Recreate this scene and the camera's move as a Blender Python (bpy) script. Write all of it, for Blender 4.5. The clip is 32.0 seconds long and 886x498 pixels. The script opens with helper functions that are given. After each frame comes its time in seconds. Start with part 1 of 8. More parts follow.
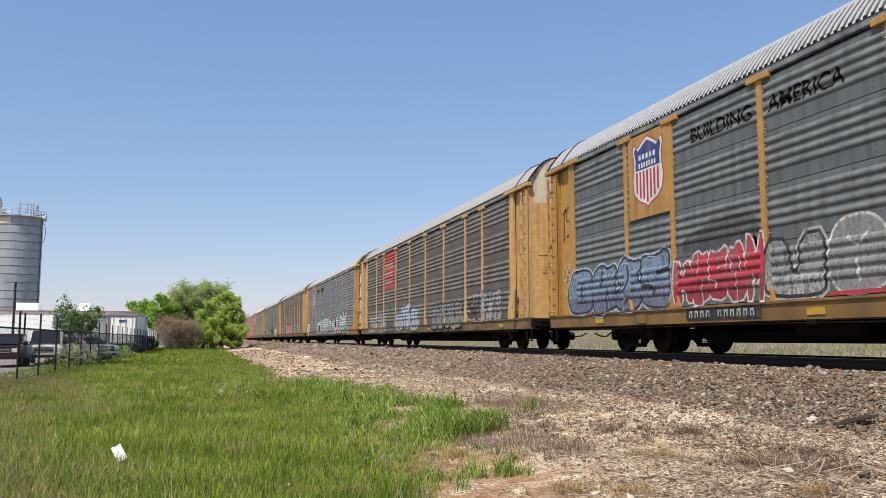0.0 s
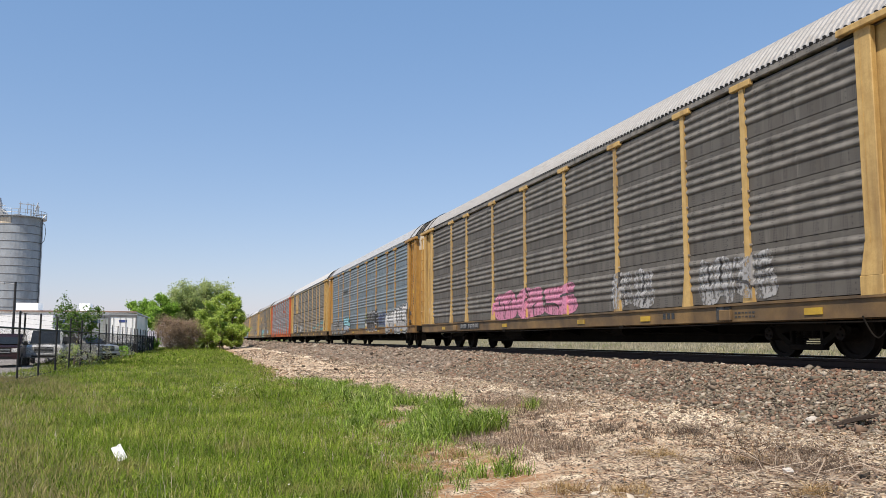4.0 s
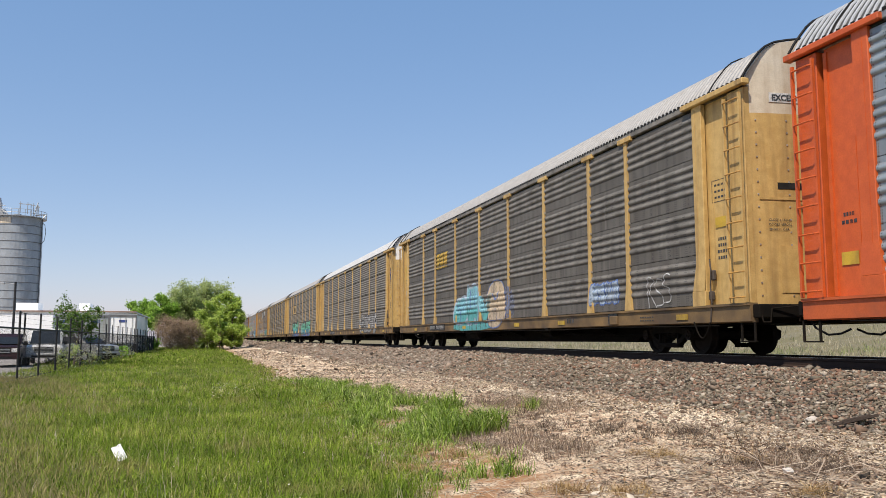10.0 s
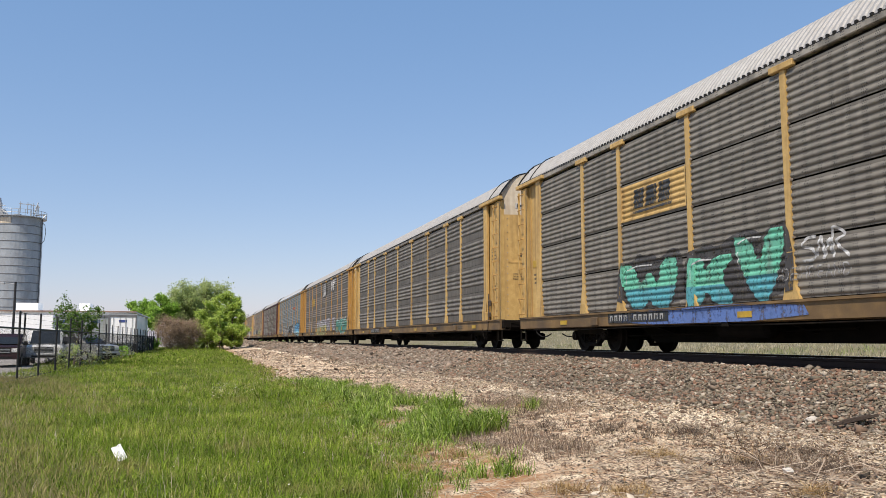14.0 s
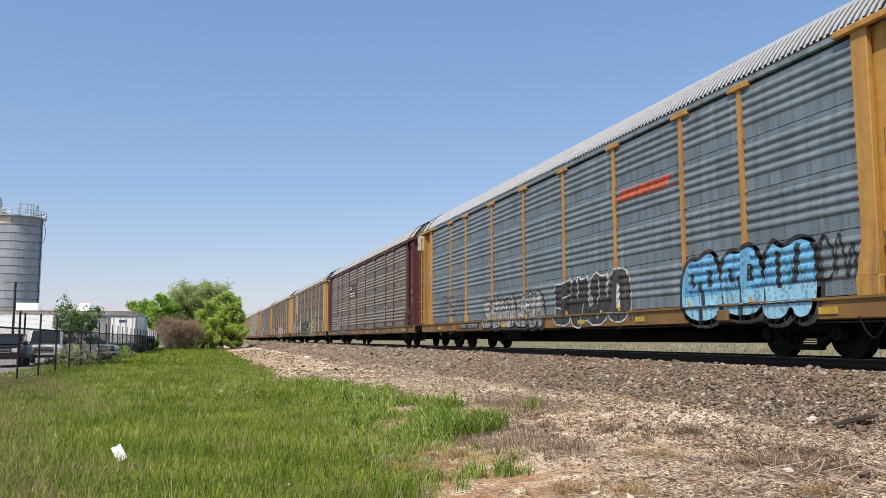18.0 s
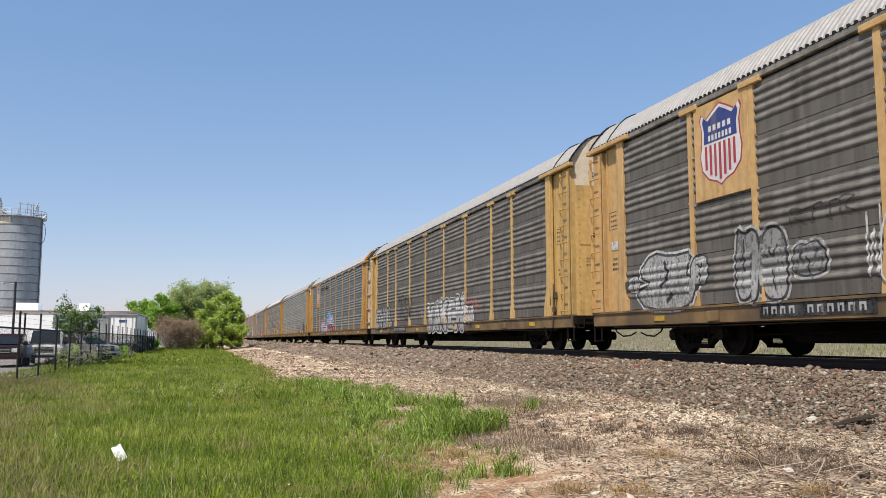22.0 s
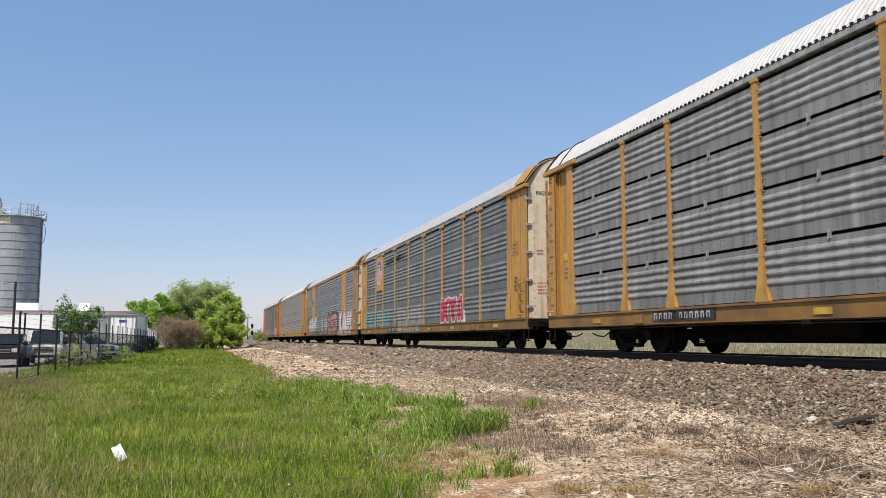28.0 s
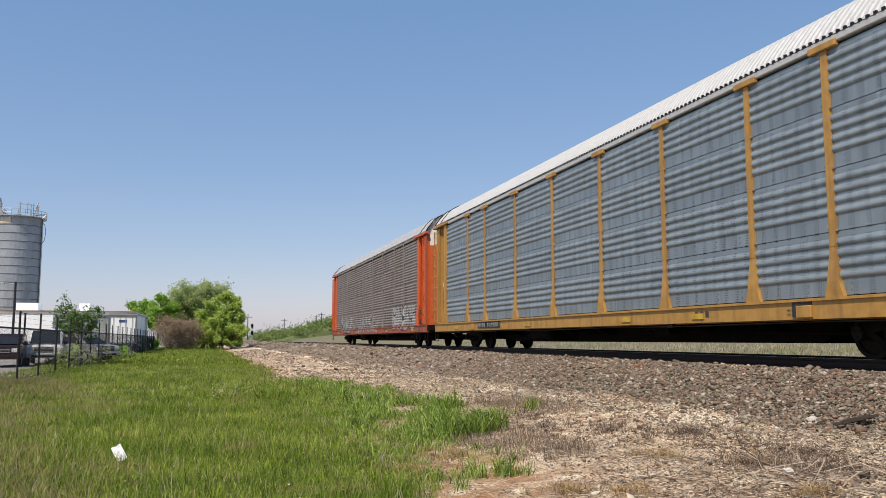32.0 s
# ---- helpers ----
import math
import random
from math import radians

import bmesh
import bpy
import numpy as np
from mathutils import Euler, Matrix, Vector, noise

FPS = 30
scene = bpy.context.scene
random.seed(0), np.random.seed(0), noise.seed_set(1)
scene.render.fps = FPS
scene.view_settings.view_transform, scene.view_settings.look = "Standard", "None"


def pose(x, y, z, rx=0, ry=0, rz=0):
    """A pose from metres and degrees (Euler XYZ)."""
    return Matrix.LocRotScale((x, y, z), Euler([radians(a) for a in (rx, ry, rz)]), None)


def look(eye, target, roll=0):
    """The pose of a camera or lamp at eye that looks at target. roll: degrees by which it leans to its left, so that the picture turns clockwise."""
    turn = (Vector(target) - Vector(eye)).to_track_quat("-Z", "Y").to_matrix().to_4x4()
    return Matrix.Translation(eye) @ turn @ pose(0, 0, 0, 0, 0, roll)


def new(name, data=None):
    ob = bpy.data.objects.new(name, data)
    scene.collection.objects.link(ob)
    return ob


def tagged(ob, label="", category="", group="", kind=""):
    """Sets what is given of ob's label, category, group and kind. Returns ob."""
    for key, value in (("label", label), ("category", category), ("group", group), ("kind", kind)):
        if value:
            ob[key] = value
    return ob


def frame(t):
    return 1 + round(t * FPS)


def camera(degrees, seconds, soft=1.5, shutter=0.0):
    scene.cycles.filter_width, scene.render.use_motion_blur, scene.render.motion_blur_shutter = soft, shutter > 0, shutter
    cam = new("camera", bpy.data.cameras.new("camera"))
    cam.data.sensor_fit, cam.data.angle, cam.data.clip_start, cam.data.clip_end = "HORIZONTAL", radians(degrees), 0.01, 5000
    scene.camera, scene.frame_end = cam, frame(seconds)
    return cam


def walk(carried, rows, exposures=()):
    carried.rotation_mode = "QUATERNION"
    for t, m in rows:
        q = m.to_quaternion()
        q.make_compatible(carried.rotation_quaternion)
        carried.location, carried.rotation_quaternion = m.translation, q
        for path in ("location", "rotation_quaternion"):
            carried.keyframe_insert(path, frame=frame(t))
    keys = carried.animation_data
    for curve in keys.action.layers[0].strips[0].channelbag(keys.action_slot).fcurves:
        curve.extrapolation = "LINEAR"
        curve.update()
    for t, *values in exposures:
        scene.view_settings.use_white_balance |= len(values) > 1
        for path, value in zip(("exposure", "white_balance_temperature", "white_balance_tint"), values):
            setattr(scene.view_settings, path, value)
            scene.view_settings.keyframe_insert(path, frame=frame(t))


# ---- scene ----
from mathutils import geometry

cam = camera(56.8, 32.0, 0.7)
EYE = Vector((0.0, 0.0, 1.45))
YAW, PITCH = radians(16.2), radians(6.29)
AIM = Vector((math.sin(YAW) * math.cos(PITCH), math.cos(YAW) * math.cos(PITCH), math.sin(PITCH)))
walk(cam, [(0.0, look(EYE, EYE + AIM)), (32.0, look(EYE, EYE + AIM))], exposures=((0.0, 0.0), (29.0, 0.0), (30.4, -0.05), (32.0, -0.14)))
scene.view_settings.exposure = 0.0

# ---- light ----
SUN_FROM = Vector((-0.64, -0.62, 1.25)).normalized()
world = bpy.data.worlds.new("world")
world.use_nodes = True
scene.world = world
sky = world.node_tree.nodes.new("ShaderNodeTexSky")
sky.sky_type = "NISHITA"
sky.sun_disc = False
sky.sun_elevation = math.asin(SUN_FROM.z)
sky.sun_rotation = math.atan2(SUN_FROM.x, SUN_FROM.y)
sky.altitude, sky.air_density, sky.dust_density, sky.ozone_density = 0, 1.0, 0.6, 4.0
haze = world.node_tree.nodes.new("ShaderNodeVectorMath")  # thin spring haze: evens the blue between zenith and horizon
haze.operation = "MULTIPLY_ADD"
haze.inputs[1].default_value = (0.84, 0.60, 0.462)
haze.inputs[2].default_value = (0.36, 1.152, 2.52)
world.node_tree.links.new(sky.outputs[0], haze.inputs[0])
world.node_tree.links.new(haze.outputs[0], world.node_tree.nodes["Background"].inputs[0])
world.node_tree.nodes["Background"].inputs[1].default_value = 0.15
sun_data = bpy.data.lights.new("sun", "SUN")
sun_data.energy, sun_data.angle, sun_data.color = 4.9, radians(0.5), (1.0, 0.90, 0.77)
sun = new("sun", sun_data)
sun.matrix_world = look(SUN_FROM * 60, (0, 0, 0))


# ---- materials ----
def mat(name, base, alt=None, rough=0.7, metal=0.0, scale=6.0, fine=60.0, mix=0.5, bump=0.15, streak=0.0,
        dirt=None, dirt_amount=0.0, rnd=0.0, stretch=(1, 1, 1), holes=False, crest=None):
    """Two scales of noise between base and alt, dirt in patches or upright streaks, a fine bump."""
    m = bpy.data.materials.new(name)
    m.use_nodes = True
    nt = m.node_tree
    n, ln = nt.nodes, nt.links.new
    bsdf = n["Principled BSDF"]
    alt = alt or tuple(c * 0.75 for c in base)
    tc = n.new("ShaderNodeTexCoord")
    mp = n.new("ShaderNodeMapping")
    mp.inputs["Scale"].default_value = stretch
    ln(tc.outputs["Object"], mp.inputs[0])
    info = n.new("ShaderNodeObjectInfo")
    shift = n.new("ShaderNodeVectorMath")
    shift.operation = "MULTIPLY_ADD"
    mul = n.new("ShaderNodeMath")
    mul.operation = "MULTIPLY"
    mul.inputs[1].default_value = 37.0
    ln(info.outputs["Random"], mul.inputs[0])
    shift.inputs[1].default_value = (1, 1, 1)
    ln(mp.outputs[0], shift.inputs[0])
    ln(mul.outputs[0], shift.inputs[2])

    def noise_node(s, detail, vec=None):
        t = n.new("ShaderNodeTexNoise")
        t.inputs["Scale"].default_value, t.inputs["Detail"].default_value = s, detail
        ln(vec or shift.outputs[0], t.inputs["Vector"])
        return t.outputs["Fac"]

    def ramp(src, lo, hi):
        r = n.new("ShaderNodeMapRange")
        r.inputs[1].default_value, r.inputs[2].default_value = lo, hi
        ln(src, r.inputs[0])
        return r.outputs[0]

    def mixed(fac, a, b):
        x = n.new("ShaderNodeMix")
        x.data_type = "RGBA"
        if isinstance(fac, float):
            x.inputs[0].default_value = fac
        else:
            ln(fac, x.inputs[0])
        for sock, v in ((x.inputs[6], a), (x.inputs[7], b)):
            if isinstance(v, tuple):
                sock.default_value = (*v, 1)
            else:
                ln(v, sock)
        return x.outputs[2]

    def times(a, v):
        x = n.new("ShaderNodeMath")
        x.operation = "MULTIPLY"
        ln(a, x.inputs[0])
        if isinstance(v, float):
            x.inputs[1].default_value = v
        else:
            ln(v, x.inputs[1])
        return x.outputs[0]

    big = ramp(noise_node(scale, 4), 0.35, 0.68)
    small = noise_node(fine, 3)
    col = mixed(times(big, mix * 2 if mix < 0.5 else 1.0), base, alt)
    col = mixed(times(ramp(small, 0.4, 0.75), 0.35), col, tuple(c * 0.6 for c in base))
    if rnd:
        tint = mixed(times(info.outputs["Random"], rnd), col, tuple(c * 0.55 for c in alt))
        col = tint
    if dirt:
        if streak:
            sm = n.new("ShaderNodeMapping")
            sm.inputs["Scale"].default_value = (streak, streak, 0.35)
            ln(shift.outputs[0], sm.inputs[0])
            d = ramp(noise_node(1.0, 5, sm.outputs[0]), 0.62 - 0.35 * dirt_amount, 0.82 - 0.2 * dirt_amount)
        else:
            d = ramp(noise_node(scale * 0.7, 6), 0.66 - 0.35 * dirt_amount, 0.84 - 0.3 * dirt_amount)
        col = mixed(times(d, 0.55), col, dirt)
    if holes:
        # rain-washed pale runs and dark drips
        for sy, lo, hi, share, tone in ((6.0, 0.56, 0.72, 0.5, 1.5), (16.0, 0.60, 0.70, 0.55, 0.42)):
            wm = n.new("ShaderNodeMapping")
            wm.inputs["Scale"].default_value = (1, sy, 0.55)
            ln(shift.outputs[0], wm.inputs[0])
            run = times(ramp(noise_node(1.0, 4, wm.outputs[0]), lo, hi), ramp(noise_node(0.9, 2), 0.38, 0.62))
            col = mixed(times(run, share), col, tuple(c * tone for c in base))
    # paler where the sheet stands out furthest, broken up by noise
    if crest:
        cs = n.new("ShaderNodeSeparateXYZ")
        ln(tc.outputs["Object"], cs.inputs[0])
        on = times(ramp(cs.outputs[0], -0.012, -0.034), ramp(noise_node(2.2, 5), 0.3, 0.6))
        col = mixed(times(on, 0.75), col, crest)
    if holes:
        sep = n.new("ShaderNodeSeparateXYZ")
        ln(tc.outputs["Object"], sep.inputs[0])

        def wave(src, period, share, off=0.0):
            a = n.new("ShaderNodeMath")
            a.operation = "MULTIPLY_ADD"
            a.inputs[1].default_value, a.inputs[2].default_value = 1 / period, off + 50
            ln(src, a.inputs[0])
            b = n.new("ShaderNodeMath")
            b.operation = "FRACT"
            ln(a.outputs[0], b.inputs[0])
            c = n.new("ShaderNodeMath")
            c.operation = "LESS_THAN"
            c.inputs[1].default_value = share
            ln(b.outputs[0], c.inputs[0])
            return c.outputs[0]
        h = times(times(wave(sep.outputs[1], 0.036, 0.46), wave(sep.outputs[2], 0.044, 0.46)),
                  times(wave(sep.outputs[1], 0.324, 0.34), wave(sep.outputs[2], 0.32, 0.86)))
        low = n.new("ShaderNodeMath")
        low.operation = "LESS_THAN"
        low.inputs[1].default_value = 0.2
        ln(sep.outputs[2], low.inputs[0])
        # dark dots put the small shadow at each bolt head into the colour
        bolt = times(times(wave(sep.outputs[1], 0.72, 0.036, 0.5), wave(sep.outputs[2], 0.10, 0.26, 0.4)), low.outputs[0])
        both = n.new("ShaderNodeMath")
        both.operation = "MAXIMUM"
        ln(h, both.inputs[0])
        ln(bolt, both.inputs[1])
        col = mixed(times(both.outputs[0], 0.8), col, (0.02, 0.02, 0.02))
    ln(col, bsdf.inputs["Base Color"])
    bsdf.inputs["Metallic"].default_value = metal
    rr = n.new("ShaderNodeMapRange")
    rr.inputs[3].default_value, rr.inputs[4].default_value = max(0.05, rough - 0.15), min(1.0, rough + 0.15)
    ln(small, rr.inputs[0])
    ln(rr.outputs[0], bsdf.inputs["Roughness"])
    if bump:
        bp = n.new("ShaderNodeBump")
        bp.inputs["Strength"].default_value, bp.inputs["Distance"].default_value = bump, 0.02
        ln(small, bp.inputs["Height"])
        ln(bp.outputs[0], bsdf.inputs["Normal"])
    return m


def islands(name, cols, rough=0.8, fine=30.0, bump=0.2, translucent=0.0, patch=None, grain=0.55, swath=None):
    """One colour a piece, from a ramp over Random Per Island, with a fine noise on it."""
    m = bpy.data.materials.new(name)
    m.use_nodes = True
    nt = m.node_tree
    n, ln = nt.nodes, nt.links.new
    bsdf = n["Principled BSDF"]
    geo = n.new("ShaderNodeNewGeometry")
    cr = n.new("ShaderNodeValToRGB")
    el = cr.color_ramp.elements
    while len(el) < len(cols):
        el.new(0.5)
    for i, c in enumerate(cols):
        el[i].position, el[i].color = i / max(1, len(cols) - 1), (*c, 1)
    ln(geo.outputs["Random Per Island"], cr.inputs[0])
    tc = n.new("ShaderNodeTexCoord")
    tx = n.new("ShaderNodeTexNoise")
    tx.inputs["Scale"].default_value = fine
    ln(tc.outputs["Object"], tx.inputs["Vector"])
    mx = n.new("ShaderNodeMix")
    mx.data_type, mx.blend_type = "RGBA", "MULTIPLY"
    mx.inputs[0].default_value = grain
    ln(cr.outputs[0], mx.inputs[6])
    ln(tx.outputs["Fac"], mx.inputs[7])
    final = mx.outputs[2]
    if swath:
        size, low, high = swath
        sn = n.new("ShaderNodeTexNoise")
        sn.inputs["Scale"].default_value, sn.inputs["Detail"].default_value = size, 2
        ln(tc.outputs["Object"], sn.inputs["Vector"])
        sr = n.new("ShaderNodeValToRGB")
        sr.color_ramp.elements[0].position, sr.color_ramp.elements[0].color = 0.36, (*low, 1)
        sr.color_ramp.elements[1].position, sr.color_ramp.elements[1].color = 0.66, (*high, 1)
        ln(sn.outputs["Fac"], sr.inputs[0])
        sm = n.new("ShaderNodeMix")
        sm.data_type, sm.blend_type = "RGBA", "MULTIPLY"
        sm.inputs[0].default_value = 1.0
        ln(final, sm.inputs[6])
        ln(sr.outputs[0], sm.inputs[7])
        final = sm.outputs[2]
    if patch:
        colour, size, share = patch
        pn = n.new("ShaderNodeTexNoise")
        pn.inputs["Scale"].default_value, pn.inputs["Detail"].default_value = size, 3
        ln(tc.outputs["Object"], pn.inputs["Vector"])
        pr = n.new("ShaderNodeMapRange")
        pr.inputs[1].default_value, pr.inputs[2].default_value, pr.inputs[4].default_value = 0.62 - 0.25 * share, 0.80 - 0.2 * share, 0.8
        ln(pn.outputs["Fac"], pr.inputs[0])
        pm = n.new("ShaderNodeMix")
        pm.data_type = "RGBA"
        ln(pr.outputs[0], pm.inputs[0])
        ln(final, pm.inputs[6])
        pm.inputs[7].default_value = (*colour, 1)
        final = pm.outputs[2]
    ln(final, bsdf.inputs["Base Color"])
    bsdf.inputs["Roughness"].default_value = rough
    bsdf.inputs["Specular IOR Level"].default_value = 0.12 if translucent else 0.3
    if translucent:
        tr = n.new("ShaderNodeBsdfTranslucent")
        ln(final, tr.inputs[0])
        ms = n.new("ShaderNodeMixShader")
        ms.inputs[0].default_value = translucent
        ln(bsdf.outputs[0], ms.inputs[1])
        ln(tr.outputs[0], ms.inputs[2])
        ln(ms.outputs[0], n["Material Output"].inputs[0])
    elif bump:
        bp = n.new("ShaderNodeBump")
        bp.inputs["Strength"].default_value = bump
        ln(tx.outputs["Fac"], bp.inputs["Height"])
        ln(bp.outputs[0], bsdf.inputs["Normal"])
    return m


RUST, GRIME = (0.10, 0.045, 0.022), (0.07, 0.055, 0.042)
M = {}
M["yellow"] = mat("yellow paint", (0.49, 0.27, 0.062), (0.40, 0.215, 0.05), 0.55, fine=40, dirt=(0.12, 0.06, 0.028), dirt_amount=0.40, streak=5, bump=0.06, rnd=0.12)
M["pale_yellow"] = mat("pale yellow paint", (0.60, 0.405, 0.15), (0.49, 0.315, 0.105), 0.6, fine=40, dirt=(0.12, 0.062, 0.03), dirt_amount=0.42, streak=5, bump=0.06, rnd=0.1)
M["apricot"] = mat("faded apricot paint", (0.60, 0.39, 0.165), (0.50, 0.30, 0.11), 0.62, fine=40, dirt=(0.16, 0.085, 0.045), dirt_amount=0.36, streak=5, bump=0.06, rnd=0.12)
M["post_rust"] = mat("rusty grey post paint", (0.24, 0.215, 0.195), (0.21, 0.165, 0.14), 0.65, fine=40, dirt=(0.16, 0.10, 0.07), dirt_amount=0.35, streak=5, bump=0.06, rnd=0.2)
M["tan_paint"] = mat("faded tan-orange paint", (0.35, 0.21, 0.085), (0.27, 0.16, 0.065), 0.6, fine=40, dirt=(0.14, 0.075, 0.035), dirt_amount=0.25, streak=5, bump=0.06, rnd=0.1)
M["orange"] = mat("orange paint", (0.62, 0.115, 0.022), (0.52, 0.09, 0.018), 0.5, fine=40, dirt=RUST, dirt_amount=0.05, streak=5, bump=0.06, rnd=0.1)
M["rust_red"] = mat("faded red paint", (0.42, 0.09, 0.04), (0.34, 0.08, 0.04), 0.6, fine=40, dirt=GRIME, dirt_amount=0.5, streak=5, bump=0.06)
M["maroon"] = mat("maroon paint", (0.095, 0.026, 0.026), (0.07, 0.021, 0.021), 0.6, fine=40, dirt=GRIME, dirt_amount=0.05, streak=5, bump=0.06)
M["sill_dirty"] = mat("dirty ochre sill", (0.25, 0.155, 0.06), (0.10, 0.063, 0.032), 0.7, scale=1.6, fine=40, dirt=(0.05, 0.04, 0.032), dirt_amount=0.65, bump=0.1)
M["sill_yellow"] = mat("grimy yellow sill", (0.25, 0.135, 0.034), (0.14, 0.078, 0.028), 0.65, scale=1.4, fine=40, dirt=(0.06, 0.046, 0.036), dirt_amount=0.45, bump=0.1)
M["sill_orange"] = mat("grimy orange sill", (0.55, 0.11, 0.025), (0.38, 0.08, 0.025), 0.65, scale=1.4, fine=40, dirt=(0.06, 0.046, 0.036), dirt_amount=0.4, bump=0.1)
M["clip"] = mat("rusty steel clip", (0.52, 0.49, 0.44), (0.22, 0.14, 0.09), 0.6, 0.3, scale=9, fine=60, bump=0.1)
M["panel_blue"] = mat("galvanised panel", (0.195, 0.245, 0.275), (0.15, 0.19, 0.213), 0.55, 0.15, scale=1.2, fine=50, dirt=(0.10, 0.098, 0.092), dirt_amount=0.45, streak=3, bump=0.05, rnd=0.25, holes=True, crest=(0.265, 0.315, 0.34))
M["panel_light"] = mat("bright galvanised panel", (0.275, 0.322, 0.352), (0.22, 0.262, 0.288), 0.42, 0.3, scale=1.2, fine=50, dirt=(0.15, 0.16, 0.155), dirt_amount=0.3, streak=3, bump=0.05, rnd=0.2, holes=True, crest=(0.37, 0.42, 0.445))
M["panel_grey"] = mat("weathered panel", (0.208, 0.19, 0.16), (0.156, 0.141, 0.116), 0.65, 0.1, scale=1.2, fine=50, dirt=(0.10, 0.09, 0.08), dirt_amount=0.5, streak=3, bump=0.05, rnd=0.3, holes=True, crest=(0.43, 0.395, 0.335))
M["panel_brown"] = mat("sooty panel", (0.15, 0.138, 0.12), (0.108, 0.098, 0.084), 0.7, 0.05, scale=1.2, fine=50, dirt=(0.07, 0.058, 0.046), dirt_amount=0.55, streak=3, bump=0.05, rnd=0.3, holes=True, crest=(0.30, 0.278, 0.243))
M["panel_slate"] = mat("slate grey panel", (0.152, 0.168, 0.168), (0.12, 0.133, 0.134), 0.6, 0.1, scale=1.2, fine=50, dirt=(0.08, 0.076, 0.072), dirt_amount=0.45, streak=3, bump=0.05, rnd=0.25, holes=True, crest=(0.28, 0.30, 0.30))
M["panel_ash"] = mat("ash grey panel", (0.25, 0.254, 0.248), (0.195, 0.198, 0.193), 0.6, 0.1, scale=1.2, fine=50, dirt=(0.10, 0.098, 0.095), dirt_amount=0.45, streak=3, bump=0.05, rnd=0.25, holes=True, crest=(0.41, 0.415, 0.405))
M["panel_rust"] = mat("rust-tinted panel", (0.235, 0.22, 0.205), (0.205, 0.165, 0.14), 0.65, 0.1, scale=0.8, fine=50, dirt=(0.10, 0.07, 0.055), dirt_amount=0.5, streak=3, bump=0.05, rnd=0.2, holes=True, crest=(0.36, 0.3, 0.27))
M["panel_red"] = mat("red painted panel", (0.48, 0.05, 0.04), (0.40, 0.045, 0.035), 0.6, 0.0, fine=50, dirt=(0.14, 0.05, 0.04), dirt_amount=0.4, streak=3, bump=0.05)
M["roof_white"] = mat("white roof sheet", (0.52, 0.52, 0.51), (0.45, 0.45, 0.44), 0.5, fine=30, dirt=(0.35, 0.34, 0.32), dirt_amount=0.25, bump=0.04)
M["roof_cream"] = mat("dusty roof sheet", (0.37, 0.36, 0.345), (0.31, 0.30, 0.285), 0.6, 0.1, fine=30, dirt=(0.25, 0.23, 0.2), dirt_amount=0.35, bump=0.04)
# dark sheet and pale rib tones put sunlit crests and shaded troughs in the colour
M["roof_steel"] = mat("shaded galvanised roof sheet", (0.13, 0.136, 0.14), (0.10, 0.105, 0.11), 0.6, 0.2, fine=30, dirt=(0.3, 0.29, 0.27), dirt_amount=0.25, bump=0.04)
M["roof_cap"] = mat("sunlit roof rib tone", (0.60, 0.61, 0.615), (0.52, 0.53, 0.535), 0.5, 0.2, fine=30, dirt=(0.3, 0.29, 0.27), dirt_amount=0.2, bump=0.04)
M["cream"] = mat("cream end sheet", (0.64, 0.57, 0.45), (0.56, 0.48, 0.36), 0.6, fine=40, dirt=(0.26, 0.16, 0.09), dirt_amount=0.42, streak=5, bump=0.05)
M["white"] = mat("white paint", (0.78, 0.77, 0.74), (0.66, 0.65, 0.62), 0.6, fine=40, dirt=(0.3, 0.26, 0.22), dirt_amount=0.25, bump=0.05)
M["black"] = mat("black rubber", (0.018, 0.018, 0.018), (0.03, 0.03, 0.03), 0.7, bump=0.1)
# tones taken below black grime's own, to put deep under-car shade in the colour
M["under"] = mat("sooty shade-darkened underframe", (0.007, 0.006, 0.005), (0.012, 0.009, 0.007), 0.9, scale=3, dirt=(0.022, 0.015, 0.011), dirt_amount=0.25, bump=0.2)
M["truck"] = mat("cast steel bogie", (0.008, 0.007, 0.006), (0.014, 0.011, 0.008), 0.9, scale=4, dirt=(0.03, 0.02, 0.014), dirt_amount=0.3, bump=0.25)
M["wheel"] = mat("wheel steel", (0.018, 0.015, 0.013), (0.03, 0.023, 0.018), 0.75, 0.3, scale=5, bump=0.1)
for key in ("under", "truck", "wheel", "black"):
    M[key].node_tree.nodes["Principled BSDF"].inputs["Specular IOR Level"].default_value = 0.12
M["tread"] = mat("polished tread", (0.45, 0.44, 0.42), None, 0.3, 1.0, bump=0.02)
M["galv"] = mat("galvanised steel", (0.42, 0.43, 0.43), (0.32, 0.33, 0.33), 0.5, 0.5, bump=0.05)
M["rung"] = mat("worn yellow steel", (0.55, 0.30, 0.07), (0.3, 0.17, 0.06), 0.6, bump=0.05)
M["rail"] = mat("rusted rail", (0.05, 0.03, 0.022), (0.035, 0.022, 0.017), 0.75, 0.3, scale=5, bump=0.15)
M["tie"] = mat("creosoted timber", (0.055, 0.042, 0.034), (0.09, 0.072, 0.06), 0.9, scale=4, stretch=(0.4, 4, 4), bump=0.4)


# ---- mesh tools ----
tess = geometry.tessellate_polygon


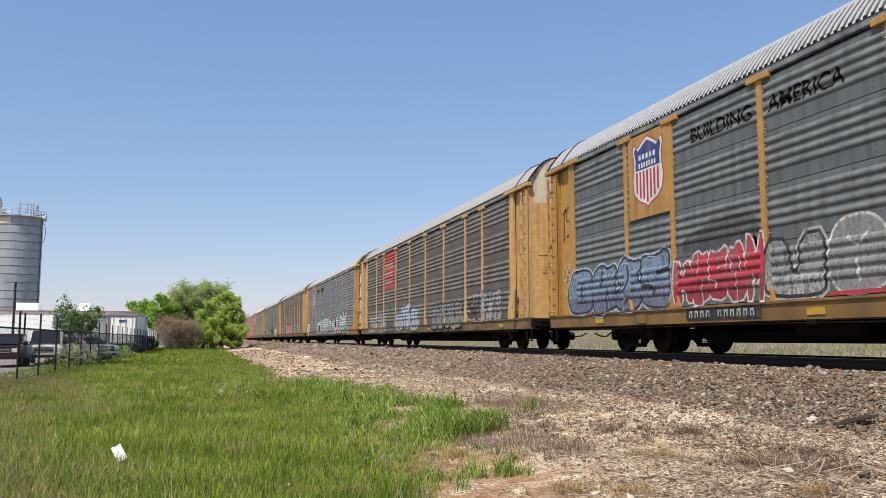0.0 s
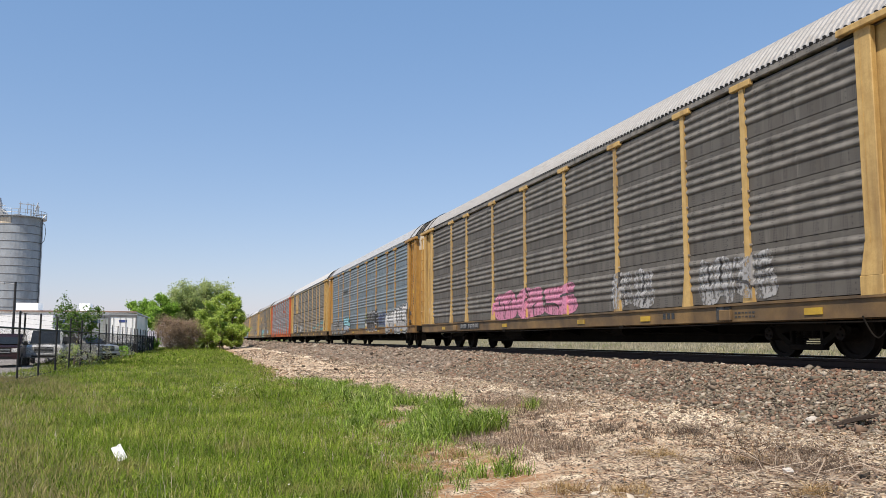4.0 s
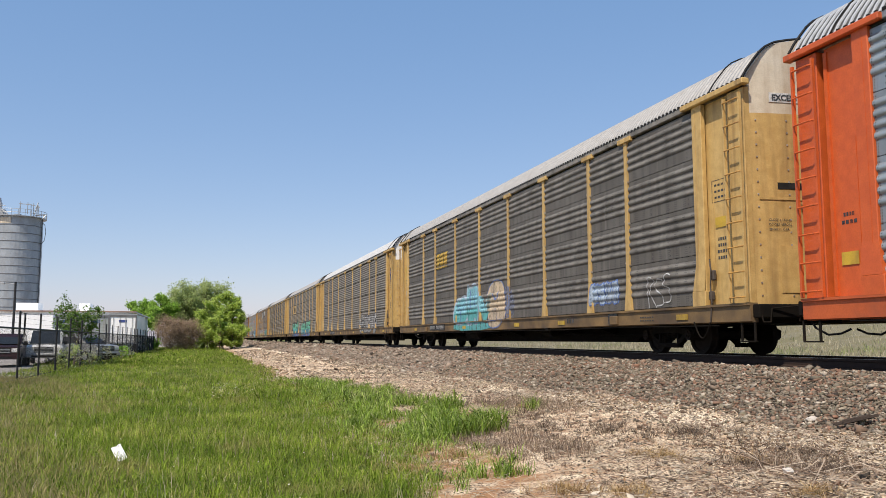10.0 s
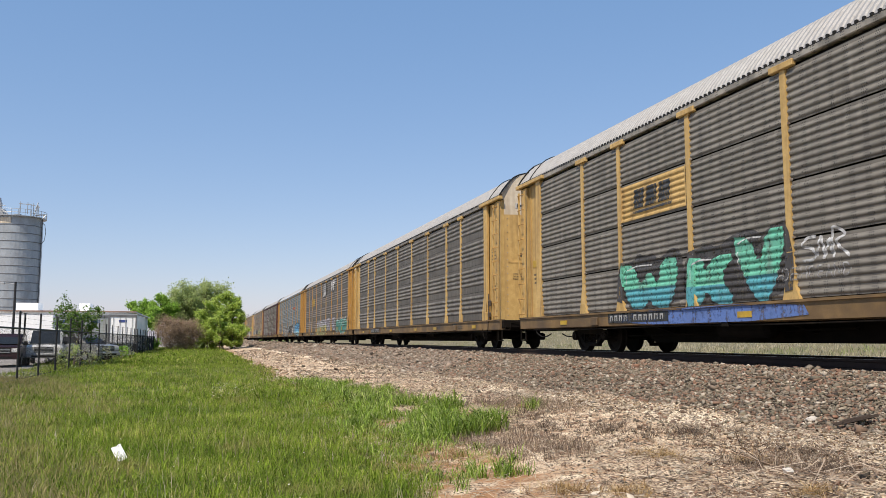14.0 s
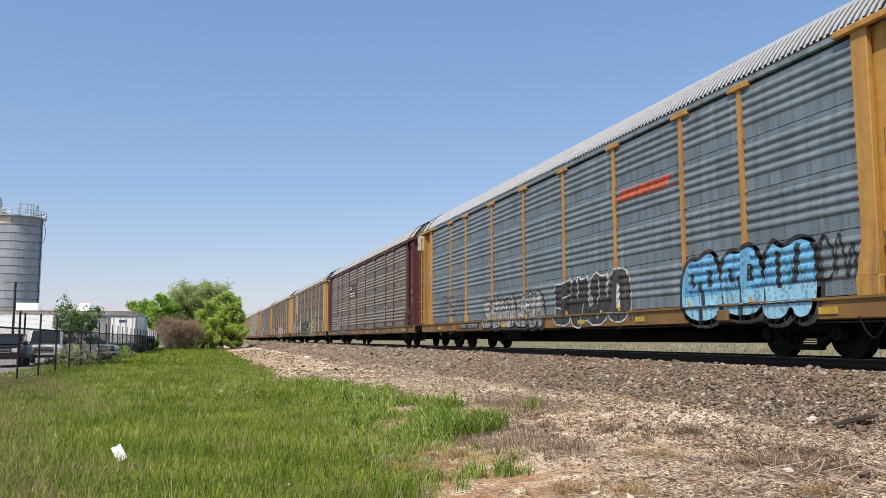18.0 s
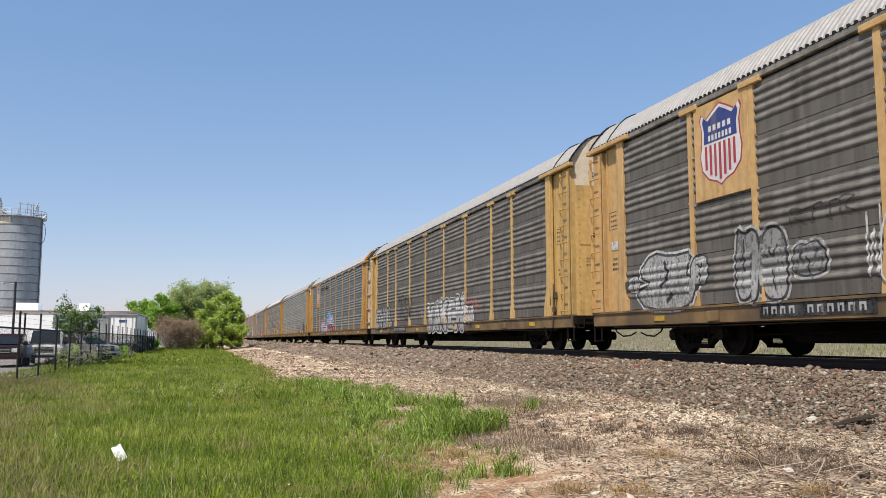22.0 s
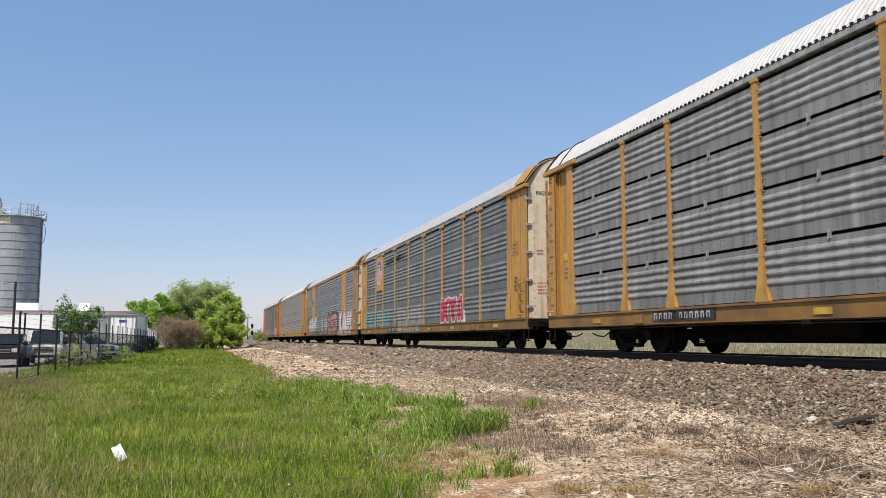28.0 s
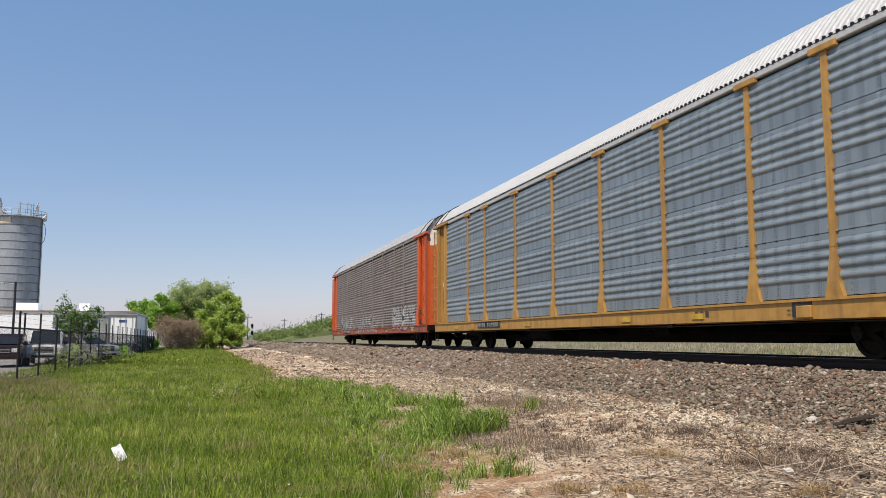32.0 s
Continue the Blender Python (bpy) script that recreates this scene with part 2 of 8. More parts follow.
class Shape:
    """Collects vertices and faces of one mesh."""

    def __init__(self):
        self.v, self.f = [], []

    def add(self, verts, faces):
        k = len(self.v)
        self.v += [tuple(p) for p in verts]
        self.f += [tuple(i + k for i in q) for q in faces]
        return self

    def box(self, x0, x1, y0, y1, z0, z1, c=0.0):
        """A box, with its twelve edges chamfered by c."""
        if c <= 0:
            v = [(x, y, z) for x in (x0, x1) for y in (y0, y1) for z in (z0, z1)]
            return self.add(v, [(0, 1, 3, 2), (4, 6, 7, 5), (0, 4, 5, 1), (2, 3, 7, 6), (0, 2, 6, 4), (1, 5, 7, 3)])
        bm = bmesh.new()
        bmesh.ops.create_cube(bm, size=1)
        for p in bm.verts:
            p.co = ((x0 + x1) / 2 + p.co.x * (x1 - x0), (y0 + y1) / 2 + p.co.y * (y1 - y0), (z0 + z1) / 2 + p.co.z * (z1 - z0))
        bmesh.ops.bevel(bm, geom=bm.edges[:], offset=c, segments=1, affect="EDGES")
        bm.verts.index_update()
        self.add([p.co[:] for p in bm.verts], [[q.index for q in fc.verts] for fc in bm.faces])
        bm.free()
        return self

    def tube(self, a, b, r, n=8, r2=None, caps=True):
        a, b = Vector(a), Vector(b)
        d = (b - a).normalized()
        u = d.orthogonal().normalized()
        w = d.cross(u)
        r2 = r if r2 is None else r2
        ring = lambda p, q: [p + (u * math.cos(6.28318 * i / n) + w * math.sin(6.28318 * i / n)) * q for i in range(n)]
        v = ring(a, r) + ring(b, r2)
        f = [(i, (i + 1) % n, n + (i + 1) % n, n + i) for i in range(n)]
        if caps:
            f += [tuple(range(n))[::-1], tuple(range(n, 2 * n))]
        return self.add(v, f)

    def pipe(self, pts, r, n=6):
        for a, b in zip(pts, pts[1:]):
            self.tube(a, b, r, n)
        return self

    def prism(self, outline, axis, lo, hi):
        """A convex or simple outline (two other axes, in order) drawn out along an axis."""
        def at(p, w):
            q = list(p)
            q.insert(axis, w)
            return q
        n = len(outline)
        v = [at(p, lo) for p in outline] + [at(p, hi) for p in outline]
        f = [(i, (i + 1) % n, n + (i + 1) % n, n + i) for i in range(n)]
        return self.add(v, f + [tuple(range(n))[::-1], tuple(range(n, 2 * n))])

    def sheet(self, rows):
        """A grid of points, rows of equal length."""
        m = len(rows[0])
        k = [(i * m + j, i * m + j + 1, (i + 1) * m + j + 1, (i + 1) * m + j) for i in range(len(rows) - 1) for j in range(m - 1)]
        return self.add([p for r in rows for p in r], k)

    def lathe(self, prof, n=24, centre=(0, 0, 0)):
        """(radius, height) pairs turned about z."""
        cx, cy, cz = centre
        rows = [[(cx + r * math.cos(6.283185 * i / n), cy + r * math.sin(6.283185 * i / n), cz + z) for i in range(n + 1)] for r, z in prof]
        return self.sheet(rows)

    def mesh(self, name, smooth=False):
        me = bpy.data.meshes.new(name)
        me.from_pydata(self.v, [], self.f)
        bm = bmesh.new()
        bm.from_mesh(me)
        bmesh.ops.remove_doubles(bm, verts=bm.verts[:], dist=1e-5)
        bmesh.ops.recalc_face_normals(bm, faces=bm.faces[:])
        bm.to_mesh(me)
        bm.free()
        if smooth:
            me.shade_smooth()
            me.set_sharp_from_angle(angle=radians(35))
        me.materials.append(None)
        return me


def part(name, me, material, parent=None, label="", at=(0, 0, 0), rz=0.0):
    """Links a mesh, or a Shape, as one object, under its thing if there is one."""
    if isinstance(me, Shape):
        me = me.mesh(name)
    if not me.materials:
        me.materials.append(None)
    ob = new(name, me)
    ob.material_slots[0].link = "OBJECT"
    ob.material_slots[0].material = M[material] if isinstance(material, str) else material
    ob.parent = parent
    ob.location = at
    ob.rotation_euler = (0, 0, rz)
    if label:
        tagged(ob, label)
    return ob


def raw_mesh(name, verts, faces):
    """A large mesh straight from arrays of equal-sided faces."""
    me = bpy.data.meshes.new(name)
    verts, faces = np.asarray(verts, dtype=np.float32), np.asarray(faces, dtype=np.int32)
    k, s = faces.shape
    me.vertices.add(len(verts))
    me.vertices.foreach_set("co", verts.ravel())
    me.loops.add(k * s)
    me.loops.foreach_set("vertex_index", faces.ravel())
    me.polygons.add(k)
    me.polygons.foreach_set("loop_start", np.arange(0, k * s, s, dtype=np.int32))
    me.polygons.foreach_set("loop_total", np.full(k, s, dtype=np.int32))
    me.update(calc_edges=True)
    me.validate()
    me.materials.append(None)
    return me


# ---- the ground and the track ----
RAIL_Z, TRACK_X = 1.13, 10.9


def smooth(a, b, t):
    t = np.clip((t - a) / (b - a), 0, 1)
    return t * t * (3 - 2 * t)


def ground_z(x, y):
    """Height of the land: a flat verge, a dirt bench that climbs to the ballast, and a low field behind the line."""
    x, y = np.asarray(x, dtype=float), np.asarray(y, dtype=float)
    z = 0.30 * smooth(1.5, 6.6, x) + 0.25 * smooth(5.6, 8.5, x)
    z = np.where(x > 10, 0.55 - 0.15 * smooth(13.5, 16.5, x) + 2.8 * smooth(22, 48, x), z)
    wob = 0.035 * np.sin(x * 1.3 + 0.7 * np.sin(y * 0.35)) * np.sin(y * 0.61 + 0.4) + 0.02 * np.sin(x * 3.1 + y * 1.7)
    return z + wob * (1 - smooth(60, 120, np.abs(y))) * (1 - smooth(7.5, 8.5, x) * (1 - smooth(15, 17, x)))


def ballast_z(x):
    """Top of the stone bed across the line."""
    pts_x = [6.2, 6.75, 8.55, 9.0, 12.8, 13.3, 15.4]
    pts_z = [0.22, 0.34, 0.90, 0.96, 0.96, 0.90, 0.25]
    return np.interp(x, pts_x, pts_z)


def axis(near_lo, near_hi, step, far_lo, far_hi):
    a = list(np.arange(near_lo, near_hi, step))
    lo, hi, s = near_lo, a[-1], step
    while hi < far_hi:
        s *= 1.35
        hi += s
        a.append(min(hi, far_hi))
    s = step
    while lo > far_lo:
        s *= 1.35
        lo -= s
        a.insert(0, max(lo, far_lo))
    return np.array(a)


def grid_mesh(name, xs, ys, zf):
    X, Y = np.meshgrid(xs, ys)
    Z = zf(X, Y)
    m = len(xs)
    i, j = np.meshgrid(np.arange(len(ys) - 1), np.arange(m - 1), indexing="ij")
    k = (i * m + j).ravel()
    me = raw_mesh(name, np.stack([X.ravel(), Y.ravel(), Z.ravel()], -1), np.stack([k, k + 1, k + m + 1, k + m], -1))
    me.shade_smooth()
    return me


def ground_material():
    m = bpy.data.materials.new("verge soil")
    m.use_nodes = True
    nt = m.node_tree
    n, ln = nt.nodes, nt.links.new
    bsdf = n["Principled BSDF"]
    tc = n.new("ShaderNodeTexCoord")
    sep = n.new("ShaderNodeSeparateXYZ")
    ln(tc.outputs["Object"], sep.inputs[0])

    def noise_of(s, d=5, stretch=(1, 1, 1)):
        mp = n.new("ShaderNodeMapping")
        mp.inputs["Scale"].default_value = stretch
        ln(tc.outputs["Object"], mp.inputs[0])
        t = n.new("ShaderNodeTexNoise")
        t.inputs["Scale"].default_value, t.inputs["Detail"].default_value = s, d
        ln(mp.outputs[0], t.inputs["Vector"])
        return t.outputs["Fac"]

    def rng(src, a, b, c=0.0, d=1.0):
        r = n.new("ShaderNodeMapRange")
        for i, v in enumerate((a, b, c, d)):
            r.inputs[i + 1].default_value = v
        ln(src, r.inputs[0])
        return r.outputs[0]

    def mixed(fac, a, b):
        x = n.new("ShaderNodeMix")
        x.data_type = "RGBA"
        ln(fac, x.inputs[0])
        for sock, v in ((x.inputs[6], a), (x.inputs[7], b)):
            if isinstance(v, tuple):
                sock.default_value = (*v, 1)
            else:
                ln(v, sock)
        return x.outputs[2]

    def plus(a, b, how="ADD"):
        x = n.new("ShaderNodeMath")
        x.operation = how
        ln(a, x.inputs[0])
        ln(b, x.inputs[1])
        return x.outputs[0]

    def times(a, b):
        return plus(a, b, "MULTIPLY")
    # bare earth: buff, brown and pale chaff
    dirt = mixed(rng(noise_of(0.9), 0.40, 0.66), (0.54, 0.37, 0.235), (0.33, 0.195, 0.115))
    dirt = mixed(rng(noise_of(4.0, 8), 0.38, 0.62), dirt, (0.86, 0.71, 0.51))
    dirt = mixed(rng(noise_of(38.0, 4), 0.50, 0.62), dirt, (0.06, 0.038, 0.026))
    # reddish clods along the lawn, pale stone dust along the foot of the bank
    clod = times(rng(plus(sep.outputs[0], rng(noise_of(1.1), 0.2, 0.8, -0.8, 0.8)), 3.6, 2.9), rng(noise_of(2.6, 4), 0.38, 0.56))
    dirt = mixed(clod, dirt, (0.37, 0.205, 0.105))
    foot = plus(sep.outputs[0], rng(noise_of(0.8, 5), 0.2, 0.8, -0.45, 0.45))
    dust = times(times(rng(foot, 6.0, 6.3), rng(foot, 6.95, 6.7)), rng(noise_of(9.0, 5), 0.36, 0.56, 0.25, 0.95))
    dirt = mixed(dust, dirt, (0.88, 0.76, 0.58))
    green = mixed(rng(noise_of(1.4), 0.35, 0.65), (0.13, 0.18, 0.04), (0.20, 0.19, 0.07))
    green = mixed(rng(noise_of(24.0), 0.45, 0.7), green, (0.035, 0.055, 0.012))
    field = mixed(rng(noise_of(0.05), 0.4, 0.6), (0.21, 0.18, 0.105), (0.16, 0.15, 0.08))
    field = mixed(rng(noise_of(0.8, 6), 0.42, 0.66), field, (0.22, 0.195, 0.13))
    wobble = rng(noise_of(0.45, 5), 0.2, 0.8, -0.7, 0.7)
    near, beyond = rng(sep.outputs[1], 7.0, 11.0, 0.2, -0.25), rng(sep.outputs[1], 60.0, 100.0, 0.0, 0.15)
    edge = rng(plus(plus(plus(sep.outputs[0], near), beyond), wobble), 1.75, 2.5)
    col = mixed(edge, green, dirt)
    col = mixed(rng(sep.outputs[0], 13.0, 15.5), col, field)
    lot = rng(plus(sep.outputs[0], rng(noise_of(0.7), 0.2, 0.8, -0.5, 0.5)), -6.3, -7.0)
    col = mixed(lot, col, (0.34, 0.31, 0.28))
    ln(col, bsdf.inputs["Base Color"])
    bsdf.inputs["Roughness"].default_value = 0.95
    bsdf.inputs["Specular IOR Level"].default_value = 0.15
    bp = n.new("ShaderNodeBump")
    bp.inputs["Strength"].default_value, bp.inputs["Distance"].default_value = 0.6, 0.05
    ln(plus(noise_of(30.0, 5), noise_of(7.0, 4)), bp.inputs["Height"])
    ln(bp.outputs[0], bsdf.inputs["Normal"])
    return m


ground = part("ground", grid_mesh("ground", axis(-14, 18, 0.25, -3000, 3000), axis(3, 40, 0.25, -3000, 3000), ground_z), ground_material())
tagged(ground, "flat grassy verge running into bare tan dirt and a dry field", "ground", kind="structure")

M["bed"] = mat("ballast grit", (0.06, 0.046, 0.036), (0.10, 0.078, 0.062), 0.95, scale=14, fine=60, dirt=(0.05, 0.038, 0.03), dirt_amount=0.5, bump=1.0)
bed = part("ballast_bed", grid_mesh("ballast_bed", np.array([6.2, 6.75, 7.2, 7.7, 8.2, 8.55, 9.0, 10.0, 11, 12, 12.8, 13.3, 14, 15.4]),
                                    axis(0, 60, 1.0, -900, 1500), lambda X, Y: ballast_z(X) + 0 * Y), "bed")
tagged(bed, "raised bed of crushed grey-brown track stone", "ballast", kind="structure")


def stones(name, count, xr, yr, size, seed, zf, label, material="stone"):
    """Many broken stones joined as one mesh: blocks with their eight corners pushed about."""
    rg = np.random.default_rng(seed)
    x = rg.uniform(xr[0], xr[1], count)
    y = yr[0] + (yr[1] - yr[0]) * rg.uniform(0, 1, count) ** 1.25
    s = size * np.exp(rg.normal(0, 0.36, count)) * (0.85 + 0.012 * (y - yr[0]))
    block = np.array([[a, b, c] for a in (-.7, .7) for b in (-.7, .7) for c in (-.7, .7)])
    faces = np.array([[0, 1, 3, 2], [4, 6, 7, 5], [0, 4, 5, 1], [2, 3, 7, 6], [0, 2, 6, 4], [1, 5, 7, 3]])
    p = block[None] * (1 + rg.normal(0, 0.34, (count, 8, 3)))
    p *= np.stack([rg.uniform(.7, 1.3, count), rg.uniform(.7, 1.3, count), rg.uniform(.35, .8, count)], -1)[:, None]
    ax = rg.normal(size=(count, 3))
    ax /= np.linalg.norm(ax, axis=1)[:, None]
    an = rg.uniform(0, 6.28, count)
    c, sn = np.cos(an)[:, None, None], np.sin(an)[:, None, None]
    a = ax[:, None]
    p = p * c + np.cross(np.broadcast_to(a, p.shape), p) * sn + a * (p * a).sum(-1, keepdims=True) * (1 - c)
    p = p * s[:, None, None] * np.array([1.0, 1.0, 0.72]) + np.stack([x, y, zf(x, y) + s * rg.uniform(-0.25, 0.75, count)], -1)[:, None]
    f = faces[None] + 8 * np.arange(count)[:, None, None]
    ob = part(name, raw_mesh(name, p.reshape(-1, 3), f.reshape(-1, 4)), material)
    return tagged(ob, label, "gravel", kind="stuff")


M["stone"] = islands("crushed stone", [(0.20, 0.165, 0.125), (0.33, 0.27, 0.20), (0.13, 0.105, 0.08), (0.34, 0.185, 0.12), (0.40, 0.34, 0.26), (0.17, 0.145, 0.105), (0.27, 0.235, 0.165), (0.05, 0.04, 0.032), (0.24, 0.20, 0.15), (0.66, 0.57, 0.45), (0.09, 0.072, 0.055), (0.36, 0.22, 0.15), (0.30, 0.25, 0.185), (0.22, 0.125, 0.085), (0.19, 0.17, 0.12)], 0.9, grain=0.4)
stones("ballast_stone", 62000, (6.85, 9.35), (5.5, 26), 0.023, 3, lambda x, y: ballast_z(x), "sharp grey and reddish crushed stones on the bank")
# paler mix for the stones farther down the line
M["dusty_stone"] = islands("paler far crushed stone", [(0.221, 0.175, 0.133), (0.386, 0.308, 0.235), (0.285, 0.221, 0.166), (0.35, 0.221, 0.156), (0.497, 0.414, 0.322), (0.184, 0.143, 0.11), (0.414, 0.331, 0.253), (0.092, 0.074, 0.058), (0.644, 0.561, 0.451)], 0.9)
stones("ballast_stone", 28000, (6.4, 9.35), (25, 75), 0.044, 4, lambda x, y: ballast_z(x), "paler grey and reddish crushed stones on the bank", "dusty_stone")
stones("ballast_stone", 10000, (6.4, 9.35), (75, 230), 0.065, 9, lambda x, y: ballast_z(x), "paler grey and reddish crushed stones on the bank", "dusty_stone")
stones("scattered_stone", 1500, (3.2, 7.2), (32, 95), 0.03, 6, ground_z, "loose pebbles strewn over bare dirt")
M["dust_stone"] = islands("dusted pale gravel", [(0.62, 0.52, 0.39), (0.80, 0.69, 0.53), (0.42, 0.33, 0.24), (0.86, 0.77, 0.62), (0.30, 0.20, 0.14), (0.70, 0.58, 0.43)], 0.9)
stones("ballast_foot_stone", 9000, (6.05, 6.9), (5, 40), 0.014, 8, ground_z, "pale dusted gravel along the foot of the bank", "dust_stone")
stones("ballast_foot_stone", 5000, (5.9, 7.0), (5, 45), 0.02, 7, ground_z, "small gravel along the foot of the bank")
stones("scattered_stone", 6500, (3.5, 7.2), (5, 34), 0.018, 5, ground_z, "loose pebbles strewn over bare dirt")


def rail_shape():
    head = [(-0.036, 0), (-0.038, -0.012), (-0.034, -0.04), (-0.009, -0.052), (-0.008, -0.13), (-0.07, -0.15), (-0.07, -0.168)]
    out = head + [(-x, z) for x, z in head[::-1]]
    return Shape().prism(out, 1, -900, 1500)


for rx in (-0.7535, 0.7535):
    rail = part("rail", rail_shape(), "rail", None, at=(TRACK_X + rx, 0, RAIL_Z))
    tagged(rail, "rust-brown steel running rail on dark ties", "rail", kind="structure", group="rails")
    part("rail_head", Shape().box(-0.026, 0.026, -900, 1500, 0.001, 0.0035), "tread", rail, "polished running surface")
ties = Shape()
rt = random.Random(5)
for i in range(-60, 400):
    y = i * 0.53 + rt.uniform(-0.02, 0.02)
    ties.box(TRACK_X - 1.3 + rt.uniform(-.05, .05), TRACK_X + 1.3, y - 0.115, y + 0.115, RAIL_Z - 0.34, RAIL_Z - 0.172)
tagged(part("tie", ties, "tie"), "dark creosoted timber ties under the rails", "railway tie", kind="stuff")

# ---- the train ----
HALF, EAVE, SILL, BELLY = 13.67, 4.98, 0.97, 0.62
POSTS = (-9.2, -7.25, -4.35, -1.45, 1.45, 4.35, 7.25, 9.2)
CORNER = 12.0
TRAIN = "dBUbuw" + "obWcbC" + "umBbVY" + "xVgyr"  # one letter a car, as in KINDS
EDGES = (-CORNER, *POSTS, CORNER)
ROWS = (SILL + 0.02, 1.99, 2.97, 3.93, 4.90)
FACE = -1.55


def rib_profile(style, h):
    """(height, outward bulge) up one panel: four round ribs over a plain band, or ribs all the way."""
    pts = [(0.0, 0.0)]
    n, amp, lo, hi = (7, 0.025, 0.02, h - 0.03) if style == "ribbed" else (4, 0.033, 0.245 * h, 0.93 * h)
    for i in range(n):
        for u, b in ((0.03, 0), (0.14, 0.5), (0.30, 0.95), (0.42, 1), (0.56, 0.93), (0.72, 0.5), (0.82, 0)):
            pts.append((lo + (hi - lo) * (i + u) / n, -amp * b))
    pts += [(hi + 0.01, 0.0), (h, 0.0)]
    return pts


def bulge(style, z):
    """Outward offset of the side sheet at a height above the rail."""
    for a, b in zip(ROWS, ROWS[1:]):
        if a <= z <= b:
            pr = rib_profile(style, b - a - (0.012 if style in ("band", "sheeted") else 0.035))
            return float(np.interp(z - a, [p[0] for p in pr], [p[1] for p in pr]))
    return 0.0


CACHE = {}


def clip_shape():
    """A bent hold-down clip for the edge of a post."""
    s = Shape().prism([(-0.038, -0.020), (-0.048, -0.012), (-0.048, 0.012), (-0.038, 0.020), (0.0, 0.020), (0.0, 0.014), (-0.034, 0.008), (-0.034, -0.008), (0.0, -0.014), (0.0, -0.020)], 1, -0.007, 0.007)
    return s.box(-0.02, 0.0, -0.018, 0.018, -0.012, 0.012)


def bolt_rows():
    """Bolt heads up both edges of the sheets that meet behind a post."""
    s = Shape()
    for a, b in zip(ROWS, ROWS[1:]):
        for u in (0.05, 0.16, 0.46, 0.76, 0.94):
            for y in (-0.105, 0.105):
                z = a + u * (b - a)
                s.tube((-0.036, y, z), (0.0, y, z), 0.013, 6)
    return s


def cached(key, make, smooth=False):
    if key not in CACHE:
        s = make()
        CACHE[key] = s.mesh(key[0], smooth) if isinstance(s, Shape) else s
    return CACHE[key]


def panel_shape(style, w, h):
    pr = rib_profile(style, h)
    s = Shape().sheet([[(b, -w / 2, z) for z, b in pr], [(b, w / 2, z) for z, b in pr]])
    back = Shape().box(0.012, 0.02, -w / 2, w / 2, 0, h)
    return s.add(back.v, back.f)


def post_shape(cap, plain=False, foot="step"):
    """An upright with a T head, tapering out into its foot on the sill."""
    s = Shape()
    z0, z1 = SILL - 0.02, 4.9

    def ring(x, w, z):
        return [(x, -w, z), (x, w, z), (0, w, z), (0, -w, z)]
    levels = [ring(-0.042, 0.07, z1)] + {
        "step": [ring(-0.042, 0.07, 1.70), ring(-0.075, 0.12, 1.21), ring(-0.065, 0.20, z0 + 0.02), ring(-0.065, 0.20, z0 - 0.02)],
        "boot": [ring(-0.042, 0.07, 1.36), ring(-0.07, 0.10, 1.16), ring(-0.065, 0.15, z0 + 0.02), ring(-0.065, 0.15, z0 - 0.02)],
        "wedge": [ring(-0.042, 0.075, 1.70), ring(-0.065, 0.15, z0 + 0.02), ring(-0.075, 0.15, z0 - 0.02)],
        "straight": [ring(-0.045, 0.075, 1.7), ring(-0.055, 0.095, z0 - 0.02)]}[foot]
    for hi, lo in zip(levels, levels[1:]):
        s.add(hi + lo, [(0, 1, 5, 4), (1, 2, 6, 5), (3, 0, 4, 7), (2, 3, 7, 6)])
    s.add(levels[0], [(0, 1, 2, 3)])
    s.add(levels[-1], [(0, 1, 2, 3)])
    # weld line over the foot
    s.box(-0.048, -0.02, -0.074, 0.074, 1.752, 1.766)
    if cap:
        s.box(-0.085, 0.01, -0.30, 0.30, z1 - 0.03, z1 + 0.085, 0.012)
    else:
        s.box(-0.06, 0.01, -0.10, 0.10, z1 - 0.02, z1 + 0.05, 0.01)
        for z in () if plain else (2.0, 2.97, 3.93, 4.75):
            for sg in (-1, 1):
                s.box(-0.046, -0.02, sg * 0.085 - 0.02, sg * 0.085 + 0.02, z - 0.03, z + 0.03)
    return s


GUTTER = 5.06
ARCH = [(-1.60, GUTTER), (-1.50, 5.22), (-1.36, 5.40), (-1.22, 5.57), (-1.08, 5.69), (-0.88, 5.79), (-0.60, 5.86), (-0.30, 5.91), (0, 5.93)]
ARCH = ARCH + [(-x, z) for x, z in ARCH[-2::-1]]
ROOF_LINE = ARCH[:9] + [ARCH[i] for i in (11, 13, 16)]  # fewer steps on the far slope


def arch_row(y, d, depth):
    """The roof's cross-section at y, raised by a share d of the rib depth."""
    k = 1 + depth * d / 1.6
    return [(x * k, y, GUTTER + (z - GUTTER) * k + depth * d * (0.7 if z > 5.15 else 0)) for x, z in ROOF_LINE]


def roof_shape(pitch, depth):
    rows = []
    n = int(2 * (HALF - 0.05) / pitch)
    for i in range(n):
        y = -HALF + 0.05 + i * pitch
        for u, d in (((0, 0), (0.42, 0), (0.50, 1), (0.74, 1), (0.82, 0)) if depth > 0.03 else ((0, 0), (0.2, 0), (0.4, 1), (0.72, 1))):
            rows.append(arch_row(y + u * pitch, d - 0.6, depth))
    return Shape().sheet(rows)


